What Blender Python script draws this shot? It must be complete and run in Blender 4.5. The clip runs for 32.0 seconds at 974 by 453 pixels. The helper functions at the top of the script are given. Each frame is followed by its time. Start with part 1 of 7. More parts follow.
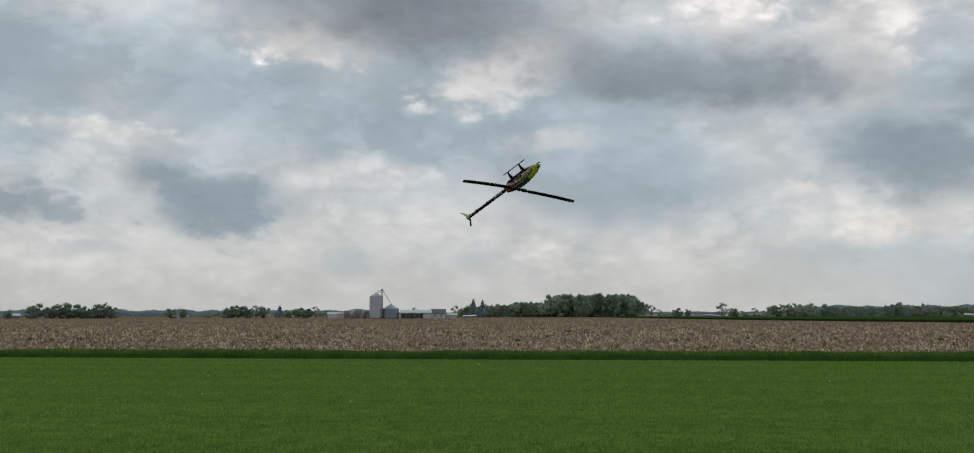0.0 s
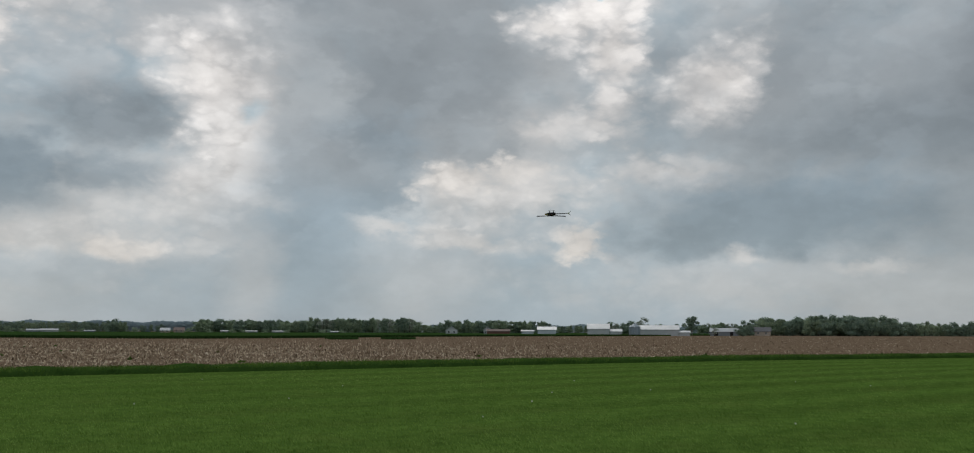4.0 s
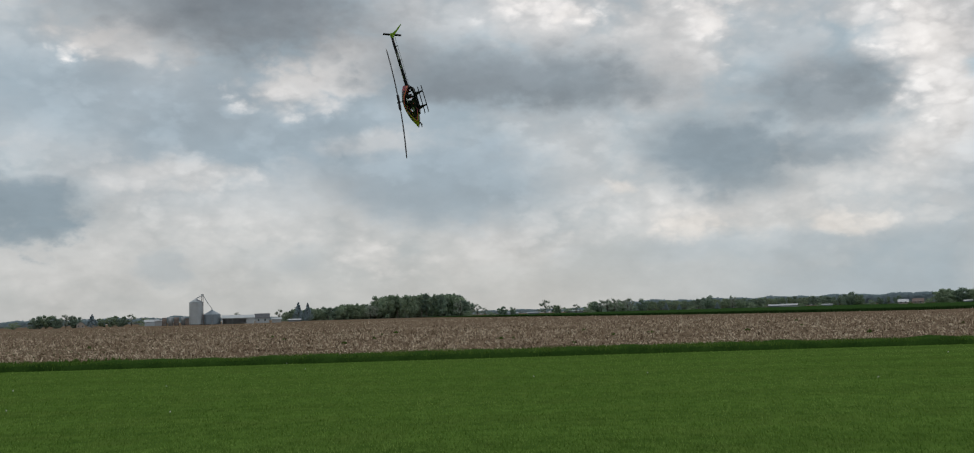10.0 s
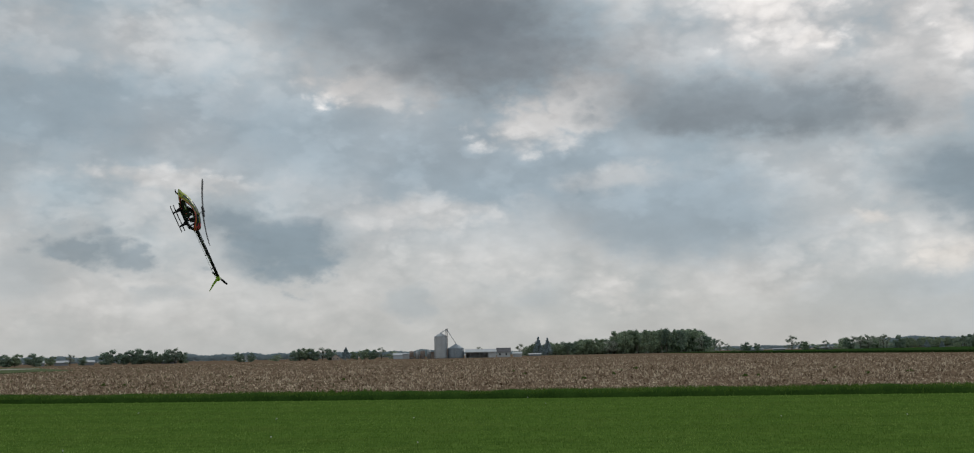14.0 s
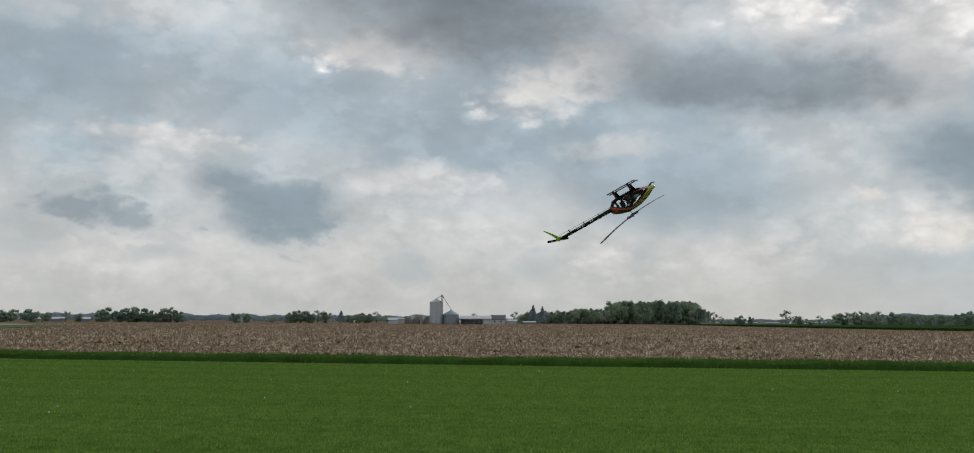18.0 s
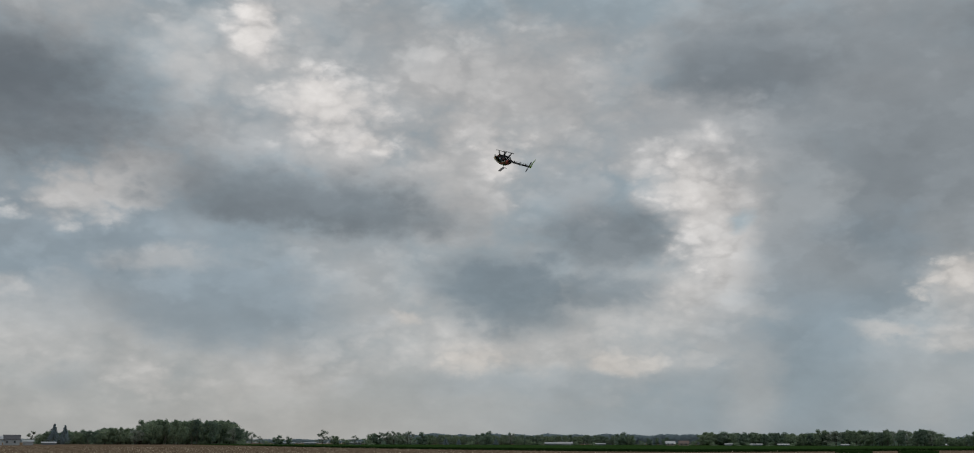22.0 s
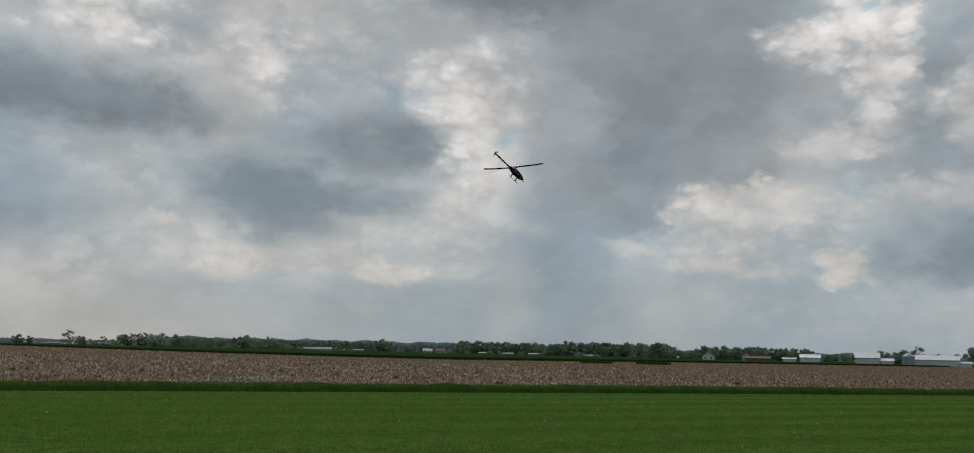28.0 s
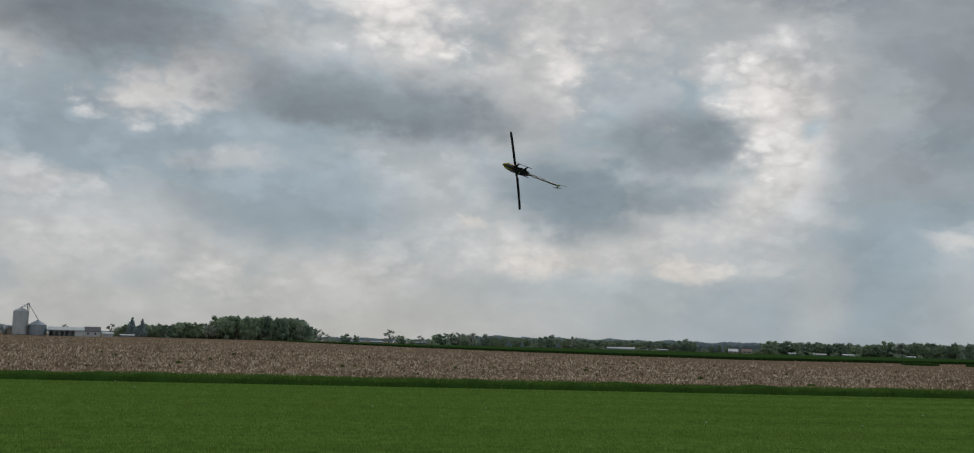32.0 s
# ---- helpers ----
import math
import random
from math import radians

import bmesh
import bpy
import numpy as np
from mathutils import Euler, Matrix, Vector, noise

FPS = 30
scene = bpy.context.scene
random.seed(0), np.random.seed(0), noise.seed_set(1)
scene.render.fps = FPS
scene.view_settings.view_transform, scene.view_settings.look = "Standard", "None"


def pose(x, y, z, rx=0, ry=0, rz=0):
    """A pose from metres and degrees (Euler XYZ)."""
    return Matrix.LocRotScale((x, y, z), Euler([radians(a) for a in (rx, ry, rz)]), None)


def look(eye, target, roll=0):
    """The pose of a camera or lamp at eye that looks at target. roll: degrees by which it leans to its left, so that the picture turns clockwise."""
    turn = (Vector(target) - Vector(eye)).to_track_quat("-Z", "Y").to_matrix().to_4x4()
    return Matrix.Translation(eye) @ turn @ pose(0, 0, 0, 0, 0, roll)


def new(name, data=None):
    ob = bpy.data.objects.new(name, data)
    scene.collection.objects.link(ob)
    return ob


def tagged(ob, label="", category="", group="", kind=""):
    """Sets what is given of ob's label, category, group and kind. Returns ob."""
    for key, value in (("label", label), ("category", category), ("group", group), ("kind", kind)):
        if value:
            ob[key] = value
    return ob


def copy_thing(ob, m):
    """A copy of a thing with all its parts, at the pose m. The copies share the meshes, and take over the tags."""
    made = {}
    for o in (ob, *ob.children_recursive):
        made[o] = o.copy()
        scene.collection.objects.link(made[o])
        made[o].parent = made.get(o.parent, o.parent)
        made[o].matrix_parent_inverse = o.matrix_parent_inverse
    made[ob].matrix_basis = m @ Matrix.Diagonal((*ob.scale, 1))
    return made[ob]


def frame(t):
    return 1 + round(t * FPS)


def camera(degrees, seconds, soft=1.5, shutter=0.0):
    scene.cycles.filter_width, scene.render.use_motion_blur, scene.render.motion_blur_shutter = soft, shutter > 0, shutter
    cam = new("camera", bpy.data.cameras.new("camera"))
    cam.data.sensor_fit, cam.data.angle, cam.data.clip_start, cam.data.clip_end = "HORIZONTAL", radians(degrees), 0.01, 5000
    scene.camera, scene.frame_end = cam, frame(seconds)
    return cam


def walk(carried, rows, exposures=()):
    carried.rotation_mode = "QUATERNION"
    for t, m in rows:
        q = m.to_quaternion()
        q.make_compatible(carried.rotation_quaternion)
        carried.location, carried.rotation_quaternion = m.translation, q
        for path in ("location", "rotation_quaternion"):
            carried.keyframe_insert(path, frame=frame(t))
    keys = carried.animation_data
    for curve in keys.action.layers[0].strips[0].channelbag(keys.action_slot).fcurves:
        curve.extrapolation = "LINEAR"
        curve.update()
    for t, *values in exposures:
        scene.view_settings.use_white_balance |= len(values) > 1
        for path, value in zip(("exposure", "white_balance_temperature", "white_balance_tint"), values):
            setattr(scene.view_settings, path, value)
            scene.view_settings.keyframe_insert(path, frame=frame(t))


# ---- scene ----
cam = camera(50.08, 32.0, soft=1.1)

PATH = [
    (0.0, 0.0, 0.0, 1.6, 94.87, 0.06, -0.00),
    (0.5, 0.0, 0.0, 1.6, 95.24, -0.35, -16.98),
    (1.0, 0.0, 0.0, 1.6, 95.26, -0.54, -26.86),
    (1.5, 0.0, 0.0, 1.6, 95.24, -0.44, -32.50),
    (2.0, 0.0, 0.0, 1.6, 94.79, -0.20, -35.55),
    (2.5, 0.0, 0.0, 1.6, 95.13, 0.05, -37.17),
    (3.0, 0.0, 0.0, 1.6, 95.80, -0.01, -39.68),
    (3.5, 0.0, 0.0, 1.6, 96.10, -0.12, -43.76),
    (4.0, 0.0, 0.0, 1.6, 95.77, -0.22, -48.28),
    (4.5, 0.0, 0.0, 1.6, 95.26, -0.01, -52.73),
    (6.5, 0.0, 0.0, 1.6, 95.36, 1.40, -52.07),
    (7.0, 0.0, 0.0, 1.6, 95.84, 1.24, -41.79),
    (7.5, 0.0, 0.0, 1.6, 95.38, 1.40, -31.20),
    (8.0, 0.0, 0.0, 1.6, 95.07, 1.50, -22.55),
    (8.5, 0.0, 0.0, 1.6, 95.05, 1.80, -17.27),
    (9.0, 0.0, 0.0, 1.6, 94.88, 2.05, -14.42),
    (9.5, 0.0, 0.0, 1.6, 94.90, 1.85, -11.05),
    (10.0, 0.0, 0.0, 1.6, 94.78, 1.60, -9.47),
    (10.5, 0.0, 0.0, 1.6, 94.21, 1.75, -11.08),
    (11.0, 0.0, 0.0, 1.6, 93.65, 1.68, -14.88),
    (11.5, 0.0, 0.0, 1.6, 93.25, 1.65, -19.68),
    (12.0, 0.0, 0.0, 1.6, 92.98, 1.28, -22.52),
    (12.5, 0.0, 0.0, 1.6, 93.90, 1.68, -18.64),
    (13.0, 0.0, 0.0, 1.6, 95.56, 1.50, -7.89),
    (13.5, 0.0, 0.0, 1.6, 97.10, 1.30, 4.11),
    (15.5, 0.0, 0.0, 1.6, 96.25, 0.22, 0.56),
    (16.0, 0.0, 0.0, 1.6, 95.96, 0.40, 13.10),
    (16.5, 0.0, 0.0, 1.6, 95.35, 1.06, 24.27),
    (17.0, 0.0, 0.0, 1.6, 95.44, 1.06, 26.46),
    (17.5, 0.0, 0.0, 1.6, 94.91, 0.27, 15.11),
    (18.0, 0.0, 0.0, 1.6, 95.20, -0.31, 3.27),
    (18.5, 0.0, 0.0, 1.6, 97.25, -0.33, -4.97),
    (19.0, 0.0, 0.0, 1.6, 99.84, -0.12, -9.82),
    (19.5, 0.0, 0.0, 1.6, 100.73, 0.29, -12.81),
    (20.0, 0.0, 0.0, 1.6, 100.75, 0.33, -15.29),
    (20.5, 0.0, 0.0, 1.6, 100.90, 0.25, -17.80),
    (21.0, 0.0, 0.0, 1.6, 101.56, 0.07, -19.62),
    (21.5, 0.0, 0.0, 1.6, 102.02, 0.06, -20.58),
    (22.0, 0.0, 0.0, 1.6, 101.75, -0.16, -21.42),
    (22.5, 0.0, 0.0, 1.6, 100.85, -0.20, -22.67),
    (23.0, 0.0, 0.0, 1.6, 100.23, -0.38, -24.89),
    (23.5, 0.0, 0.0, 1.6, 100.31, -0.66, -27.49),
    (24.0, 0.0, 0.0, 1.6, 100.51, -0.96, -29.50),
    (24.5, 0.0, 0.0, 1.6, 100.32, -1.24, -30.98),
    (25.0, 0.0, 0.0, 1.6, 99.96, -1.45, -32.50),
    (25.5, 0.0, 0.0, 1.6, 99.71, -1.60, -34.28),
    (26.0, 0.0, 0.0, 1.6, 99.29, -1.59, -35.90),
    (26.5, 0.0, 0.0, 1.6, 98.33, -1.55, -36.90),
    (28.5, 0.0, 0.0, 1.6, 96.82, -1.46, -33.51),
    (29.0, 0.0, 0.0, 1.6, 97.17, -1.80, -32.89),
    (29.5, 0.0, 0.0, 1.6, 97.25, -1.93, -32.57),
    (30.0, 0.0, 0.0, 1.6, 97.16, -1.84, -31.58),
    (30.5, 0.0, 0.0, 1.6, 97.07, -1.61, -28.15),
    (31.0, 0.0, 0.0, 1.6, 96.83, -1.40, -22.99),
    (31.5, 0.0, 0.0, 1.6, 96.54, -1.59, -19.52),
    (32.0, 0.0, 0.0, 1.6, 96.47, -1.60, -18.00),
]
EXPOSURES = [(0, 0.1), (1, -0.1), (2, -0.03), (4, -0.08), (6.5, -0.06), (8, -0.15), (9, 0.02), (10, 0.05), (12, 0.05), (13.5, 0.0), (17, -0.03), (18, 0.1), (19, -0.26), (21, -0.36), (26, -0.38), (28.5, -0.24), (30, -0.18), (32, -0.12)]
walk(cam, [(t, pose(*p)) for t, *p in PATH], EXPOSURES)

# ---------------------------------------------------------------- world and sun
SUN_AZ, SUN_EL = 44.0, 42.0


def build_world():
    w = bpy.data.worlds.new("cloudy_sky")
    scene.world = w
    w.use_nodes = True
    nt = w.node_tree
    nt.nodes.clear()
    N, L = nt.nodes.new, nt.links.new

    def math_(op, a, b=None, c=None):
        n = N("ShaderNodeMath")
        n.operation = op
        for i, v in enumerate((a, b, c)):
            if v is None:
                continue
            if isinstance(v, (int, float)):
                n.inputs[i].default_value = v
            else:
                L(v, n.inputs[i])
        return n.outputs[0]

    tc = N("ShaderNodeTexCoord")
    direction = tc.outputs["Generated"]
    sep = N("ShaderNodeSeparateXYZ")
    L(direction, sep.inputs[0])
    az = math_("MULTIPLY", math_("ARCTAN2", sep.outputs[0], sep.outputs[1]), 57.29578)
    el = math_("MULTIPLY", math_("ARCSINE", sep.outputs[2]), 57.29578)

    def noise_(scale, detail, rough, vector=direction):
        n = N("ShaderNodeTexNoise")
        n.inputs["Scale"].default_value = scale
        n.inputs["Detail"].default_value = detail
        n.inputs["Roughness"].default_value = rough
        L(vector, n.inputs["Vector"])
        return n

    flat = N("ShaderNodeMapping")      # clouds are wider than high
    flat.inputs["Scale"].default_value = (1, 1, 1.7)
    L(direction, flat.inputs[0])
    warp_big = noise_(8, 3, 0.5, flat.outputs[0])
    warp_fine = noise_(30, 8, 0.6, flat.outputs[0])
    place = N("ShaderNodeCombineXYZ")
    L(az, place.inputs[0])
    L(el, place.inputs[1])
    place.inputs[2].default_value = 1.0

    def vec(op, a, b):
        n = N("ShaderNodeVectorMath")
        n.operation = op
        L(a, n.inputs[0])
        if isinstance(b, tuple):
            n.inputs[1].default_value = b
        else:
            L(b, n.inputs[1])
        return n.outputs[0]

    def dot(a, b):
        n = N("ShaderNodeVectorMath")
        n.operation = "DOT_PRODUCT"
        L(a, n.inputs[0])
        n.inputs[1].default_value = b
        return n.outputs["Value"]

    def centred(n, amount):
        return math_("MULTIPLY", math_("SUBTRACT", n.outputs[0], 0.5), amount)

    def step_(value, lo, hi, out=1.0):
        r = N("ShaderNodeMapRange")
        r.interpolation_type = "SMOOTHSTEP"
        L(value, r.inputs[0])
        for i, v in enumerate((lo, hi, 0.0, out)):
            r.inputs[i + 1].default_value = v
        return r.outputs[0]

    def blend(fac, a, b):
        m = N("ShaderNodeMix")
        m.data_type = "RGBA"
        for i, v in ((0, fac), (6, a), (7, b)):
            if isinstance(v, tuple):
                m.inputs[i].default_value = (*v, 1)
            elif isinstance(v, float):
                m.inputs[i].default_value = v
            else:
                L(v, m.inputs[i])
        return m.outputs[2]

    w0 = vec("MULTIPLY", vec("SUBTRACT", warp_fine.outputs["Color"], (0.5, 0.5, 0.5)), (0.03, 0.03, 0.03))

    def heads(scale):
        n = N("ShaderNodeTexVoronoi")     # rounded heads of the clouds
        n.feature = "SMOOTH_F1"
        n.inputs["Scale"].default_value = scale
        n.inputs["Detail"].default_value = 0
        n.inputs["Smoothness"].default_value = 0.25
        L(vec("ADD", flat.outputs[0], w0), n.inputs["Vector"])
        return math_("SUBTRACT", n.outputs["Distance"], 0.44)

    w1 = vec("MULTIPLY", vec("SUBTRACT", warp_big.outputs["Color"], (0.5, 0.5, 0.5)), (3.6, 2.6, 0))
    w2 = vec("MULTIPLY", vec("SUBTRACT", warp_fine.outputs["Color"], (0.5, 0.5, 0.5)), (2.0, 1.5, 0))
    where = vec("ADD", vec("ADD", place.outputs[0], w1), w2)
    # raggedness of the outlines, in degrees
    puffs = math_("ADD", math_("ADD", math_("MULTIPLY", heads(24), 1.3), math_("MULTIPLY", heads(55), 0.75)), math_("MULTIPLY", heads(120), 0.35))
    ragged = math_("ADD", puffs, centred(warp_fine, 1.1))

    # pale veil and blue-grey shade between and behind the clouds
    layers = noise_(5.5, 4, 0.5, flat.outputs[0])
    folds = noise_(9, 5, 0.55, flat.outputs[0])
    billow = noise_(17, 8, 0.58, flat.outputs[0])
    veil = step_(math_("ADD", math_("ADD", centred(layers, 1.6), centred(folds, 1.0)), math_("MULTIPLY_ADD", puffs, -0.22, 0.5)), 0.05, 0.95)
    color = blend(veil, (0.36, 0.438, 0.485), (0.590, 0.592, 0.587))
    # thick cream air towards the horizon, bluer under the rain in the east
    east = step_(az, 12.0, 36.0)
    horizon = blend(east, (0.497, 0.497, 0.484), (0.330, 0.410, 0.470))
    low = math_("SUBTRACT", 1.0, step_(math_("ADD", el, centred(layers, 6.0)), 0.5, 9.0))
    color = blend(math_("MULTIPLY", low, 0.85), color, horizon)

    WHITE, CREAM, PALE, MID = (0.81, 0.785, 0.765), (0.65, 0.635, 0.62), (0.54, 0.55, 0.556), (0.40, 0.432, 0.45)
    BLUE, DUSK, GREY, HEAVY = (0.318, 0.386, 0.437), (0.231, 0.288, 0.330), (0.222, 0.257, 0.282), (0.170, 0.191, 0.209)
    GAP, RAIN = (0.44, 0.57, 0.64), (0.275, 0.350, 0.408)
    SLATE, LIGHT = (0.292, 0.324, 0.345), (0.70, 0.665, 0.63)
    body = color

    def cloud(a, e, wide, high, turn, tone, amount, soft, rag):
        """One cloud at a bearing and height, with its half width and half height in degrees, laid over those before it."""
        nonlocal body
        c, s = math.cos(radians(turn)), math.sin(radians(turn))
        u = dot(where, (c / wide, -s / wide, (s * e - c * a) / wide))
        v = dot(where, (s / high, c / high, -(s * a + c * e) / high))
        away = math_("SQRT", math_("MULTIPLY_ADD", u, u, math_("MULTIPLY", v, v)))
        edge = math_("MULTIPLY_ADD", ragged, rag / max(0.9, min(wide, high)), away)
        r = N("ShaderNodeMapRange")
        r.interpolation_type = "SMOOTHSTEP"
        L(edge, r.inputs[0])
        for i, v in enumerate((1 - soft, 1 + soft, amount, 0.0)):
            r.inputs[i + 1].default_value = v
        body = blend(r.outputs[0], body, tone)
        if tone is WHITE:      # the bright heads stand out within their own glow
            body = blend(step_(edge, 1.0, 0.3, 0.45 * amount), body, (0.90, 0.85, 0.80))

    # wide soft layers
    cloud(-49.4, 12.8, 5.9, 5.1, 0, BLUE, 0.7, 0.8, 0.6)
    cloud(-18.8, 12.5, 21.7, 2.6, 0, BLUE, 0.65, 0.7, 0.6)
    cloud(-30.8, 16.4, 14.9, 1.5, 0, PALE, 0.6, 0.8, 0.6)
    cloud(-31.9, 9.1, 6.6, 2.0, 0, MID, 0.6, 0.8, 0.6)
    cloud(-37.0, 9.1, 4.1, 3.1, 0, CREAM, 0.5, 0.8, 0.63)
    cloud(-9.7, 8.0, 5.2, 1.5, 0, CREAM, 0.55, 0.78, 0.63)
    cloud(-31.3, 4.0, 7.5, 2.0, 0, CREAM, 0.5, 0.8, 0.63)
    cloud(-38.7, 5.0, 3.8, 2.0, 0, CREAM, 0.5, 0.8, 0.63)
    cloud(-1.5, 9.8, 11.8, 3.1, 0, BLUE, 0.8, 0.7, 0.6)
    cloud(6.3, 6.6, 9.3, 1.9, 10, BLUE, 0.75, 0.7, 0.6)
    cloud(14.6, 8.5, 2.8, 2.7, 0, CREAM, 0.5, 0.78, 0.63)
    cloud(-1.5, 5.7, 8.9, 2.0, 0, CREAM, 0.5, 0.8, 0.63)
    cloud(10.3, 3.8, 3.1, 1.5, 0, CREAM, 0.5, 0.8, 0.63)
    cloud(10.4, 16.3, 6.0, 1.5, 0, PALE, 0.7, 0.7, 0.6)
    cloud(33.2, 2.2, 8.2, 1.9, 0, BLUE, 0.65, 0.8, 0.6)
    cloud(21.9, 2.5, 8.9, 1.0, 0, MID, 0.5, 0.8, 0.6)
    cloud(16.9, 21.0, 4.8, 2.4, 0, MID, 0.6, 0.7, 0.6)
    cloud(18.4, 20.3, 4.0, 2.4, 0, CREAM, 0.5, 0.78, 0.63)
    cloud(43.3, 4.7, 13.7, 1.5, 0, BLUE, 0.55, 0.8, 0.6)
    cloud(66.1, 2.7, 12.3, 1.5, 0, PALE, 0.6, 0.7, 0.6)
    cloud(74.9, 6.5, 8.2, 4.2, 0, SLATE, 0.86, 0.85, 0.66)
    cloud(68.2, 12.8, 12.9, 5.0, 0, SLATE, 0.92, 0.85, 0.66)
    cloud(23.2, 4.4, 11.3, 1.7, 0, CREAM, 0.6, 0.68, 0.84)
    cloud(33.4, 7.0, 5.2, 2.4, 0, CREAM, 0.6, 0.68, 0.84)
    cloud(48.2, 7.8, 6.5, 1.4, 0, CREAM, 0.6, 0.68, 0.84)
    cloud(47.3, 7.3, 6.2, 2.0, 0, CREAM, 0.6, 0.68, 0.84)
    cloud(-16.1, 3.5, 14.4, 2.0, 0, CREAM, 0.5, 0.68, 0.63)
    cloud(20.3, 5.7, 5.8, 2.0, 0, CREAM, 0.55, 0.68, 0.84)
    # western sky
    cloud(-43.4, 11.0, 2.1, 0.7, 0, CREAM, 0.85, 0.53, 0.95)
    cloud(-50.4, 8.5, 1.7, 1.0, 0, WHITE, 0.9, 0.48, 0.95)
    cloud(-48.2, 6.8, 1.5, 0.5, 0, CREAM, 0.8, 0.53, 0.95)
    cloud(-35.3, 7.2, 3.0, 1.8, 0, DUSK, 0.92, 0.46, 0.66)
    cloud(-46.5, 3.4, 7.2, 0.9, 0, BLUE, 0.75, 0.7, 0.6)
    cloud(-27.9, 4.6, 1.9, 1.5, 0, MID, 0.7, 0.6, 0.6)
    cloud(-24.1, 5.8, 3.5, 0.8, 8, DUSK, 0.76, 0.56, 0.99)
    cloud(-20.6, 9.5, 3.8, 0.4, 0, CREAM, 0.7, 0.68, 0.63)
    cloud(-16.9, 7.7, 1.9, 1.2, 0, DUSK, 0.86, 0.51, 0.66)
    cloud(-14.5, 6.1, 3.7, 1.8, 0, DUSK, 0.97, 0.48, 0.66)
    cloud(-14.0, 4.7, 1.9, 1.0, 0, DUSK, 0.86, 0.51, 0.66)
    cloud(-7.4, 2.9, 1.6, 0.8, 0, MID, 0.6, 0.6, 0.6)
    cloud(-20.4, 3.7, 1.5, 0.4, 0, MID, 0.6, 0.6, 0.6)
    cloud(-10.7, 14.8, 1.8, 0.7, -15, WHITE, 0.85, 0.53, 0.95)
    cloud(-0.9, 3.0, 1.6, 0.7, 0, MID, 0.7, 0.6, 0.6)
    cloud(-7.7, 2.9, 1.4, 0.9, 0, MID, 0.6, 0.6, 0.6)
    # bright heads over the middle
    cloud(1.3, 13.0, 4.0, 1.4, 0, WHITE, 0.85, 0.58, 1.05)
    cloud(-0.5, 12.3, 2.1, 1.0, 0, CREAM, 0.6, 0.68, 0.84)
    cloud(13.8, 15.7, 2.5, 2.4, 0, CREAM, 0.75, 0.63, 0.95)
    cloud(20.2, 14.8, 2.6, 2.9, 0, CREAM, 0.8, 0.58, 1.05)
    cloud(21.8, 15.6, 1.5, 1.1, 0, WHITE, 0.85, 0.53, 1.05)
    cloud(4.0, 9.4, 2.6, 0.7, 0, CREAM, 0.55, 0.78, 0.63)
    cloud(-7.1, 8.0, 4.0, 0.9, 0, CREAM, 0.65, 0.68, 0.63)
    cloud(3.3, 2.9, 2.1, 0.8, 0, CREAM, 0.6, 0.68, 0.95)
    cloud(16.9, 6.8, 0.8, 0.5, 0, LIGHT, 0.75, 0.53, 0.32)
    cloud(20.6, 4.3, 2.6, 0.9, 0, LIGHT, 0.85, 0.53, 0.95)
    cloud(28.2, 4.1, 2.1, 0.6, 0, LIGHT, 0.85, 0.53, 0.84)
    cloud(33.0, 4.5, 1.4, 0.5, 0, CREAM, 0.7, 0.58, 0.84)
    cloud(8.2, 21.7, 1.8, 1.9, 0, WHITE, 0.9, 0.53, 1.05)
    cloud(12.5, 18.1, 3.4, 2.0, 0, WHITE, 0.9, 0.53, 1.16)
    cloud(14.7, 15.9, 1.5, 0.7, 0, WHITE, 0.8, 0.53, 0.84)
    cloud(21.3, 15.2, 0.8, 0.4, 20, WHITE, 0.8, 0.53, 0.63)
    cloud(1.5, 13.8, 2.8, 1.4, 0, CREAM, 0.85, 0.58, 0.95)
    cloud(-10.1, 14.7, 3.2, 0.8, 10, CREAM, 0.8, 0.63, 0.84)
    cloud(21.0, 17.2, 1.6, 0.8, 0, CREAM, 0.6, 0.63, 0.84)
    # heavy bases
    cloud(-5.0, 18.1, 8.5, 2.8, 14, HEAVY, 0.92, 0.78, 0.77)
    cloud(-10.5, 19.5, 4.3, 3.1, 0, GREY, 0.76, 0.85, 0.66)
    cloud(-4.3, 16.1, 6.1, 1.4, 0, HEAVY, 0.43, 0.78, 0.66)
    cloud(9.9, 12.9, 7.2, 1.8, 0, GREY, 0.89, 0.68, 0.66)
    cloud(10.6, 12.3, 4.5, 0.9, 0, HEAVY, 0.54, 0.85, 0.66)
    cloud(15.4, 12.1, 4.9, 1.2, 0, GREY, 0.65, 0.78, 0.66)
    cloud(26.8, 20.8, 3.7, 2.5, 0, SLATE, 0.38, 0.83, 0.66)
    cloud(28.3, 11.4, 3.9, 1.8, 0, GREY, 0.92, 0.6, 0.66)
    cloud(22.1, 8.5, 3.5, 1.8, 0, DUSK, 0.92, 0.51, 0.66)
    cloud(23.4, 7.2, 2.9, 1.6, 0, DUSK, 0.76, 0.66, 0.66)
    cloud(28.0, 8.5, 3.4, 1.2, 0, DUSK, 0.76, 0.61, 0.66)
    # break in the clouds
    cloud(34.6, 13.1, 3.0, 4.4, 0, CREAM, 0.8, 0.63, 1.05)
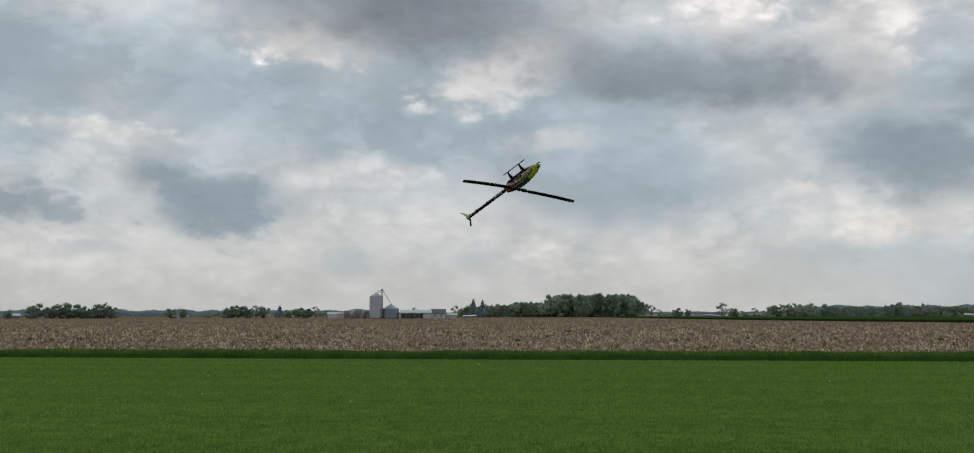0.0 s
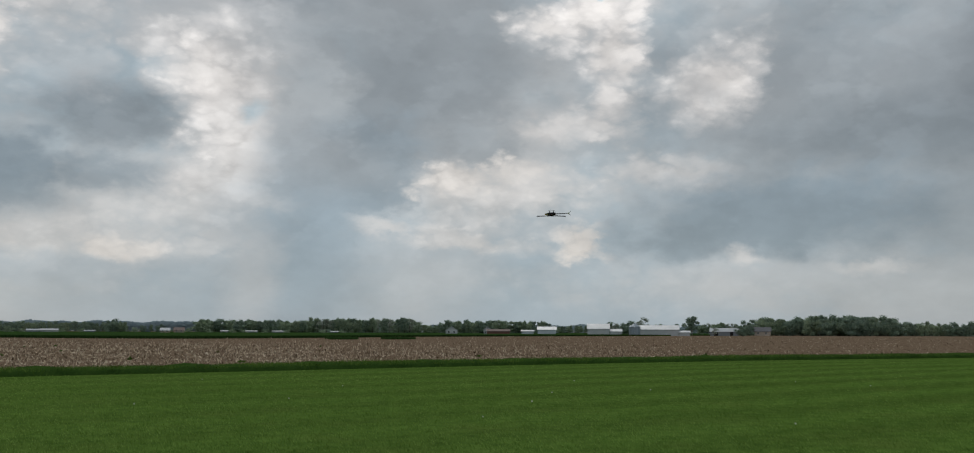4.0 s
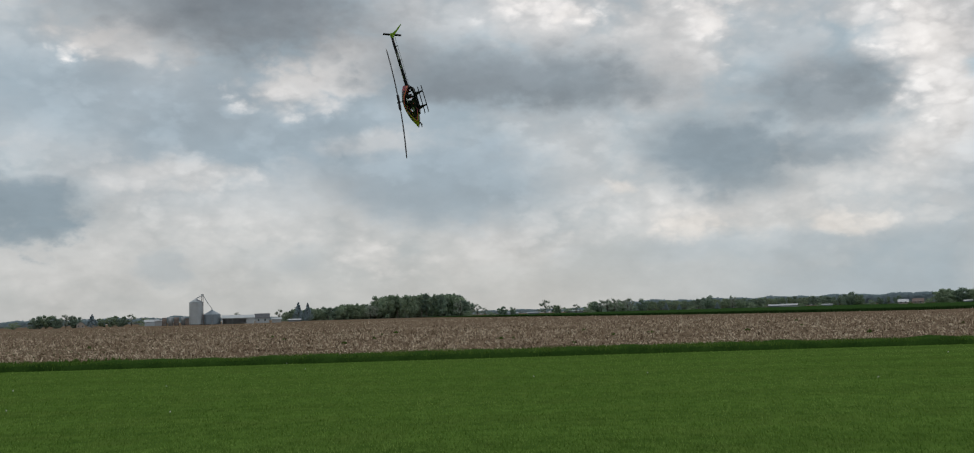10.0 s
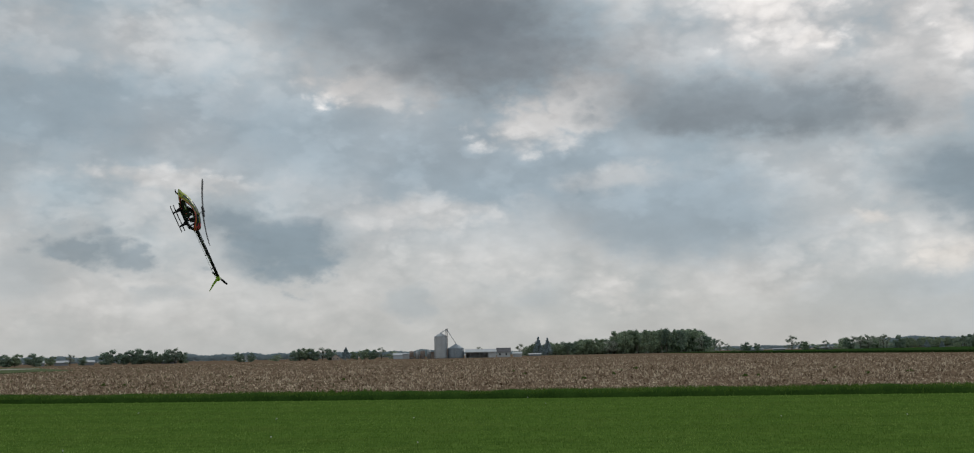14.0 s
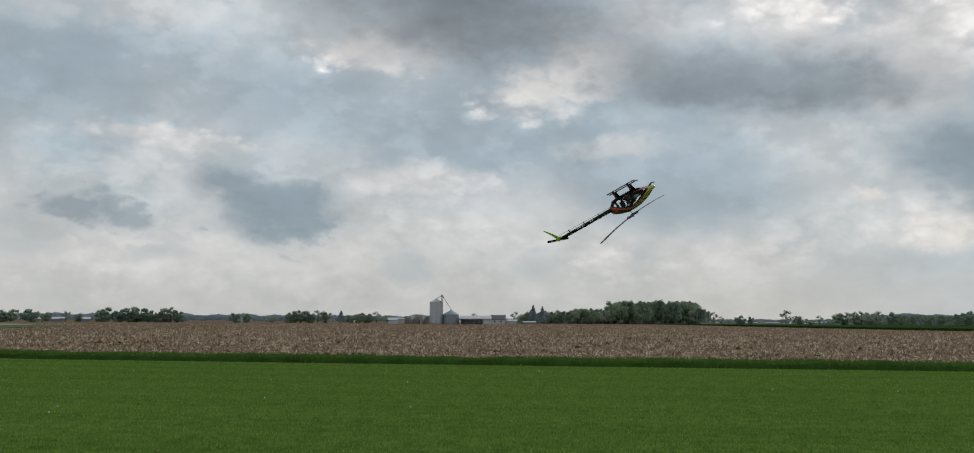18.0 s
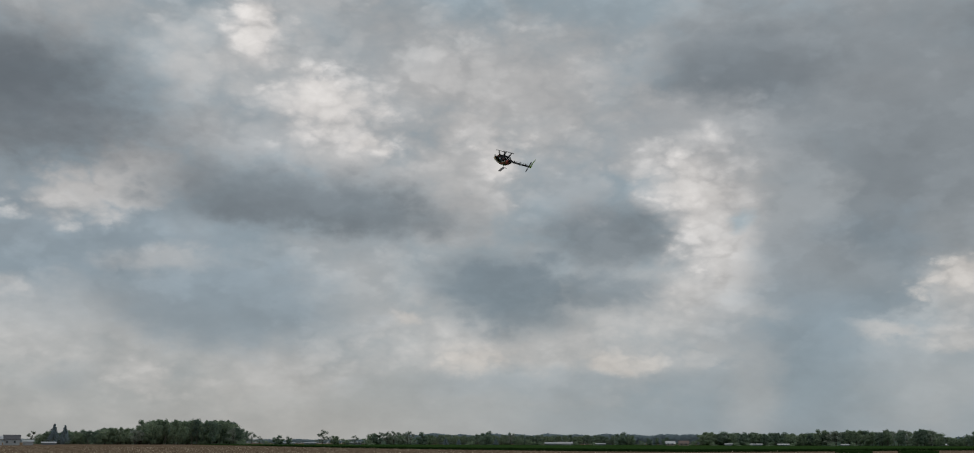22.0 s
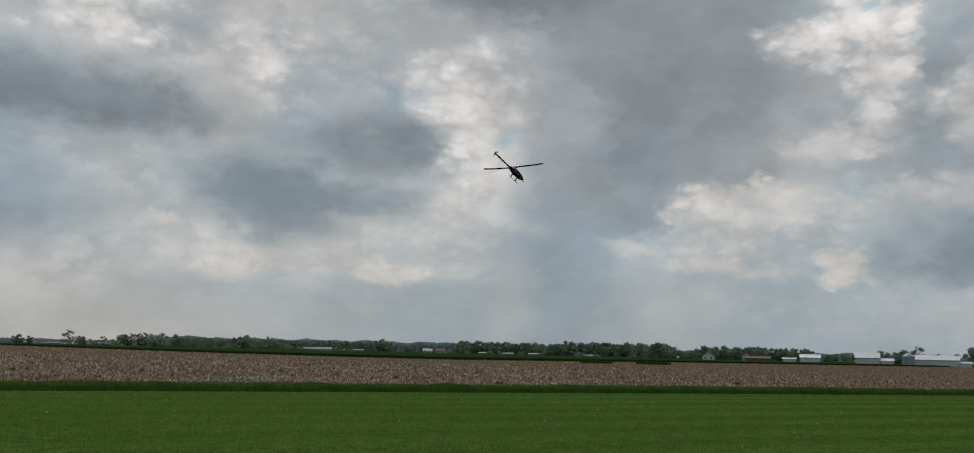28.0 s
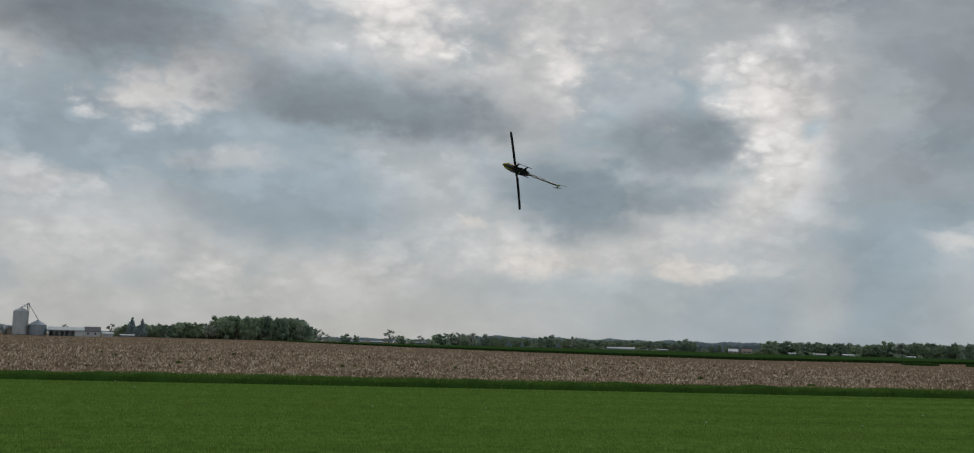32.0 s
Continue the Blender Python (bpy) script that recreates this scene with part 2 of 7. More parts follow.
    cloud(35.4, 9.9, 2.1, 2.0, 0, WHITE, 0.9, 0.53, 1.05)
    cloud(33.0, 8.0, 2.6, 2.1, 0, CREAM, 0.75, 0.58, 1.05)
    cloud(36.8, 6.6, 1.9, 0.8, 0, LIGHT, 0.85, 0.53, 0.95)
    cloud(33.5, 12.8, 2.0, 3.1, 0, WHITE, 0.85, 0.53, 1.05)
    cloud(34.4, 9.0, 2.0, 2.4, 0, WHITE, 0.8, 0.53, 1.05)
    cloud(32.3, 7.8, 1.8, 1.0, 0, CREAM, 0.8, 0.53, 0.95)
    cloud(35.6, 11.7, 0.8, 0.7, 0, GAP, 0.85, 0.55, 0.6)
    # dark wedge and the cloud round it
    cloud(36.8, 19.8, 4.5, 3.2, 0, GREY, 0.86, 0.68, 0.88)
    cloud(43.0, 18.2, 6.6, 6.5, 0, SLATE, 0.86, 0.83, 0.77)
    cloud(45.2, 13.5, 7.8, 4.2, -30, SLATE, 0.84, 0.58, 0.77)
    cloud(42.9, 12.6, 4.5, 3.4, 0, GREY, 0.43, 0.78, 0.77)
    cloud(48.3, 10.0, 3.6, 1.5, 0, SLATE, 0.81, 0.73, 0.77)
    cloud(39.0, 11.4, 2.2, 3.8, 0, MID, 0.85, 0.32, 0.6)
    cloud(40.6, 9.0, 4.2, 3.0, 0, DUSK, 0.84, 0.41, 0.77)
    cloud(41.4, 6.8, 2.6, 1.3, 0, DUSK, 0.86, 0.56, 0.66)
    cloud(51.9, 20.6, 4.3, 1.3, 0, GREY, 0.76, 0.78, 0.66)
    cloud(35.2, 19.2, 4.7, 3.4, 0, GREY, 0.92, 0.73, 0.88)
    cloud(31.9, 16.5, 4.6, 2.0, 0, PALE, 0.7, 0.6, 0.8)
    cloud(30.9, 15.1, 2.1, 1.0, 0, CREAM, 0.5, 0.68, 0.95)
    cloud(7.6, 7.0, 6.2, 2.1, 0, BLUE, 0.8, 0.5, 0.6)
    cloud(24.9, 3.0, 8.5, 0.7, 0, BLUE, 0.5, 0.6, 0.4)
    # sunlit break in the east
    cloud(60.9, 13.6, 2.8, 1.6, -25, WHITE, 0.9, 0.63, 0.73)
    cloud(55.5, 15.6, 1.5, 3.9, 12, WHITE, 0.95, 0.53, 1.05)
    cloud(52.0, 16.7, 2.4, 1.3, 0, WHITE, 0.85, 0.58, 1.05)
    cloud(46.6, 8.4, 2.6, 0.8, -15, LIGHT, 0.85, 0.53, 0.95)
    cloud(52.2, 11.3, 2.3, 0.4, 0, CREAM, 0.75, 0.63, 0.73)
    cloud(55.7, 11.9, 1.4, 2.0, 0, CREAM, 0.7, 0.68, 0.95)
    cloud(59.2, 8.4, 2.8, 0.9, 0, CREAM, 0.75, 0.68, 0.63)
    cloud(53.4, 4.7, 1.0, 0.8, 0, LIGHT, 0.85, 0.58, 0.63)
    cloud(42.6, 5.3, 1.5, 0.3, 0, CREAM, 0.7, 0.68, 0.42)
    cloud(49.3, 4.7, 3.1, 0.5, 0, CREAM, 0.5, 0.78, 0.53)
    cloud(48.2, 8.3, 4.0, 0.8, -8, LIGHT, 0.75, 0.68, 0.95)
    cloud(52.9, 11.1, 2.3, 1.1, 0, CREAM, 0.7, 0.63, 0.95)
    cloud(54.2, 17.9, 2.0, 2.6, 0, WHITE, 0.85, 0.53, 1.05)
    cloud(54.7, 18.6, 0.6, 0.3, 0, GAP, 0.8, 0.5, 0.5)
    cloud(53.4, 4.8, 1.3, 0.8, 0, LIGHT, 0.85, 0.58, 0.73)
    cloud(46.2, 4.9, 2.3, 0.5, 0, CREAM, 0.75, 0.63, 0.63)
    cloud(42.7, 5.5, 2.2, 0.3, 0, CREAM, 0.6, 0.68, 0.42)
    cloud(60.5, 13.2, 1.3, 0.7, 0, PALE, 0.6, 0.7, 0.5)
    # eastern bases
    cloud(72.1, 10.2, 9.7, 1.6, 0, GREY, 0.81, 0.83, 0.66)
    cloud(77.7, 13.6, 5.3, 3.1, 0, HEAVY, 0.86, 0.83, 0.66)
    cloud(64.6, 6.5, 8.0, 2.2, -3, DUSK, 1, 0.56, 0.66)
    cloud(59.6, 5.0, 4.4, 1.0, 0, DUSK, 0.81, 0.66, 0.66)
    cloud(62.5, 3.8, 1.0, 0.5, 0, CREAM, 0.65, 0.68, 0.53)
    cloud(69.0, 3.4, 1.6, 0.4, 0, CREAM, 0.65, 0.68, 0.53)
    cloud(74.6, 1.6, 11.3, 2.0, 0, MID, 0.8, 0.5, 0.4)
    # thin bright places between the bases
    cloud(22.6, 19.3, 6.1, 3.2, 0, CREAM, 0.75, 0.68, 0.95)
    cloud(33.0, 13.8, 2.5, 2.1, 0, WHITE, 0.6, 0.68, 0.95)
    cloud(34.7, 9.7, 1.7, 2.4, 0, CREAM, 0.6, 0.78, 0.84)
    cloud(38.1, 9.4, 2.8, 2.6, 0, PALE, 0.4, 0.7, 0.5)
    cloud(26.0, 14.0, 3.2, 1.7, 0, PALE, 0.5, 0.7, 0.8)
    cloud(40.8, 8.7, 2.6, 1.7, 0, SLATE, 0.54, 0.68, 0.77)
    # rain and pale rays under the wedge
    cloud(37.0, 3.7, 4.4, 4.1, 0, RAIN, 0.75, 0.8, 0.3)
    cloud(38.7, 3.0, 2.1, 3.8, 0, RAIN, 0.6, 0.8, 0.2)
    cloud(35.1, 3.0, 1.5, 3.1, 0, PALE, 0.45, 0.8, 0.2)
    cloud(44.5, 3.0, 2.9, 2.4, 0, PALE, 0.4, 0.8, 0.3)
    # relief within the clouds: heads in the bright ones, soft folds in the rest
    tone = N("ShaderNodeRGBToBW")
    L(body, tone.inputs[0])
    lit = step_(tone.outputs[0], 0.42, 0.75, 0.55)
    # overlapping sheets, each with a clear billowing edge
    sheets = None
    for scale, swell, deep in ((6, 0.10, 0.085), (12, 0.13, 0.070)):
        n = noise_(scale, 6, 0.5, vec("ADD", flat.outputs[0], (0.37 * scale, 1.1, 0.2)))
        m = step_(math_("MULTIPLY_ADD", puffs, -swell, n.outputs[0]), 0.47, 0.56)
        m = math_("MULTIPLY", math_("SUBTRACT", m, 0.42), deep)
        fade = math_("MULTIPLY_ADD", centred(n, 1.0), deep * 3.0, m)
        sheets = fade if sheets is None else math_("ADD", sheets, fade)
    relief = math_("ADD", math_("MULTIPLY", math_("MULTIPLY", puffs, lit), -0.45), math_("ADD", centred(billow, 0.36), math_("MULTIPLY", sheets, step_(el, -2.0, 11.0))))
    shade = N("ShaderNodeVectorMath")
    shade.operation = "SCALE"
    L(body, shade.inputs[0])
    L(math_("ADD", 1.0, relief), shade.inputs["Scale"])
    color = shade.outputs[0]
    sky = N("ShaderNodeTexSky")
    sky.sky_type = "NISHITA"
    sky.sun_disc = False
    sky.sun_elevation, sky.sun_rotation = radians(SUN_EL), radians(SUN_AZ)
    dim = N("ShaderNodeVectorMath")
    dim.operation = "SCALE"
    L(sky.outputs[0], dim.inputs[0])
    dim.inputs["Scale"].default_value = 0.10
    cover = N("ShaderNodeMix")
    cover.data_type = "RGBA"
    cover.inputs[0].default_value = 0.95
    L(dim.outputs[0], cover.inputs[6])
    L(color, cover.inputs[7])
    bg = N("ShaderNodeBackground")
    bg.inputs[1].default_value = 1.0
    L(cover.outputs[2], bg.inputs[0])
    out = N("ShaderNodeOutputWorld")
    L(bg.outputs[0], out.inputs[0])


build_world()
sun = new("sun", bpy.data.lights.new("sun", "SUN"))
sun.data.energy, sun.data.angle, sun.data.color = 0.7, radians(14), (1.0, 0.96, 0.9)
sun.matrix_world = look((0, 0, 0), (-math.sin(radians(SUN_AZ)) * math.cos(radians(SUN_EL)), -math.cos(radians(SUN_AZ)) * math.cos(radians(SUN_EL)), -math.sin(radians(SUN_EL))))


# ---------------------------------------------------------------- materials
def material(name, color, rough=0.8, metal=0.0, vary=0.15, scale=2.0, fine=40.0, bump=0.0, color2=None, spec=0.5, emit=None):
    """Base colour with variation at two scales, and fine relief."""
    m = bpy.data.materials.new(name)
    m.use_nodes = True
    nt = m.node_tree
    N, L = nt.nodes.new, nt.links.new
    b = nt.nodes["Principled BSDF"]
    b.inputs["Roughness"].default_value = rough
    b.inputs["Metallic"].default_value = metal
    b.inputs["Specular IOR Level"].default_value = spec
    tc = N("ShaderNodeTexCoord")
    n1, n2 = N("ShaderNodeTexNoise"), N("ShaderNodeTexNoise")
    for n, s in ((n1, scale), (n2, fine)):
        n.inputs["Scale"].default_value = s
        n.inputs["Detail"].default_value = 5
        L(tc.outputs["Object"], n.inputs["Vector"])
    add = N("ShaderNodeMath")
    add.operation = "ADD"
    L(n1.outputs[0], add.inputs[0])
    L(n2.outputs[0], add.inputs[1])
    half = N("ShaderNodeMath")
    half.operation = "MULTIPLY"
    half.inputs[1].default_value = 0.5
    L(add.outputs[0], half.inputs[0])
    ramp = N("ShaderNodeValToRGB")
    c2 = color2 or tuple(min(1, c * (1 + vary)) for c in color)
    c1 = color if color2 else tuple(c * (1 - vary) for c in color)
    ramp.color_ramp.elements[0].position, ramp.color_ramp.elements[0].color = 0.35, (*c1, 1)
    ramp.color_ramp.elements[1].position, ramp.color_ramp.elements[1].color = 0.65, (*c2, 1)
    L(half.outputs[0], ramp.inputs[0])
    L(ramp.outputs[0], b.inputs["Base Color"])
    if bump:
        bn = N("ShaderNodeBump")
        bn.inputs["Strength"].default_value = bump
        L(n2.outputs[0], bn.inputs["Height"])
        L(bn.outputs[0], b.inputs["Normal"])
    return m


MAT = {}


def mat(name, *a, **k):
    if name not in MAT:
        MAT[name] = material(name, *a, **k)
    return MAT[name]


# ---------------------------------------------------------------- mesh helpers
def part(name, bm, m, parent=None, label="", smooth=False):
    me = bpy.data.meshes.new(name)
    bm.to_mesh(me)
    bm.free()
    for x in (m if isinstance(m, (list, tuple)) else [m]):
        me.materials.append(x)
    if smooth:
        for p in me.polygons:
            p.use_smooth = True
    ob = new(name, me)
    if parent:
        ob.parent = parent
    if label:
        tagged(ob, label)
    return ob


def box(bm, x0, x1, y0, y1, z0, z1, mi=0):
    vs = [bm.verts.new((x, y, z)) for x in (x0, x1) for y in (y0, y1) for z in (z0, z1)]
    for f in ((0, 1, 3, 2), (4, 6, 7, 5), (0, 4, 5, 1), (2, 3, 7, 6), (0, 2, 6, 4), (1, 5, 7, 3)):
        bm.faces.new([vs[i] for i in f]).material_index = mi
    return vs


def loft(bm, rings, close=True, cap=True, mi=0):
    """Skin through rings of points (lists of the same length)."""
    vr = [[bm.verts.new(p) for p in r] for r in rings]
    n = len(vr[0])
    for a, b in zip(vr, vr[1:]):
        for i in range(n if close else n - 1):
            j = (i + 1) % n
            bm.faces.new((a[i], a[j], b[j], b[i])).material_index = mi
    if cap:
        bm.faces.new(vr[0][::-1]).material_index = mi
        bm.faces.new(vr[-1]).material_index = mi
    return vr


def tube(bm, pts, radii, n=10, mi=0):
    """A round bar along points."""
    pts = [Vector(p) for p in pts]
    if isinstance(radii, (int, float)):
        radii = [radii] * len(pts)
    rings = []
    for i, p in enumerate(pts):
        d = (pts[min(i + 1, len(pts) - 1)] - pts[max(i - 1, 0)]).normalized()
        u = d.orthogonal().normalized() if abs(d.z) > 0.9 else d.cross(Vector((0, 0, 1))).normalized()
        v = d.cross(u)
        rings.append([p + (u * math.cos(2 * math.pi * k / n) + v * math.sin(2 * math.pi * k / n)) * radii[i] for k in range(n)])
    return loft(bm, rings, mi=mi)


def empty(name, m=None):
    ob = new(name)
    if m is not None:
        ob.matrix_basis = m
    return ob


def polar(az, d, z=0.0):
    return Vector((math.sin(radians(az)) * d, math.cos(radians(az)) * d, z))


def facing(az, d, z=0.0, turn=0.0):
    """A pose at that bearing and distance whose -y side faces the camera's stand."""
    p = polar(az, d, z)
    return pose(p.x, p.y, p.z, 0, 0, -az + turn)


# ---------------------------------------------------------------- ground
EDGE = ((-400, 175), (-130, 82), (-72, 59), (-38, 47), (-20, 40.8), (0, 38.1), (17, 36.0), (38, 32.8), (55, 29.2), (78, 21), (130, 3), (400, -90))


def edge_y(x):
    for (a, b), (c, d) in zip(EDGE, EDGE[1:]):
        if x <= c:
            return b + (d - b) * (x - a) / (c - a)
    return EDGE[-1][1]


def disc():
    bm = bmesh.new()
    rs = [0, 15, 40, 100, 250, 600, 1500, 4600]
    n = 64
    rings = [[bm.verts.new((r * math.sin(2 * math.pi * k / n), r * math.cos(2 * math.pi * k / n), -0.03)) for k in range(n)] for r in rs[1:]]
    c = bm.verts.new((0, 0, -0.03))
    for k in range(n):
        bm.faces.new((c, rings[0][(k + 1) % n], rings[0][k]))
        for a, b in zip(rings, rings[1:]):
            bm.faces.new((a[k], a[(k + 1) % n], b[(k + 1) % n], b[k]))
    bmesh.ops.recalc_face_normals(bm, faces=bm.faces)
    return bm


soil = mat("stubble_soil", (0.104, 0.073, 0.050), 0.95, color2=(0.240, 0.173, 0.118), scale=1.3, fine=7, bump=1.0, spec=0.0)
tagged(part("ground", disc(), soil), "brown harvested corn field with pale stubble residue", "field", kind="structure")
lawn_mat = mat("mown_lawn", (0.037, 0.078, 0.0132), 0.9, color2=(0.112, 0.190, 0.037), scale=2.6, fine=48, bump=0.5, spec=0.0)


def lawn():
    bm = bmesh.new()
    lay = bm.verts.layers.float.new("from_edge")
    xs = sorted(set([x for x, y in EDGE] + list(range(-120, 121, 8))))
    grid = []
    for x in xs:
        y1 = edge_y(x)
        col = []
        for k in (0, 4, 9, 16, 26, 40, 60, 160):
            v = bm.verts.new((x, y1 - k, 0))
            v[lay] = k
            col.append(v)
        grid.append(col)
    for a, b in zip(grid, grid[1:]):
        for k in range(len(a) - 1):
            bm.faces.new((a[k], a[k + 1], b[k + 1], b[k]))
    return bm


def striped(m, strength=0.16):
    """Mowing stripes that follow the lawn's edge."""
    nt = m.node_tree
    N, L = nt.nodes.new, nt.links.new
    b = nt.nodes["Principled BSDF"]
    src = b.inputs["Base Color"].links[0].from_socket
    at = N("ShaderNodeAttribute")
    at.attribute_name = "from_edge"
    tc = N("ShaderNodeTexCoord")
    ns = N("ShaderNodeTexNoise")
    ns.inputs["Scale"].default_value = 0.12
    L(tc.outputs["Object"], ns.inputs["Vector"])

    def math_(op, a, c):
        n = N("ShaderNodeMath")
        n.operation = op
        for i, v in enumerate((a, c)):
            if isinstance(v, (int, float)):
                n.inputs[i].default_value = v
            else:
                L(v, n.inputs[i])
        return n.outputs[0]
    ph = math_("ADD", math_("MULTIPLY", at.outputs["Fac"], 2 * math.pi / 3.4), math_("MULTIPLY", ns.outputs[0], 3.0))
    sp = N("ShaderNodeSeparateXYZ")
    L(tc.outputs["Object"], sp.inputs[0])
    rise = N("ShaderNodeMapRange")
    L(math_("ABSOLUTE", sp.outputs[0], 0), rise.inputs[0])
    for i, v in enumerate((6.0, 34.0, strength * 0.3, strength)):
        rise.inputs[i + 1].default_value = v
    fac = math_("ADD", math_("MULTIPLY", math_("SINE", ph, 0), rise.outputs[0]), 1.0)
    # thin olive patches and fresh tufts
    pn = N("ShaderNodeTexNoise")
    pn.inputs["Scale"].default_value, pn.inputs["Detail"].default_value, pn.inputs["Roughness"].default_value = 0.55, 7, 0.65
    L(tc.outputs["Object"], pn.inputs["Vector"])
    thin = N("ShaderNodeMapRange")
    L(pn.outputs[0], thin.inputs[0])
    for i, v in enumerate((0.50, 0.75, 0.0, 0.45)):
        thin.inputs[i + 1].default_value = v
    olive = N("ShaderNodeMix")
    olive.data_type = "RGBA"
    L(thin.outputs[0], olive.inputs[0])
    L(src, olive.inputs[6])
    olive.inputs[7].default_value = (0.105, 0.140, 0.034, 1)
    src = olive.outputs[2]
    sc = N("ShaderNodeVectorMath")
    sc.operation = "SCALE"
    L(src, sc.inputs[0])
    L(fac, sc.inputs["Scale"])
    L(sc.outputs[0], b.inputs["Base Color"])
    return m


striped(lawn_mat)
tagged(part("lawn", lawn(), lawn_mat), "closely mown green lawn with faint mowing stripes", "lawn", kind="structure")


def scatter_mesh(name, verts, faces, m, label, category, kind="stuff", parent=None):
    me = bpy.data.meshes.new(name)
    me.vertices.add(len(verts))
    me.vertices.foreach_set("co", np.asarray(verts, dtype=np.float32).ravel())
    k = faces.shape[1]
    me.loops.add(faces.size)
    me.loops.foreach_set("vertex_index", faces.astype(np.int32).ravel())
    me.polygons.add(len(faces))
    me.polygons.foreach_set("loop_start", np.arange(0, faces.size, k, dtype=np.int32))
    me.polygons.foreach_set("loop_total", np.full(len(faces), k, dtype=np.int32))
    me.update(calc_edges=True)
    me.materials.append(m)
    ob = new(name, me)
    if parent:
        ob.parent = parent
    return tagged(ob, label, category, kind=kind)


def island_material(name, colors, rough=0.9, spec=0.0, translucent=0.0):
    """Each loose piece takes its own tone between the given colours."""
    m = bpy.data.materials.new(name)
    m.use_nodes = True
    nt = m.node_tree
    N, L = nt.nodes.new, nt.links.new
    b = nt.nodes["Principled BSDF"]
    b.inputs["Roughness"].default_value = rough
    b.inputs["Specular IOR Level"].default_value = spec
    g = N("ShaderNodeNewGeometry")
    tc = N("ShaderNodeTexCoord")
    n = N("ShaderNodeTexNoise")
    n.inputs["Scale"].default_value = 0.15
    n.inputs["Detail"].default_value = 4
    L(tc.outputs["Object"], n.inputs["Vector"])
    mix = N("ShaderNodeMath")
    mix.operation = "ADD"
    L(g.outputs["Random Per Island"], mix.inputs[0])
    L(n.outputs[0], mix.inputs[1])
    sub = N("ShaderNodeMath")
    sub.operation = "SUBTRACT"
    sub.inputs[1].default_value = 0.5
    L(mix.outputs[0], sub.inputs[0])
    ramp = N("ShaderNodeValToRGB")
    cr = ramp.color_ramp
    while len(cr.elements) < len(colors):
        cr.elements.new(0.5)
    for i, (e, c) in enumerate(zip(cr.elements, colors)):
        e.position, e.color = i / (len(colors) - 1), (*c, 1)
    L(sub.outputs[0], ramp.inputs[0])
    L(ramp.outputs[0], b.inputs["Base Color"])
    if translucent:
        out = nt.nodes["Material Output"]
        tr = N("ShaderNodeBsdfTranslucent")
        L(ramp.outputs[0], tr.inputs["Color"])
        mx = N("ShaderNodeMixShader")
        mx.inputs[0].default_value = translucent
        L(b.outputs[0], mx.inputs[1])
        L(tr.outputs[0], mx.inputs[2])
        L(mx.outputs[0], out.inputs["Surface"])
    return m


rng = np.random.default_rng(7)


def blades(xs, ys, z0, height, width, lean, combed=False):
    """Upright triangular blades at the given places."""
    n = len(xs)
    a = rng.uniform(0, 2 * np.pi, n)
    h = height * rng.uniform(0.6, 1.25, n)
    w = width * rng.uniform(0.7, 1.3, n) / 2
    la = rng.normal(np.pi / 2, 0.55, n) if combed else rng.uniform(0, 2 * np.pi, n)
    if combed:
        a = la - np.pi / 2 + rng.normal(0, 0.3, n)
    ll = lean * rng.uniform(0, 1, n) * h
    v = np.zeros((n, 3, 3))
    v[:, 0] = np.stack([xs - np.cos(a) * w, ys - np.sin(a) * w, np.full(n, z0)], 1)
    v[:, 1] = np.stack([xs + np.cos(a) * w, ys + np.sin(a) * w, np.full(n, z0)], 1)
    v[:, 2] = np.stack([xs + np.cos(la) * ll, ys + np.sin(la) * ll, z0 + h], 1)
    return v.reshape(-1, 3), np.arange(3 * n).reshape(n, 3)


edge_np = np.vectorize(edge_y)

# tall grass along the lawn's edge: a low thick sward, its blades standing in it
def strip_width(x):
    return 3.3 + 0.22 * math.sin(x * 0.21) * math.sin(x * 0.047 + 1) + 0.1 * math.sin(x * 0.83)


def sward():
    bm = bmesh.new()
    cols = []
    for i in range(541):
        x = -135 + 0.5 * i
        y, w = edge_y(x), strip_width(x)
        wob = 0.05 * math.sin(x * 1.7) * math.sin(x * 0.61) + 0.04 * math.sin(x * 3.3 + 1)
        cols.append([bm.verts.new((x, y + w * u, h + (wob if 0.05 < u < 0.9 else 0))) for u, h in ((0.0, -0.02), (0.015, 0.16), (0.10, 0.245), (0.45, 0.245), (0.8, 0.15), (1.0, -0.04))])
    for p, q in zip(cols, cols[1:]):
        for k in range(5):
            bm.faces.new((p[k], q[k], q[k + 1], p[k + 1]))
    bmesh.ops.recalc_face_normals(bm, faces=bm.faces)
    return bm


# darker than the blades on top: the shade among the stems is in this colour
sward_mat = mat("shaded_sward", (0.024, 0.052, 0.011), 0.95, color2=(0.050, 0.098, 0.020), scale=1.2, fine=14, bump=0.8, spec=0.0)
tagged(part("grass_strip", sward(), sward_mat, smooth=True), "thick dark green unmown grass bank along the field", "grass", kind="structure")
n = 230000
xs = rng.uniform(-135, 135, n)
u = rng.beta(1.0, 1.15, n)
ys = edge_np(xs) + u * np.vectorize(strip_width)(xs) * 1.03 + 0.06 * np.sin(xs * 2.9)
rooted = rng.random(n) < 0.22          # the rest stand out of the sward's top
z0 = np.where(rooted, -0.03, 0.17 * np.clip((1.0 - u) / 0.3, 0, 1) - 0.02)
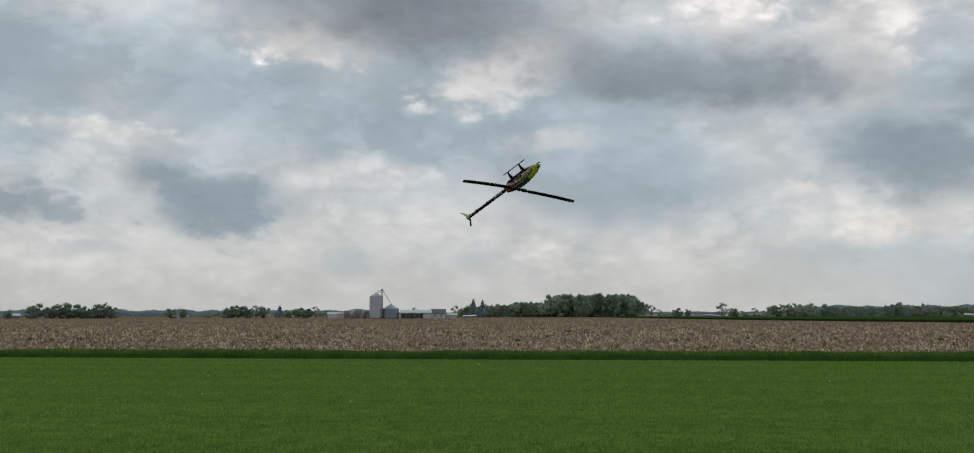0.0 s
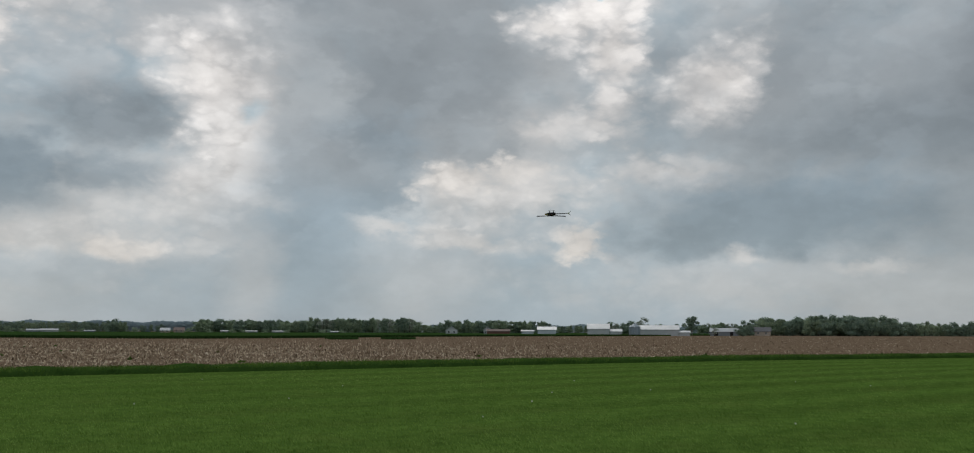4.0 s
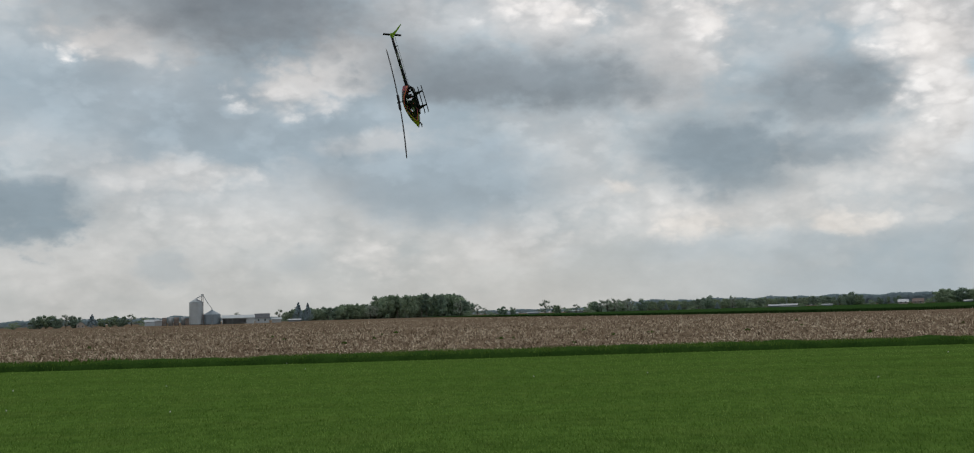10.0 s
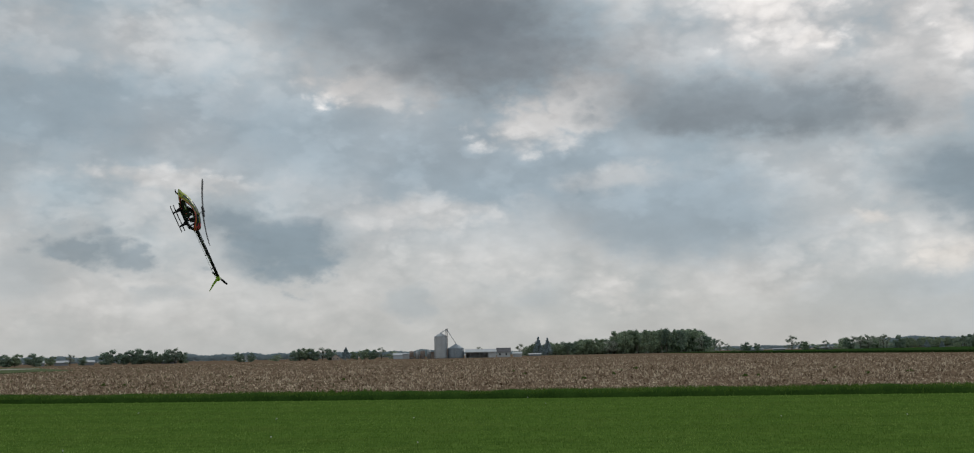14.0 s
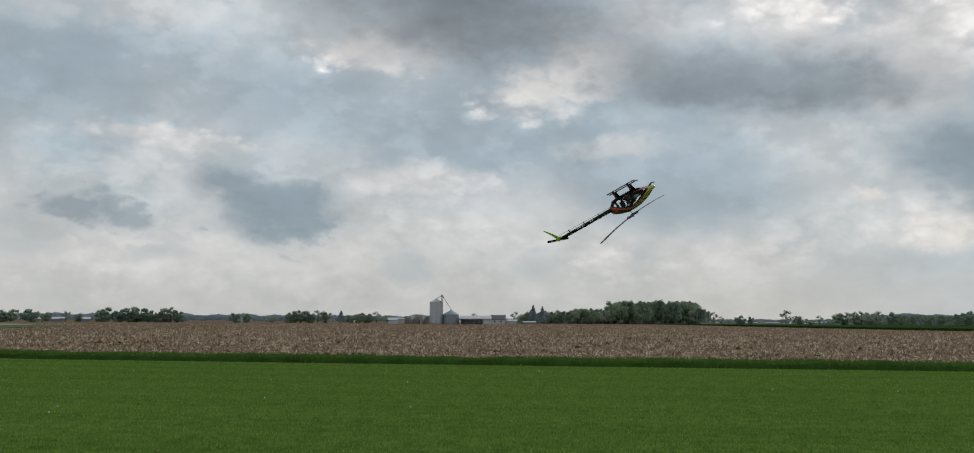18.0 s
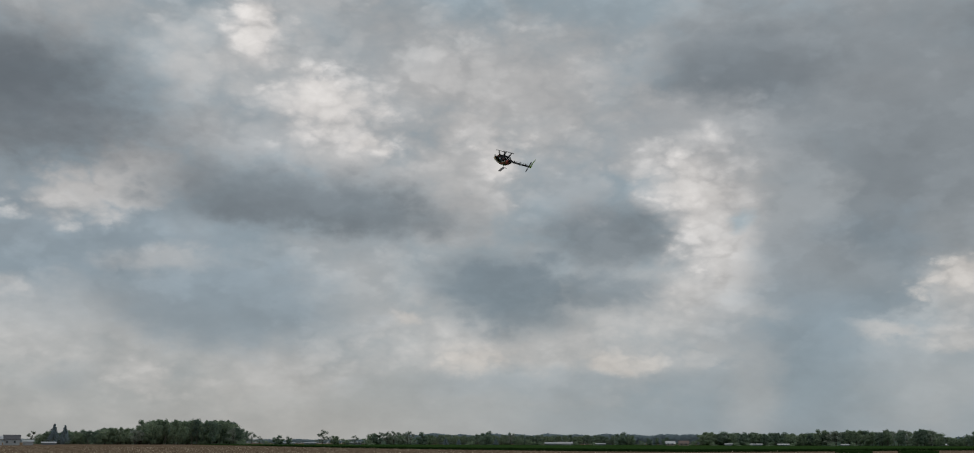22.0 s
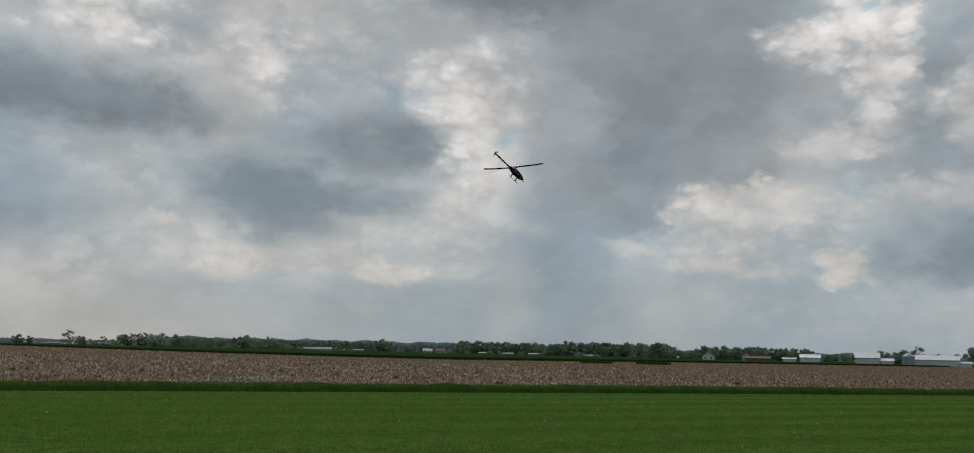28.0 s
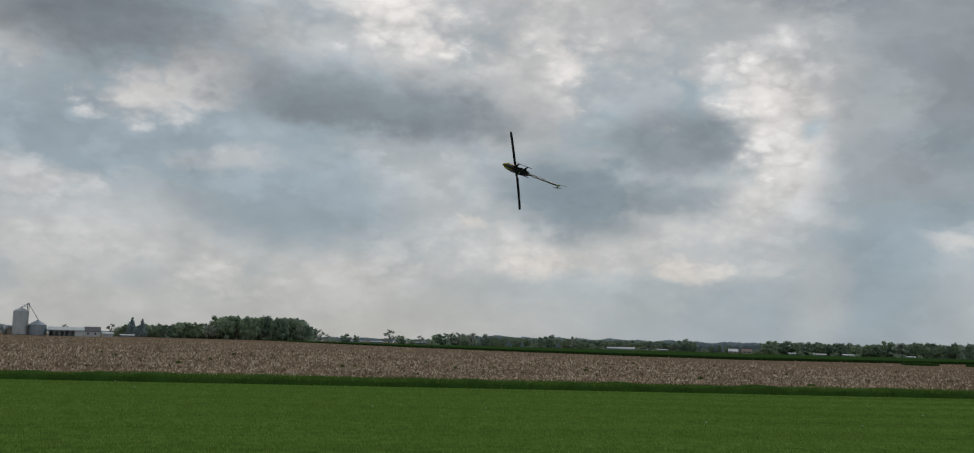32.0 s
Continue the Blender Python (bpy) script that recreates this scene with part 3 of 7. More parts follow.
clump = 1.0 + 0.2 * np.sin(xs * 0.35) * np.sin(xs * 0.11 + 2) + 0.14 * np.sin(xs * 1.3 + ys)
v, f = blades(xs, ys, z0, 0.15, 0.024, 1.1)
v[2::3, 2] = z0 + np.minimum(v[2::3, 2] - z0, 0.17) * clump * np.where(rooted, 1.5, 1.0)
tall_grass = island_material("tall_grass", [(0.048, 0.096, 0.017), (0.086, 0.158, 0.029), (0.160, 0.250, 0.056)], translucent=0.35)
scatter_mesh("tall_grass_strip", v, f, tall_grass, "unmown tall green grass along the edge of the field", "grass")

# lawn: short blades, dense where it is near
n = 400000
ang = np.radians(rng.uniform(-58, 82, n))
rad = np.exp(rng.uniform(np.log(8.5), np.log(100), n))
xs, ys = np.sin(ang) * rad, np.cos(ang) * rad
ok = ys < edge_np(xs) - 0.1
xs, ys, rad = xs[ok], ys[ok], rad[ok]
v, f = blades(xs, ys, -0.002, 0.034, 0.012, 1.9, True)
grow = 1 + np.clip((rad - 15) / 40, 0, 2)
v = v.reshape(-1, 3, 3)
mid = v.mean(1, keepdims=True) * np.array([1, 1, 0])
v = ((v - mid) * np.stack([grow, grow, 1 + (grow - 1) * 0.2], 1)[:, None, :] + mid).reshape(-1, 3)
lawn_blade = striped(island_material("lawn_blade", [(0.075, 0.142, 0.022), (0.125, 0.213, 0.038), (0.27, 0.385, 0.10)], translucent=0.4))
lawn_grass = scatter_mesh("lawn_grass", v, f, lawn_blade, "short mown blades of lawn grass", "grass")
from_edge = lawn_grass.data.attributes.new("from_edge", "FLOAT", "POINT")
from_edge.data.foreach_set("value", np.repeat(edge_np(xs) - ys, 3).astype(np.float32))

# stubble: stalk stubs in rows, husks and leaves lying between them
n = 560000
ang = np.radians(rng.uniform(-58, 82, n))
rad = np.exp(rng.uniform(np.log(37), np.log(430), n))
xs, ys = np.sin(ang) * rad, np.cos(ang) * rad
drift = np.sin(xs * 0.9 + 1.7 * np.sin(ys * 0.31)) * np.sin(ys * 0.7 + np.sin(xs * 0.23))     # residue lies in drifts
ok = (ys > edge_np(xs) + 2.7) & (rng.random(n) < (0.55 + 0.5 * drift) * np.clip(1.45 - (xs - 20) / 70, 0.3, 1.0))
xs, ys, rad = xs[ok], ys[ok], rad[ok]
n = len(xs)
off = xs * 0.17 + ys * 0.985
snap = np.round(off / 0.76) * 0.76 - off
standing = rng.random(n) < 0.12
xs = xs + np.where(standing, snap * 0.17, 0)
ys = ys + np.where(standing, snap * 0.985, 0)
a = rng.uniform(0, np.pi, n)
ln = rng.uniform(0.06, 0.19, n) * (1 + rad / 300)
wd = rng.uniform(0.015, 0.045, n) * (1 + rad / 100)
tilt = np.where(standing, rng.uniform(0.4, 1.3, n), rng.uniform(0.0, 0.22, n))
up = np.stack([np.cos(a) * np.cos(tilt), np.sin(a) * np.cos(tilt), np.sin(tilt)], 1) * ln[:, None]
side = np.stack([-np.sin(a), np.cos(a), rng.uniform(-0.4, 0.4, n)], 1) * wd[:, None] / 2
base = np.stack([xs, ys, np.full(n, -0.02)], 1)
v = np.stack([base - side, base + side, base + up + side * 0.7, base + up - side * 0.7], 1)
v[:, :, 2] = np.maximum(v[:, :, 2], -0.028)
residue = island_material("corn_residue", [(0.085, 0.057, 0.038), (0.170, 0.118, 0.078), (0.33, 0.25, 0.175), (0.68, 0.575, 0.43)])
scatter_mesh("corn_stubble", v.reshape(-1, 3), np.arange(4 * n).reshape(n, 4), residue, "pale broken corn stalks and leaves lying on brown soil", "stubble")


# taller broken stalks still standing in their rows, leaning as the combine left them
n = 26000
ang = np.radians(rng.uniform(-58, 60, n))
rad = np.exp(rng.uniform(np.log(48), np.log(150), n))
xs, ys = np.sin(ang) * rad, np.cos(ang) * rad
off = xs * 0.17 + ys * 0.985
row = np.round(off / 0.76)
xs, ys = xs + (row * 0.76 - off) * 0.17, ys + (row * 0.76 - off) * 0.985
ok = (ys > edge_np(xs) + 3.2) & (rng.random(n) < (0.55 + 0.45 * np.sin(row * 1.9 + 0.8 * np.sin(xs * 0.13))) * np.clip(1.45 - (xs - 20) / 70, 0.3, 1.0))
xs, ys, rad, row = xs[ok], ys[ok], rad[ok], row[ok]
n = len(xs)
lean = np.where(np.sin(row * 2.3) > 0, 1.0, -1.0) * rng.uniform(0.1, 1.1, n) + rng.normal(0, 0.25, n)
ln = rng.uniform(0.09, 0.21, n) * np.clip(rad / 70, 0.7, 1.5)
wd = rng.uniform(0.03, 0.065, n) * (1 + rad / 160)
up = np.stack([np.sin(lean), rng.normal(0, 0.3, n), np.cos(lean)], 1) * ln[:, None]
side = np.stack([np.cos(lean), rng.normal(0, 0.4, n), -np.sin(lean)], 1) * wd[:, None] / 2
base = np.stack([xs, ys, np.full(n, -0.03)], 1)
v = np.stack([base - side, base + side, base + up + side * 0.6, base + up - side * 0.6], 1)
stalk = island_material("corn_stalk", [(0.15, 0.105, 0.07), (0.34, 0.25, 0.175), (0.60, 0.475, 0.345), (0.74, 0.61, 0.46)])
scatter_mesh("corn_stalks", v.reshape(-1, 3), np.arange(4 * n).reshape(n, 4), stalk, "pale leaning corn stalks cut off at shin height in rows", "stubble")

# young weeds coming up in the western stubble
n = 26000
ang = np.radians(rng.uniform(-52, 4, n))
rad = np.exp(rng.uniform(np.log(50), np.log(330), n))
xs, ys = np.sin(ang) * rad, np.cos(ang) * rad
thin = 0.5 + 0.5 * np.sin(xs * 0.11 + 1) * np.sin(ys * 0.07) - (xs + 60) / 130
ok = (ys > edge_np(xs) + 3.5) & (rng.random(n) < np.clip(thin, 0.04, 0.9))
v, f = blades(xs[ok], ys[ok], -0.03, 0.06, 0.07, 1.6)
far_off = 1 + np.repeat(rad[ok], 3)[:, None] / 160
mid = np.repeat(v.reshape(-1, 3, 3).mean(1), 3, axis=0) * np.array([1, 1, 0])
v = (v - mid) * far_off + mid
scatter_mesh("young_weeds", v, f, island_material("young_weed", [(0.07, 0.09, 0.035), (0.10, 0.12, 0.045), (0.14, 0.155, 0.065)], translucent=0.3), "thin green cover of young weeds in the stubble", "weeds")


# winter crop: dark green slabs with an uneven leafy top
def crop(outline, h, name):
    bm = bmesh.new()
    top = [bm.verts.new((x, y, h)) for x, y in outline]
    bot = [bm.verts.new((x, y, -0.03)) for x, y in outline]
    bm.faces.new(top)
    for i in range(len(top)):
        j = (i + 1) % len(top)
        bm.faces.new((bot[i], bot[j], top[j], top[i]))
    bmesh.ops.recalc_face_normals(bm, faces=bm.faces)
    return tagged(part(name, bm, crop_mat), "dense dark green winter wheat standing knee-high", "crop field", kind="structure")


crop_mat = mat("winter_crop", (0.021, 0.047, 0.013), 0.9, color2=(0.040, 0.080, 0.022), scale=0.08, fine=2.2, bump=0.8, spec=0.0)
EAST = ((88, 900), (87, 520), (86, 330), (94, 250), (104, 205), (118, 187), (139, 192), (168, 202), (188, 212), (226, 232), (290, 246), (420, 268), (700, 340), (1600, 560), (1600, 900))
WEST = ((-1500, 560), (-1500, 70), (-300, 75), (-126, 104), (-152, 152), (-180, 214), (-205, 290), (-330, 560))
crop(EAST, 0.55, "crop_field_east")
crop(WEST, 0.45, "crop_field_west")
# two small stands of wheat left in the stubble
for az0, az1, d0, d1 in ((39.5, 41.3, 208, 224), (42.5, 44.4, 216, 236)):
    crop([polar(a, d)[:2] for a, d in ((az0, d0 + 7), (az0 + 0.4, d0 + 1), ((az0 + az1) / 2, d0), (az1 - 0.3, d0 + 3), (az1, d0 + 9), (az1 - 0.5, d1), (az0 + 0.5, d1))], 0.4, "crop_patch")


def fringe(line, n, h, name):
    """Leaves standing along a crop's near edge."""
    pts = np.array(line, dtype=float)
    seg = np.linalg.norm(np.diff(pts, axis=0), axis=1)
    pick = rng.choice(len(seg), n, p=seg / seg.sum())
    u = rng.random(n)[:, None]
    p = pts[pick] * (1 - u) + pts[pick + 1] * u + rng.normal(0, 0.5, (n, 2))
    v, f = blades(p[:, 0], p[:, 1], -0.03, h, 0.10, 0.5)
    m = MAT.get("crop_leaf") or MAT.setdefault("crop_leaf", island_material("crop_leaf", [(0.012, 0.030, 0.008), (0.020, 0.046, 0.012), (0.034, 0.070, 0.019)]))
    scatter_mesh(name, v, f, m, "leaves of dark green winter wheat at the field edge", "crop")


fringe(EAST[1:12], 16000, 0.72, "crop_edge_east")
fringe(WEST[2:7], 9000, 0.6, "crop_edge_west")


# ---------------------------------------------------------------- trees
bark = mat("bark", (0.11, 0.095, 0.08), 0.95, scale=1.5, fine=14, bump=0.4)
bark_pale = mat("pale_bark", (0.34, 0.32, 0.28), 0.9, scale=1.5, fine=10, bump=0.3)
# leaf tones raised and blued: the haze of distance is put into the colour
HAZY_LEAF = [island_material("hazy_leaves_" + k, c, translucent=0.5) for k, c in (
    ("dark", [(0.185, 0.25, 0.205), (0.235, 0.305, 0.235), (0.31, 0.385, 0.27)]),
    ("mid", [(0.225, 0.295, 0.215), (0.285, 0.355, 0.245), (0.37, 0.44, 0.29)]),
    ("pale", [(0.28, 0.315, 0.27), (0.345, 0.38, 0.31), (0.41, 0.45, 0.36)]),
    # haze blue, for the farthest woods and the spruces
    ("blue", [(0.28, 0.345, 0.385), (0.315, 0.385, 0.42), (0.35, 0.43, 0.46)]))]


def crown_points(count, r, form):
    """Sprays of leaves on uneven lobes round limb ends. form: round, tall, bare, cone, low."""
    lobes = []
    k = {"round": 13, "tall": 15, "bare": 22, "cone": 14, "low": 10}[form]
    for i in range(k):
        if form == "cone":
            h = (i + 0.3) / k
            rr = (1 - h) * 0.55
            az = i * 2.4
            lobes.append((math.cos(az) * rr, math.sin(az) * rr, 0.12 + 0.9 * h, 0.30 * (1 - h) + 0.07))
        else:
            az = i * 2.399 + r.uniform(-0.4, 0.4)
            first = {"round": 0.08, "tall": 0.2, "bare": 0.2, "low": 0.05}[form]
            h = first + (0.9 - first) * ((i * 7) % k + r.uniform(0.1, 0.9)) / k
            spread = {"round": 0.62, "tall": 0.42, "bare": 0.55, "low": 0.8}[form]
            rr = spread * r.uniform(0.25, 1.0) * math.sqrt(max(0.12, 1 - ((h - 0.45) / 0.56) ** 2))
            lobes.append((math.cos(az) * rr, math.sin(az) * rr, h, r.uniform(0.14, 0.30) * (0.6 if form == "bare" else 0.85 if form == "tall" else 1)))
    if form in ("round", "low"):          # a full heart of the crown
        lobes += [(0, 0, 0.42, 0.40), (0.1, -0.08, 0.55, 0.36), (-0.1, 0.08, 0.33, 0.36), (0, 0, 0.22, 0.34)]
    elif form == "tall":
        lobes += [(0, 0, 0.62, 0.28), (0, 0, 0.45, 0.26)]
    p = np.zeros((count, 3))
    idx = r.integers(0, len(lobes), count)
    L = np.array(lobes)[idx]
    d = r.normal(size=(count, 3))
    d /= np.linalg.norm(d, axis=1)[:, None]
    rad = L[:, 3] * r.uniform(0.45, 1.05, count)
    p[:, 0] = L[:, 0] + d[:, 0] * rad
    p[:, 1] = L[:, 1] + d[:, 1] * rad
    p[:, 2] = L[:, 2] + d[:, 2] * rad * 0.62
    return p, d, lobes


def tree_kind(form, leaf, height, width, count, seed, spray, bark=bark):
    r = np.random.default_rng(seed)
    p, d, lobes = crown_points(count, r, form)
    p = p * np.array([width, width, height])
    n = len(p)
    s = spray * r.uniform(0.7, 1.5, n)
    out = d + r.normal(0, 0.22, (n, 3)) + np.array([0, 0, 0.3])     # sprays face outwards and up
    out /= np.linalg.norm(out, axis=1)[:, None]
    u = np.cross(out, r.normal(size=(n, 3)))
    u /= np.linalg.norm(u, axis=1)[:, None]
    w = np.cross(out, u) * s[:, None] / 2
    u = u * s[:, None] / 2
    v = np.stack([p - u * 0.8 - w * 0.4, p + u - w * 0.7, p + u * 0.5 + w, p - u + w * 0.6], 1).reshape(-1, 3)
    root = empty("tree")
    bm = bmesh.new()
    tr = 0.022 * height
    tube(bm, [(0, 0, -0.3), (0.1, 0, height * 0.25), (-0.1, 0.1, height * 0.55), (0.05, 0, height * 0.8)], [tr * 1.3, tr, tr * 0.65, tr * 0.2], 8)
    part("trunk", bm, bark, root, "", True)
    for lx, ly, lz, lr in lobes[::2 if form == "bare" else 3]:
        bm = bmesh.new()
        z0 = max(0.15, lz - 0.3) * height
        tube(bm, [(0, 0, z0), (lx * width * 0.5, ly * width * 0.5, (z0 + lz * height) / 2), (lx * width, ly * width, lz * height)], [tr * 0.5, tr * 0.3, tr * 0.08], 6)
        part("limb", bm, bark, root, "", True)
    scatter_mesh("crown", v, np.arange(4 * n).reshape(n, 4), leaf, "", "", kind="", parent=root)
    return root


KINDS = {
    "oak": tree_kind("round", HAZY_LEAF[0], 10, 9.5, 1700, 1, 0.7),
    "maple": tree_kind("round", HAZY_LEAF[1], 10, 8.6, 1600, 2, 0.68),
    "poplar": tree_kind("tall", HAZY_LEAF[1], 10, 6.0, 1000, 3, 0.58, bark_pale),
    "beech": tree_kind("tall", HAZY_LEAF[0], 10, 7.0, 1150, 4, 0.6, bark_pale),
    "budding": tree_kind("bare", HAZY_LEAF[2], 10, 8.5, 1050, 15, 0.42),
    "spruce": tree_kind("cone", HAZY_LEAF[3], 10, 6, 1000, 6, 0.7),
    "bush": tree_kind("low", HAZY_LEAF[1], 10, 16, 800, 7, 0.95)}
for k, word in (("oak", "broad dark green oak in full leaf"), ("maple", "rounded mid-green maple in fresh leaf"), ("poplar", "slender pale green poplar"),
                ("beech", "tall dense dark green beech"), ("budding", "thinly leaved budding tree with bare branches"),
                ("spruce", "dark bluish conical spruce"), ("bush", "low spreading green bush")):
    tagged(KINDS[k], word + " on flat farmland", "tree", "far trees")
used = {}
trand = random.Random(5)


def tree(kind, az, d, h, wide=1.0):
    p = polar(az, d)
    s = h / 10
    m = pose(p.x, p.y, -0.05, 0, 0, trand.uniform(0, 360))
    src = KINDS[kind]
    ob = src if kind not in used else copy_thing(src, m)
    used[kind] = 1
    if ob is src:
        ob.matrix_basis = m
    ob.scale = (s * wide, s * wide, s)
    return ob


def belt(az0, az1, d0, d1, h0, h1, count, kinds, wide=1.0):
    """A wood or tree belt between two bearings."""
    for i in range(count):
        u = (i + trand.uniform(0.1, 0.9)) / count
        tree(trand.choice(kinds), az0 + (az1 - az0) * u, trand.uniform(d0, d1), trand.uniform(h0, h1), wide * trand.uniform(0.85, 1.2))


KIND_MESH = {}
for k in KINDS:
    crown = [o for o in KINDS[k].children if o.name.startswith("crown")][0].data
    co = np.zeros(len(crown.vertices) * 3, dtype=np.float32)
    crown.vertices.foreach_get("co", co)
    KIND_MESH[k] = (co.reshape(-1, 3), crown.materials[0])


def wood(az0, az1, d0, d1, h0, h1, count, kinds, label, wide=1.0):
    """A wood whose trees stand too close and too far off to be told apart: one object for each leaf tone, and one of trunks."""
    sets, trunks = {}, bmesh.new()
    for i in range(count):
        u = (i + trand.uniform(0.1, 0.9)) / count
        k = trand.choice(kinds)
        h = trand.uniform(h0, h1)
        p = polar(az0 + (az1 - az0) * u, trand.uniform(d0, d1))
        a, s, w = trand.uniform(0, 6.3), h / 10, wide * trand.uniform(0.85, 1.2) * h / 10
        co, m = KIND_MESH[k]
        x, y = co[:, 0] * w, co[:, 1] * w
        v = np.stack([x * math.cos(a) - y * math.sin(a) + p.x, x * math.sin(a) + y * math.cos(a) + p.y, co[:, 2] * s], 1)
        sets.setdefault(m.name, [m, []])[1].append(v)
        tube(trunks, [(p.x, p.y, -0.1), (p.x, p.y, h * 0.4), (p.x, p.y, h * 0.75)], [0.028 * h, 0.02 * h, 0.006 * h], 6)
    for m, vs in sets.values():
        v = np.concatenate(vs)
        scatter_mesh("wood_foliage", v, np.arange(len(v)).reshape(-1, 4), m, label, "wood")
    tagged(part("wood_trunks", trunks, bark), "dark trunks in a distant wood", "wood", kind="stuff")


MIX = ["oak", "maple", "beech", "maple", "poplar"]
# wood behind the grain bins: lower part, then the tall part
tree("budding", -1.75, 800, 9.5), tree("maple", -1.3, 820, 8.5)
belt(-1.2, 0.6, 820, 860, 8.5, 11, 7, MIX)
tree("spruce", -0.75, 815, 14.0, 0.75), tree("spruce", -0.25, 815, 13.2, 0.7)
belt(0.6, 1.6, 820, 880, 9.5, 11.5, 5, MIX)
belt(1.6, 2.5, 820, 880, 11.5, 13.0, 6, MIX)
belt(2.5, 3.5, 820, 880, 10, 12.5, 6, ["maple", "budding", "oak"])
belt(3.5, 8.0, 820, 890, 17.8, 20.2, 32, ["beech", "poplar", "maple", "beech"], 0.78)
belt(8.0, 8.7, 820, 860, 11, 14.5, 5, ["beech", "poplar", "budding"], 0.8)
tree("budding", 8.95, 815, 10), tree("budding", 9.35, 800, 6.5), tree("bush", 8.5, 800, 4)
# round trees and clumps over the field
tree("oak", -23.35, 640, 8.6, 1.15)
for az, h, w in ((-22.6, 7.6, 1.05), (-22.2, 8.2, 1.1), (-21.75, 9.0, 1.15), (-21.2, 8.2, 0.95)):
    tree("oak", az, 640, h, w)
for az, h, k in ((-20.85, 6.0, "maple"), (-20.4, 8.2, "oak"), (-20.1, 9.4, "budding"), (-19.75, 7.4, "oak")):
    tree(k, az, 640, h, 1.0)
tree("oak", -28.25, 590, 6.4, 1.1), tree("maple", -27.75, 590, 6.8, 1.2), tree("oak", -26.85, 590, 6.8, 1.25)
tree("maple", -26.1, 600, 5.4), tree("budding", -25.2, 600, 6.2), tree("oak", -24.6, 610, 5.0, 0.9)
tree("oak", -30.0, 590, 5.4, 1.0), tree("oak", -29.2, 590, 6.0, 1.0)
tree("oak", -16.8, 640, 5.8, 1.1), tree("oak", -16.2, 640, 5.4, 0.9), tree("bush", -14.9, 660, 4.4)
for az, h, k in ((-13.85, 7.4, "oak"), (-13.4, 8.0, "maple"), (-12.95, 7.4, "oak"), (-12.45, 8.2, "budding"), (-12.0, 7.2, "oak"), (-11.2, 7.4, "spruce"), (-10.75, 5.4, "maple"), (-10.2, 6.8, "maple"), (-9.75, 6.0, "oak"), (-9.3, 7.6, "budding"), (-8.6, 5.0, "bush"), (-8.2, 4.6, "spruce"), (-3.95, 6.8, "budding")):
    tree(k, az, 650, h, 1.05)
# trees over the winter crop
tree("oak", 10.3, 700, 6.4), tree("oak", 10.9, 700, 5.6, 0.8), tree("bush", 9.7, 700, 3.2)
tree("budding", 12.65, 720, 10.4, 1.0), tree("maple", 13.3, 720, 6.6, 1.1), tree("bush", 13.9, 720, 4.6)
tree("budding", 14.35, 710, 6.8, 1.1), tree("bush", 15.0, 720, 4.8)
belt(15.2, 17.5, 740, 800, 8.2, 10.6, 10, ["budding", "maple", "budding", "oak"], 0.95)
tree("oak", 17.95, 740, 9.2, 0.8), tree("maple", 18.3, 760, 8.0, 0.8), tree("spruce", 19.2, 740, 5.4), tree("spruce", 19.9, 740, 4.6)
tree("oak", 21.4, 740, 10.0, 0.9), tree("bush", 20.6, 740, 4.0), tree("spruce", 21.9, 760, 5.0)
tree("budding", 22.7, 740, 9.6, 0.9), tree("maple", 23.1, 740, 6.6), tree("bush", 23.7, 740, 4.4)
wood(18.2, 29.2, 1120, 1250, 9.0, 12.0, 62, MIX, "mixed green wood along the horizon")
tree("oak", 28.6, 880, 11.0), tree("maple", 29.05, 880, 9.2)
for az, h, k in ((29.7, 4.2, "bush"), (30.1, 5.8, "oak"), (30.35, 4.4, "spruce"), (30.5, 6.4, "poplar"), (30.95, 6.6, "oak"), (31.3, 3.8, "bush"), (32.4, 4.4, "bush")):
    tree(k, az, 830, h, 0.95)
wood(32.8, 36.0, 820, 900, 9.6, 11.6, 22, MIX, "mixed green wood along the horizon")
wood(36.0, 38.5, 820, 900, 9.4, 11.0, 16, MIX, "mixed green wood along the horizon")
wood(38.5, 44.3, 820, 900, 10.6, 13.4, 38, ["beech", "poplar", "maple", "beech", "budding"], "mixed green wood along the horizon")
wood(44.3, 46.0, 840, 900, 7.0, 8.6, 9, MIX, "mixed green wood along the horizon")
belt(46.0, 49.0, 820, 880, 9.8, 11.8, 16, MIX)
belt(49.0, 51.6, 820, 880, 9.6, 11.6, 12, MIX)
belt(51.6, 53.8, 1000, 1100, 7.5, 9.0, 8, MIX)
for az in (33.4, 34.65, 35.2, 36.3, 37.45, 39.4, 40.4, 24.3, 26.2, 27.1):
    tree("bush", az, 705, 3.0, 0.8)
belt(54.9, 56.4, 640, 680, 7.0, 9.0, 5, ["oak", "budding", "budding"])
tree("budding", 60.55, 545, 4.6), tree("oak", 61.9, 545, 5.2), tree("budding", 56.75, 600, 10.5, 1.0), tree("oak", 58.4, 600, 6.6), tree("beech", 59.35, 560, 10.6, 1.25), tree("maple", 57.6, 640, 7.0)
belt(59.8, 62.0, 640, 700, 6.5, 8.5, 8, ["oak", "budding", "maple"])
tree("oak", 62.2, 600, 8.6, 0.9)
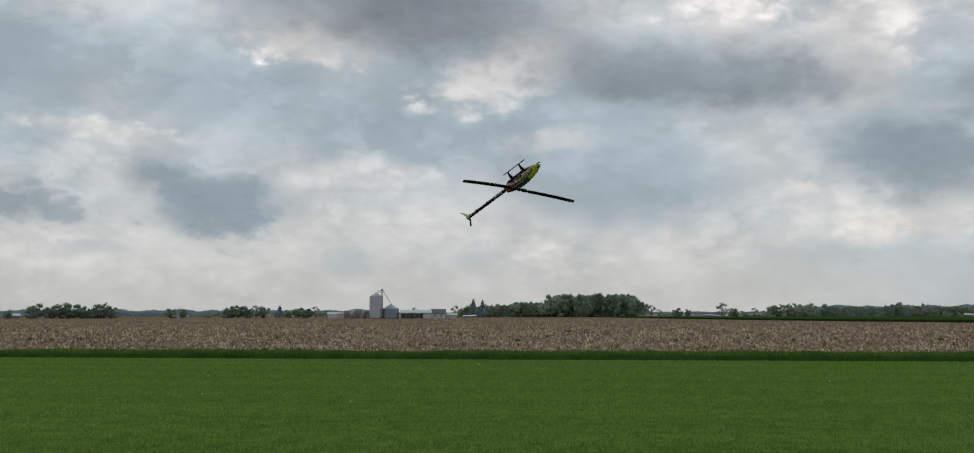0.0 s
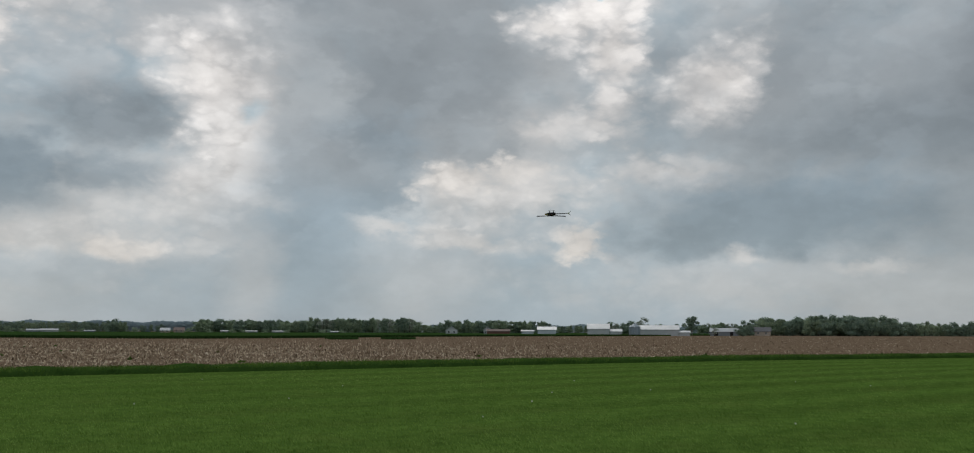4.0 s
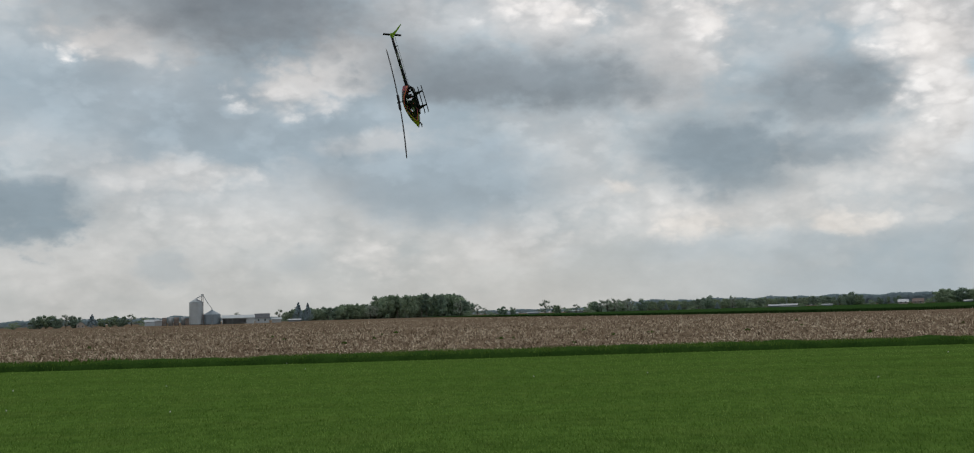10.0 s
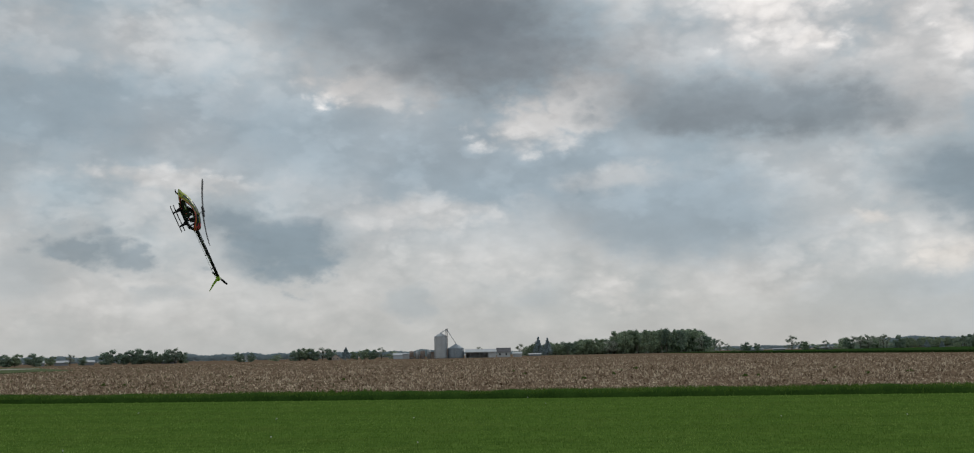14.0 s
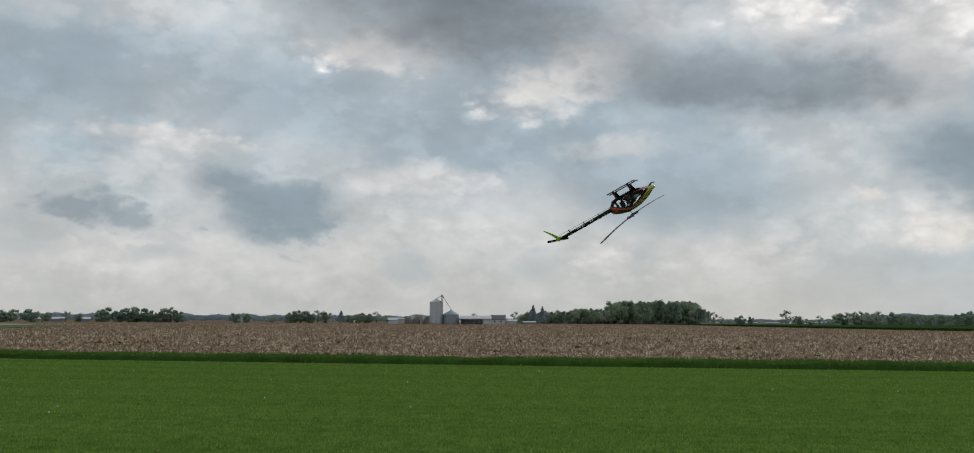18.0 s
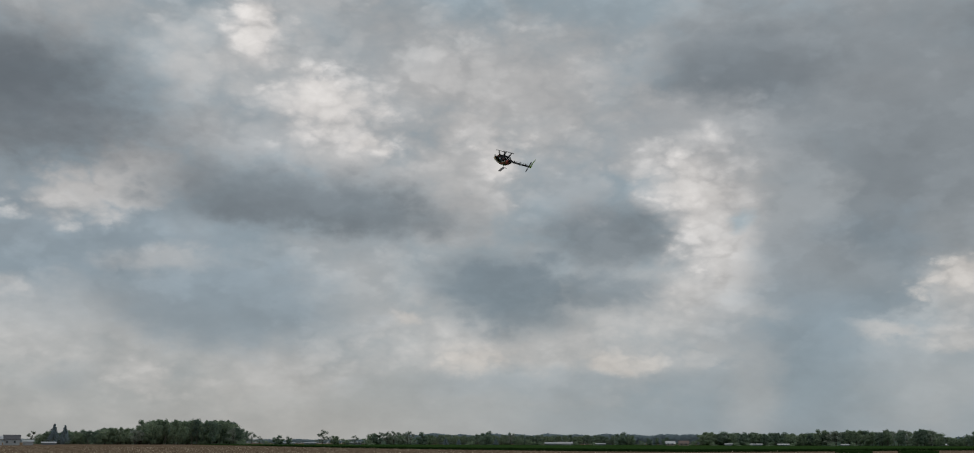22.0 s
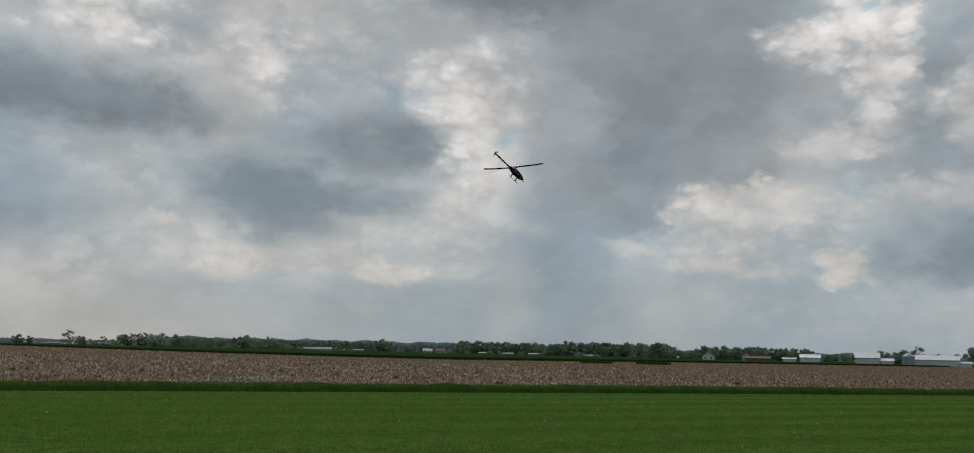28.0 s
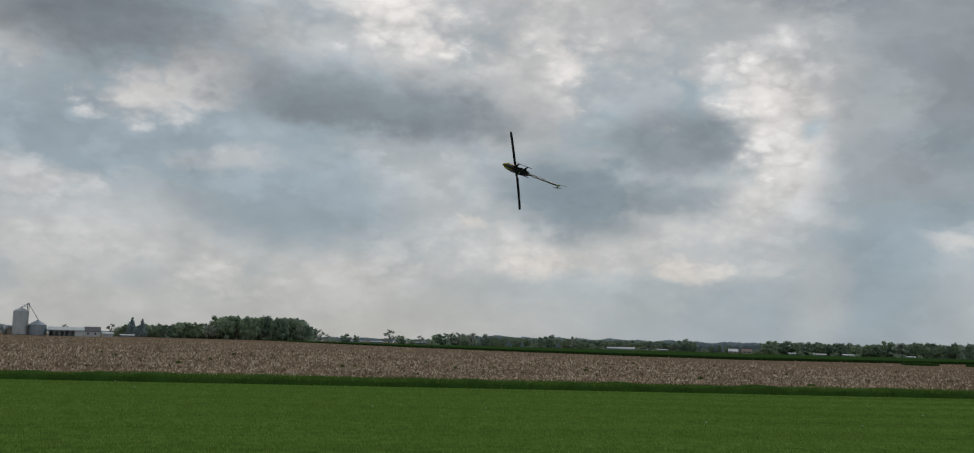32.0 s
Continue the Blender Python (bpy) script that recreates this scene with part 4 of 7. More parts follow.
wood(62.7, 69.6, 600, 680, 9.6, 12.4, 38, ["oak", "maple", "beech", "oak"], "mixed green wood along the horizon")
wood(69.4, 71.0, 640, 720, 7.4, 9.4, 8, ["oak", "maple"], "mixed green wood along the horizon")
wood(71.0, 83.0, 640, 720, 6.4, 8.8, 44, ["oak", "maple", "poplar", "oak"], "mixed green wood along the horizon")
# far side of the western crop
wood(-60.0, -49.5, 800, 900, 8.0, 10.5, 30, MIX, "mixed green wood along the horizon")
wood(-49.4, -38.0, 820, 900, 6.5, 10.0, 34, ["maple", "oak", "poplar", "spruce", "budding"], "mixed green wood along the horizon")


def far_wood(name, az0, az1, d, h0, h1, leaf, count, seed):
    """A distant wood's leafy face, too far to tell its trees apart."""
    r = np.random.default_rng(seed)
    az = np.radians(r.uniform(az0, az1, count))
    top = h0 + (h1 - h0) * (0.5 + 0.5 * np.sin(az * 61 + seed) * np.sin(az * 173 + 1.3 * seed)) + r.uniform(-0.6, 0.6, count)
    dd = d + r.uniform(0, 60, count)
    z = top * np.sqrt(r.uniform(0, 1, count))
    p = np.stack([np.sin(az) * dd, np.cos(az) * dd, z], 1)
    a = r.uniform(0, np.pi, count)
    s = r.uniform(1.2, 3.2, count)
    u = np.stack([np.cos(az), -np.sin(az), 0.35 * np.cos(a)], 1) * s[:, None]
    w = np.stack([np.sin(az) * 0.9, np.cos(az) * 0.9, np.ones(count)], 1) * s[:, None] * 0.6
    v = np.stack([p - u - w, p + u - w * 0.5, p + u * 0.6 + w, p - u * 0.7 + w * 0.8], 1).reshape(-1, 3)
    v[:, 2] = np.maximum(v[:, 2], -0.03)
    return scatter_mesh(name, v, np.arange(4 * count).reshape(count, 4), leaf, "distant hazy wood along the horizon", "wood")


# the horizon woods' haze is only their bluish leaf colour
far_wood("far_wood", -62, -6, 1700, 7, 11, HAZY_LEAF[3], 14000, 3)
far_wood("far_wood", 17, 33, 1500, 11, 14, HAZY_LEAF[3], 9000, 4)
far_wood("far_wood", 33, 84, 1500, 8, 12, HAZY_LEAF[3], 12000, 5)
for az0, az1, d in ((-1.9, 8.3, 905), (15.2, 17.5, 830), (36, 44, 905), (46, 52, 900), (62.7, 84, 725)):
    far_wood("wood_undergrowth", az0, az1, d, 2.2, 4.0, HAZY_LEAF[0], int((az1 - az0) * d * 0.2), int(d))
far_wood("far_wood", -6, 17, 2300, 6, 9, HAZY_LEAF[3], 3500, 6)


# ---------------------------------------------------------------- farm buildings
def ribbed(name, color, rough=0.45, metal=0.0, pitch=3.5, rough_vary=0.1):
    """Painted or galvanised sheet with standing ribs."""
    m = material(name, color, rough, metal, vary=0.08, scale=0.4, fine=6)
    nt = m.node_tree
    N, L = nt.nodes.new, nt.links.new
    tc = N("ShaderNodeTexCoord")
    wv = N("ShaderNodeTexWave")
    wv.inputs["Scale"].default_value = pitch
    L(tc.outputs["Object"], wv.inputs["Vector"])
    bn = N("ShaderNodeBump")
    bn.inputs["Strength"].default_value = 0.35
    bn.inputs["Distance"].default_value = 0.03
    L(wv.outputs[0], bn.inputs["Height"])
    L(bn.outputs[0], nt.nodes["Principled BSDF"].inputs["Normal"])
    return m


galv = ribbed("galvanised_steel", (0.46, 0.48, 0.50), 0.42, 0.55, 2.0)
galv_dark = ribbed("weathered_galvanised_steel", (0.25, 0.29, 0.33), 0.5, 0.4, 2.0)
white_sheet = ribbed("white_sheet", (0.50, 0.52, 0.54), 0.5)
grey_sheet = ribbed("grey_sheet", (0.40, 0.41, 0.43), 0.5)
# white sheet and pale roof again, shaded in colour to dim the far sheds
dimmed_white = ribbed("dimmed_white_sheet", (0.22, 0.24, 0.26), 0.6)
roof_dimmed = ribbed("dimmed_pale_roof", (0.24, 0.27, 0.30), 0.5)
blue_sheet = ribbed("pale_blue_sheet", (0.50, 0.55, 0.60), 0.5)
roof_white = ribbed("pale_roof_sheet", (0.46, 0.48, 0.50), 0.45, 0.1)
roof_grey = ribbed("grey_roof_sheet", (0.30, 0.31, 0.33), 0.5)
shingle = mat("dark_shingles", (0.10, 0.10, 0.11), 0.9, vary=0.3, scale=1, fine=12, bump=0.4)
brick_red = mat("red_boards", (0.16, 0.078, 0.062), 0.85, vary=0.25, scale=0.6, fine=8, bump=0.3)
tan_siding = mat("tan_siding", (0.42, 0.35, 0.29), 0.7, vary=0.12, scale=0.5, fine=5)
concrete = mat("concrete", (0.34, 0.33, 0.31), 0.9, vary=0.2, scale=0.7, fine=9, bump=0.3)
# black that stands in for the unlit inside of openings
black_gap = mat("opening_shade", (0.02, 0.02, 0.022), 0.9, vary=0.2)
curtain = mat("white_curtain", (0.50, 0.48, 0.45), 0.8, vary=0.25, scale=0.5, fine=4)
gravel = mat("gravel", (0.30, 0.28, 0.25), 0.95, color2=(0.42, 0.40, 0.36), scale=0.5, fine=20, bump=0.5, spec=0.1)
rust = mat("rusty_steel", (0.20, 0.12, 0.08), 0.8, color2=(0.36, 0.34, 0.32), scale=0.5, fine=6)
glass_dark = mat("window_glass", (0.05, 0.06, 0.07), 0.08, vary=0.1, spec=0.6)
steel_dark = mat("dark_painted_steel", (0.06, 0.06, 0.065), 0.5, vary=0.2, scale=3)


def gable(bm, w, y0, y1, eave, peak, z0=0.0, mi=0):
    """A closed gabled block; its gables face -y and +y."""
    a = [(-w / 2, z0), (w / 2, z0), (w / 2, eave), (0, peak), (-w / 2, eave)]
    loft(bm, [[(x, y0, z) for x, z in a], [(x, y1, z) for x, z in a]], mi=mi)


def roof_slabs(root, w, y0, y1, eave, peak, m, over=0.5, thick=0.18, label=""):
    s = (peak - eave) / (w / 2)
    for side in (-1, 1):
        bm = bmesh.new()
        pts = [(0, peak + 0.02), (side * (w / 2 + over), eave - s * over + 0.02)]
        ring = [(pts[0][0], pts[0][1]), (pts[1][0], pts[1][1]), (pts[1][0], pts[1][1] + thick), (pts[0][0], pts[0][1] + thick)]
        loft(bm, [[(x, y0 - over, z) for x, z in ring], [(x, y1 + over, z) for x, z in ring]])
        bmesh.ops.recalc_face_normals(bm, faces=bm.faces)
        part("roof", bm, m, root, label)


def building(name, m, w, depth, eave, peak, wall, roof, label, category, ridge_across=False, doors=(), windows=()):
    """A gabled building; w is its front, seen from -y. With ridge_across its long eave faces the front.
    doors, windows: (x, z, width, height) on the front."""
    root = empty(name, m)
    bm = bmesh.new()
    if ridge_across:
        a = [(0, 0), (depth, 0), (depth, eave), (depth / 2, peak), (0, eave)]
        loft(bm, [[(-w / 2, y, z) for y, z in a], [(w / 2, y, z) for y, z in a]])
        bmesh.ops.recalc_face_normals(bm, faces=bm.faces)
        part("wall", bm, wall, root)
        s = (peak - eave) / (depth / 2)
        for y_eave in (-0.4, depth + 0.4):
            bm = bmesh.new()
            z_e = eave - s * 0.4 + 0.02
            ring = [(depth / 2, peak + 0.02), (y_eave, z_e), (y_eave, z_e + 0.15), (depth / 2, peak + 0.17)]
            loft(bm, [[(-w / 2 - 0.4, y, z) for y, z in ring], [(w / 2 + 0.4, y, z) for y, z in ring]])
            bmesh.ops.recalc_face_normals(bm, faces=bm.faces)
            part("roof", bm, roof, root)
    else:
        gable(bm, w, 0, depth, eave, peak)
        bmesh.ops.recalc_face_normals(bm, faces=bm.faces)
        part("wall", bm, wall, root)
        roof_slabs(root, w, 0, depth, eave, peak, roof, 0.4, 0.15)
    # narrow doors are black panels, painted as the shade in an open doorway
    for x, z, dw, dh in doors:
        bm = bmesh.new()
        box(bm, x - dw / 2, x + dw / 2, -0.12, -0.01, z, z + dh)
        part("door", bm, black_gap if dw < 6 else white_sheet, root)
    for x, z, dw, dh in windows:
        bm = bmesh.new()
        box(bm, x - dw / 2, x + dw / 2, -0.10, -0.01, z, z + dh)
        fr = part("window", bm, white_sheet, root)
        bm = bmesh.new()
        box(bm, x - dw / 2 + 0.08, x + dw / 2 - 0.08, -0.13, -0.102, z + 0.08, z + dh - 0.08)
        part("pane", bm, glass_dark, fr)
    tagged(root, label, category)
    return root


def grain_bin(name, m, dia, eave, peak, metal, label, rings=8):
    root = empty(name, m)
    r, n = dia / 2, 32
    bm = bmesh.new()
    prof = []
    for i in range(rings):
        z0, z1 = eave * i / rings, eave * (i + 1) / rings
        prof += [(r, z0 + 0.02), (r + 0.03, (z0 + z1) / 2), (r, z1 - 0.02)]
    loft(bm, [[(q * math.cos(2 * math.pi * k / n), q * math.sin(2 * math.pi * k / n), z) for k in range(n)] for q, z in prof])
    part("shell", bm, metal, root, "", True)
    bm = bmesh.new()
    loft(bm, [[(q * math.cos(2 * math.pi * k / n), q * math.sin(2 * math.pi * k / n), z) for k in range(n)] for q, z in ((r + 0.15, eave - 0.05), (r * 0.55, eave + (peak - eave) * 0.5), (0.5, peak - 0.25))])
    part("roof", bm, metal, root)
    bm = bmesh.new()
    tube(bm, [(0, 0, peak - 0.3), (0, 0, peak), (0, 0, peak + 0.15)], [0.5, 0.5, 0.15], 12)
    part("cap", bm, metal, root)
    for k in range(0, n, 4):
        a = 2 * math.pi * k / n
        bm = bmesh.new()
        tube(bm, [((r + 0.05) * math.cos(a), (r + 0.05) * math.sin(a), 0), ((r + 0.05) * math.cos(a), (r + 0.05) * math.sin(a), eave)], 0.05, 5)
        part("stiffener", bm, metal, root)
    bm = bmesh.new()
    for s in (-0.25, 0.25):
        tube(bm, [(s, -r - 0.18, 0), (s, -r - 0.18, eave)], 0.025, 5)
    for i in range(int(eave / 0.4)):
        tube(bm, [(-0.25, -r - 0.18, 0.3 + i * 0.4), (0.25, -r - 0.18, 0.3 + i * 0.4)], 0.02, 4)
    part("ladder", bm, galv, root)
    return tagged(root, label, "grain bin")


# ---- grain farm, half a kilometre off
G = 560
grain_bin("grain_bin", facing(-6.05, G), 6.9, 11.7, 13.6, galv, "tall galvanised grain bin with conical roof beside the elevator leg", 12)
grain_bin("grain_bin", facing(-5.25, G), 8.4, 5.2, 7.6, galv_dark, "low wide weathered grain bin with conical roof", 6)


def elevator():
    root = empty("grain_elevator_leg", facing(-5.74, G - 1))
    for x in (-0.35, 0.35):
        bm = bmesh.new()
        box(bm, x - 0.16, x + 0.16, -0.2, 0.2, 0, 14.6)
        part("leg_trunk", bm, rust, root)
    bm = bmesh.new()
    box(bm, -0.65, 0.65, -0.5, 0.5, 14.6, 15.7)
    part("head", bm, galv, root)
    bm = bmesh.new()
    box(bm, -2.6, 1.0, -0.7, 0.7, 13.75, 13.87)
    for x in (-2.6, -1.4, -0.2, 1.0):
        for y in (-0.7, 0.7):
            tube(bm, [(x, y, 13.85), (x, y, 14.9)], 0.03, 4)
    for y in (-0.7, 0.7):
        tube(bm, [(-2.6, y, 14.9), (1.0, y, 14.9)], 0.03, 4)
    part("platform", bm, galv, root)
    for end in ((-3.0, 0, 13.6), (4.9, 0, 7.8)):
        bm = bmesh.new()
        tube(bm, [(0.3 if end[0] > 0 else -0.3, 0, 15.0), end], 0.17, 8)
        part("spout", bm, galv, root)
    tagged(root, "slender grain elevator leg with platform and spouts", "elevator")


elevator()
for az, w, h, m_ in ((-7.66, 2.4, 4.2, rust), (-7.35, 2.4, 4.3, galv), (-7.06, 2.6, 4.3, rust), (-6.72, 2.0, 4.4, galv)):
    root = empty("feed_tank", facing(az, G + 6))
    bm = bmesh.new()
    tube(bm, [(0, 0, 0), (0, 0, h - 0.1), (0, 0, h)], [w / 2, w / 2, w / 2 - 0.1], 20)
    part("tank_shell", bm, m_, root, "", True)
    for z in (0.8, h * 0.5, h - 0.5):
        bm = bmesh.new()
        tube(bm, [(0, 0, z), (0, 0, z + 0.1)], w / 2 + 0.04, 20)
        part("band", bm, galv_dark, root)
    tagged(root, "upright cylindrical steel storage tank streaked with rust", "tank", "tank row")
building("machine_block", facing(-6.52, G + 4), 1.8, 3, 3.4, 3.6, rust, roof_grey, "small rust-red machine housing beside the tanks", "housing")


def open_shed():
    root = empty("open_machine_shed", facing(-3.9, G - 4))
    w, dpt, e, p = 16.2, 14, 2.9, 4.4
    bm = bmesh.new()
    box(bm, -w / 2, w / 2, dpt - 0.2, dpt, 0, e)
    box(bm, -w / 2, -w / 2 + 0.2, 0, dpt - 0.2, 0, e)
    box(bm, w / 2 - 4.2, w / 2, 0, 0.2, 0, e - 0.3)
    box(bm, w / 2 - 0.2, w / 2, 0.2, dpt - 0.2, 0, e)
    part("wall", bm, white_sheet, root)
    for i in range(6):
        bm = bmesh.new()
        x = -w / 2 + 0.3 + i * 2.4
        box(bm, x - 0.12, x + 0.12, 0, 0.24, 0, e - 0.3)
        part("post", bm, white_sheet, root)
    bm = bmesh.new()
    box(bm, -w / 2 - 0.3, w / 2 + 0.3, -0.2, 0.1, e - 0.3, e)
    part("fascia", bm, white_sheet, root)
    for ye in (-0.6, dpt + 0.6):
        bm = bmesh.new()
        ring = [(dpt / 2, p), (ye, e), (ye, e + 0.15), (dpt / 2, p + 0.15)]
        loft(bm, [[(-w / 2 - 0.4, y, z) for y, z in ring], [(w / 2 + 0.4, y, z) for y, z in ring]])
        bmesh.ops.recalc_face_normals(bm, faces=bm.faces)
        part("roof", bm, roof_white, root)
    tagged(root, "long open-fronted machine shed with pale metal roof", "shed")


open_shed()
building("farmhouse", facing(-2.65, G + 20), 7.5, 9, 2.8, 5.0, white_sheet, shingle, "white farmhouse with dark shingle roof beside the grain bins", "house", True, windows=((-2, 1, 1, 1.2), (1.5, 1, 1, 1.2)))
building("low_shed", facing(-8.3, G + 60), 7.5, 8, 2.2, 3.4, blue_sheet, roof_white, "low pale metal shed among trees", "shed", True)
building("low_shed", facing(-7.95, G + 40), 4, 6, 2.6, 3.0, grey_sheet, roof_grey, "low grey metal shed among trees", "shed", True)
building("farmhouse", facing(-11.75, 640), 4.6, 7, 1.7, 3.4, tan_siding, roof_grey, "tan farmhouse with grey roof under trees", "house", windows=((-1.1, 0.5, 0.8, 0.9), (1.1, 0.5, 0.8, 0.9)))
building("low_shed", facing(-1.9, G + 30), 5, 5, 1.8, 2.6, white_sheet, roof_white, "low white shed at the wood's edge", "shed", True)
building("low_shed", facing(-0.95, 700), 8, 5, 1.1, 1.7, dimmed_white, roof_white, "low white shed at the wood's edge", "shed", True)
building("far_barn", facing(-16.48, 690), 2.6, 4, 3.0, 4.0, white_sheet, roof_white, "small white building far over the field", "barn")
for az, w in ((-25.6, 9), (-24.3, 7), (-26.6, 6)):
    building("far_farm_shed", facing(az, 650), w * 0.85, 8, 1.7, 2.7, dimmed_white, roof_white, "low pale farm shed far over the field", "shed", True)
building("far_farm_shed", facing(-20.4, 640), 9, 8, 1.4, 2.1, dimmed_white, roof_white, "low pale farm shed under round trees", "shed", True)

# ---- livestock barn with feed bins
B, BZ = 215, 0.45


def yard():
    bm = bmesh.new()
    c = polar(-33.9, B + 27)
    inner, outer = [], []
    for k in range(28):
        a = 2 * math.pi * k / 28
        inner.append(bm.verts.new((c.x + math.cos(a) * 29, c.y + math.sin(a) * 38, BZ)))
        outer.append(bm.verts.new((c.x + math.cos(a) * 36, c.y + math.sin(a) * 45, -0.03)))
    bm.faces.new(inner)
    for k in range(28):
        bm.faces.new((outer[k], outer[(k + 1) % 28], inner[(k + 1) % 28], inner[k])).material_index = 1
    bmesh.ops.recalc_face_normals(bm, faces=bm.faces)
    tagged(part("yard", bm, [gravel, mat("rough_grass", (0.05, 0.09, 0.025), 0.95, color2=(0.11, 0.13, 0.06), scale=0.3, fine=3, spec=0.1)]),
           "pale gravel farmyard with grassy banks", "yard", kind="structure")


yard()


def verge():
    bm = bmesh.new()
    pts = [polar(a, d, 0.06) for a, d in ((-30.6, 188), (-28.2, 196), (-26.6, 225), (-26.2, 300), (-26.8, 420), (-31.0, 470), (-31.5, 300))]
    low = [bm.verts.new((p.x, p.y, -0.03)) for p in pts]
    top = [bm.verts.new((p.x * 0.999, p.y * 0.999, p.z)) for p in pts]
    bm.faces.new(top)
    for k in range(len(pts)):
        j = (k + 1) % len(pts)
        bm.faces.new((low[k], low[j], top[j], top[k]))
    bmesh.ops.recalc_face_normals(bm, faces=bm.faces)
    tagged(part("grass_verge", bm, mat("rough_grass", (0.05, 0.09, 0.025))), "rough green grass beside the barn", "grass", kind="structure")


verge()


def barn():
    root = empty("livestock_barn", facing(-32.8, B, BZ))
    w, dpt, e, p = 30.0, 58, 3.1, 7.1
    bm = bmesh.new()
    s = (p - e) / (w / 2)
    zg = e - 0.15
    a = [(-w / 2, zg), (w / 2, zg), (w / 2, e), (0, p), (-w / 2, e)]
    loft(bm, [[(x, 0, z) for x, z in a], [(x, 0.2, z) for x, z in a]])
    bmesh.ops.recalc_face_normals(bm, faces=bm.faces)
    part("gable_wall", bm, white_sheet, root, "pale ribbed metal gable")
    bm = bmesh.new()
    box(bm, -w / 2, w / 2, 0.05, 0.3, 0, 0.75)
    part("base_wall", bm, concrete, root, "grey concrete plinth")
    bm = bmesh.new()
    box(bm, -w / 2, -w / 2 + 0.2, 0.3, dpt, 0, e)
    box(bm, w / 2 - 0.2, w / 2, 0.3, dpt, 0, e)
    box(bm, -w / 2, w / 2, dpt, dpt + 0.2, 0, e)
    part("wall", bm, white_sheet, root)
    # added black sheet in place of the barn's unlit inside
    bm = bmesh.new()
    box(bm, -w / 2 + 0.2, w / 2 - 0.2, 2.5, 2.6, 0, e)
    part("inner_wall", bm, black_gap, root)
    x = -w / 2
    while x < w / 2 - 0.5:
        if not (-4.6 < x < -2.0 or 5.2 < x < 8.0):
            bm = bmesh.new()
            for k in range(3):
                box(bm, x + 0.07, x + 1.18, 0.1 - 0.02 * k, 0.16 - 0.02 * k, 0.78 + 0.56 * k, 1.29 + 0.56 * k)
            part("curtain", bm, curtain, root, "off-white ventilation curtain in horizontal folds")
        bm = bmesh.new()
        box(bm, x - 0.06, x + 0.06, 0.0, 0.24, 0.75, zg - 0.004)
        part("post", bm, galv_dark, root)
        x += 1.25
    for x in (-3.1, 6.7):
        bm = bmesh.new()
        box(bm, x - 1.1, x + 1.1, -0.06, 0.04, 0.02, zg - 0.01)
        part("door_surround", bm, white_sheet, root)
        bm = bmesh.new()
        box(bm, x - 0.55, x + 0.55, -0.12, -0.063, 0.02, 2.1)
        d = part("door", bm, steel_dark, root)
        bm = bmesh.new()
        box(bm, x + 0.35, x + 0.45, -0.2, -0.121, 1.0, 1.1)
        part("handle", bm, galv, d)
    for x in (-6.6, 4.6):
        bm = bmesh.new()
        tube(bm, [(x, 0, e + 0.9), (x, -0.25, e + 1.0), (x, -0.4, e + 0.7)], [0.08, 0.08, 0.22], 8)
        part("wall_lamp", bm, steel_dark, root)
    roof_slabs(root, w, 0, dpt, e, p, roof_white, 0.6, 0.22)
    bm = bmesh.new()
    for side in (-1, 1):
        a0, a1 = Vector((0, -0.66, p + 0.02)), Vector((side * (w / 2 + 0.6), -0.66, e - s * 0.6 + 0.02))
        ring = [a0, a1, a1 + Vector((0, 0, 0.34)), a0 + Vector((0, 0, 0.34))]
        loft(bm, [ring, [q + Vector((0, 0.05, 0)) for q in ring]])
    part("bargeboard", bm, grey_sheet, root)
    tagged(root, "wide low livestock barn with pale metal gable and curtain sides", "barn")


barn()


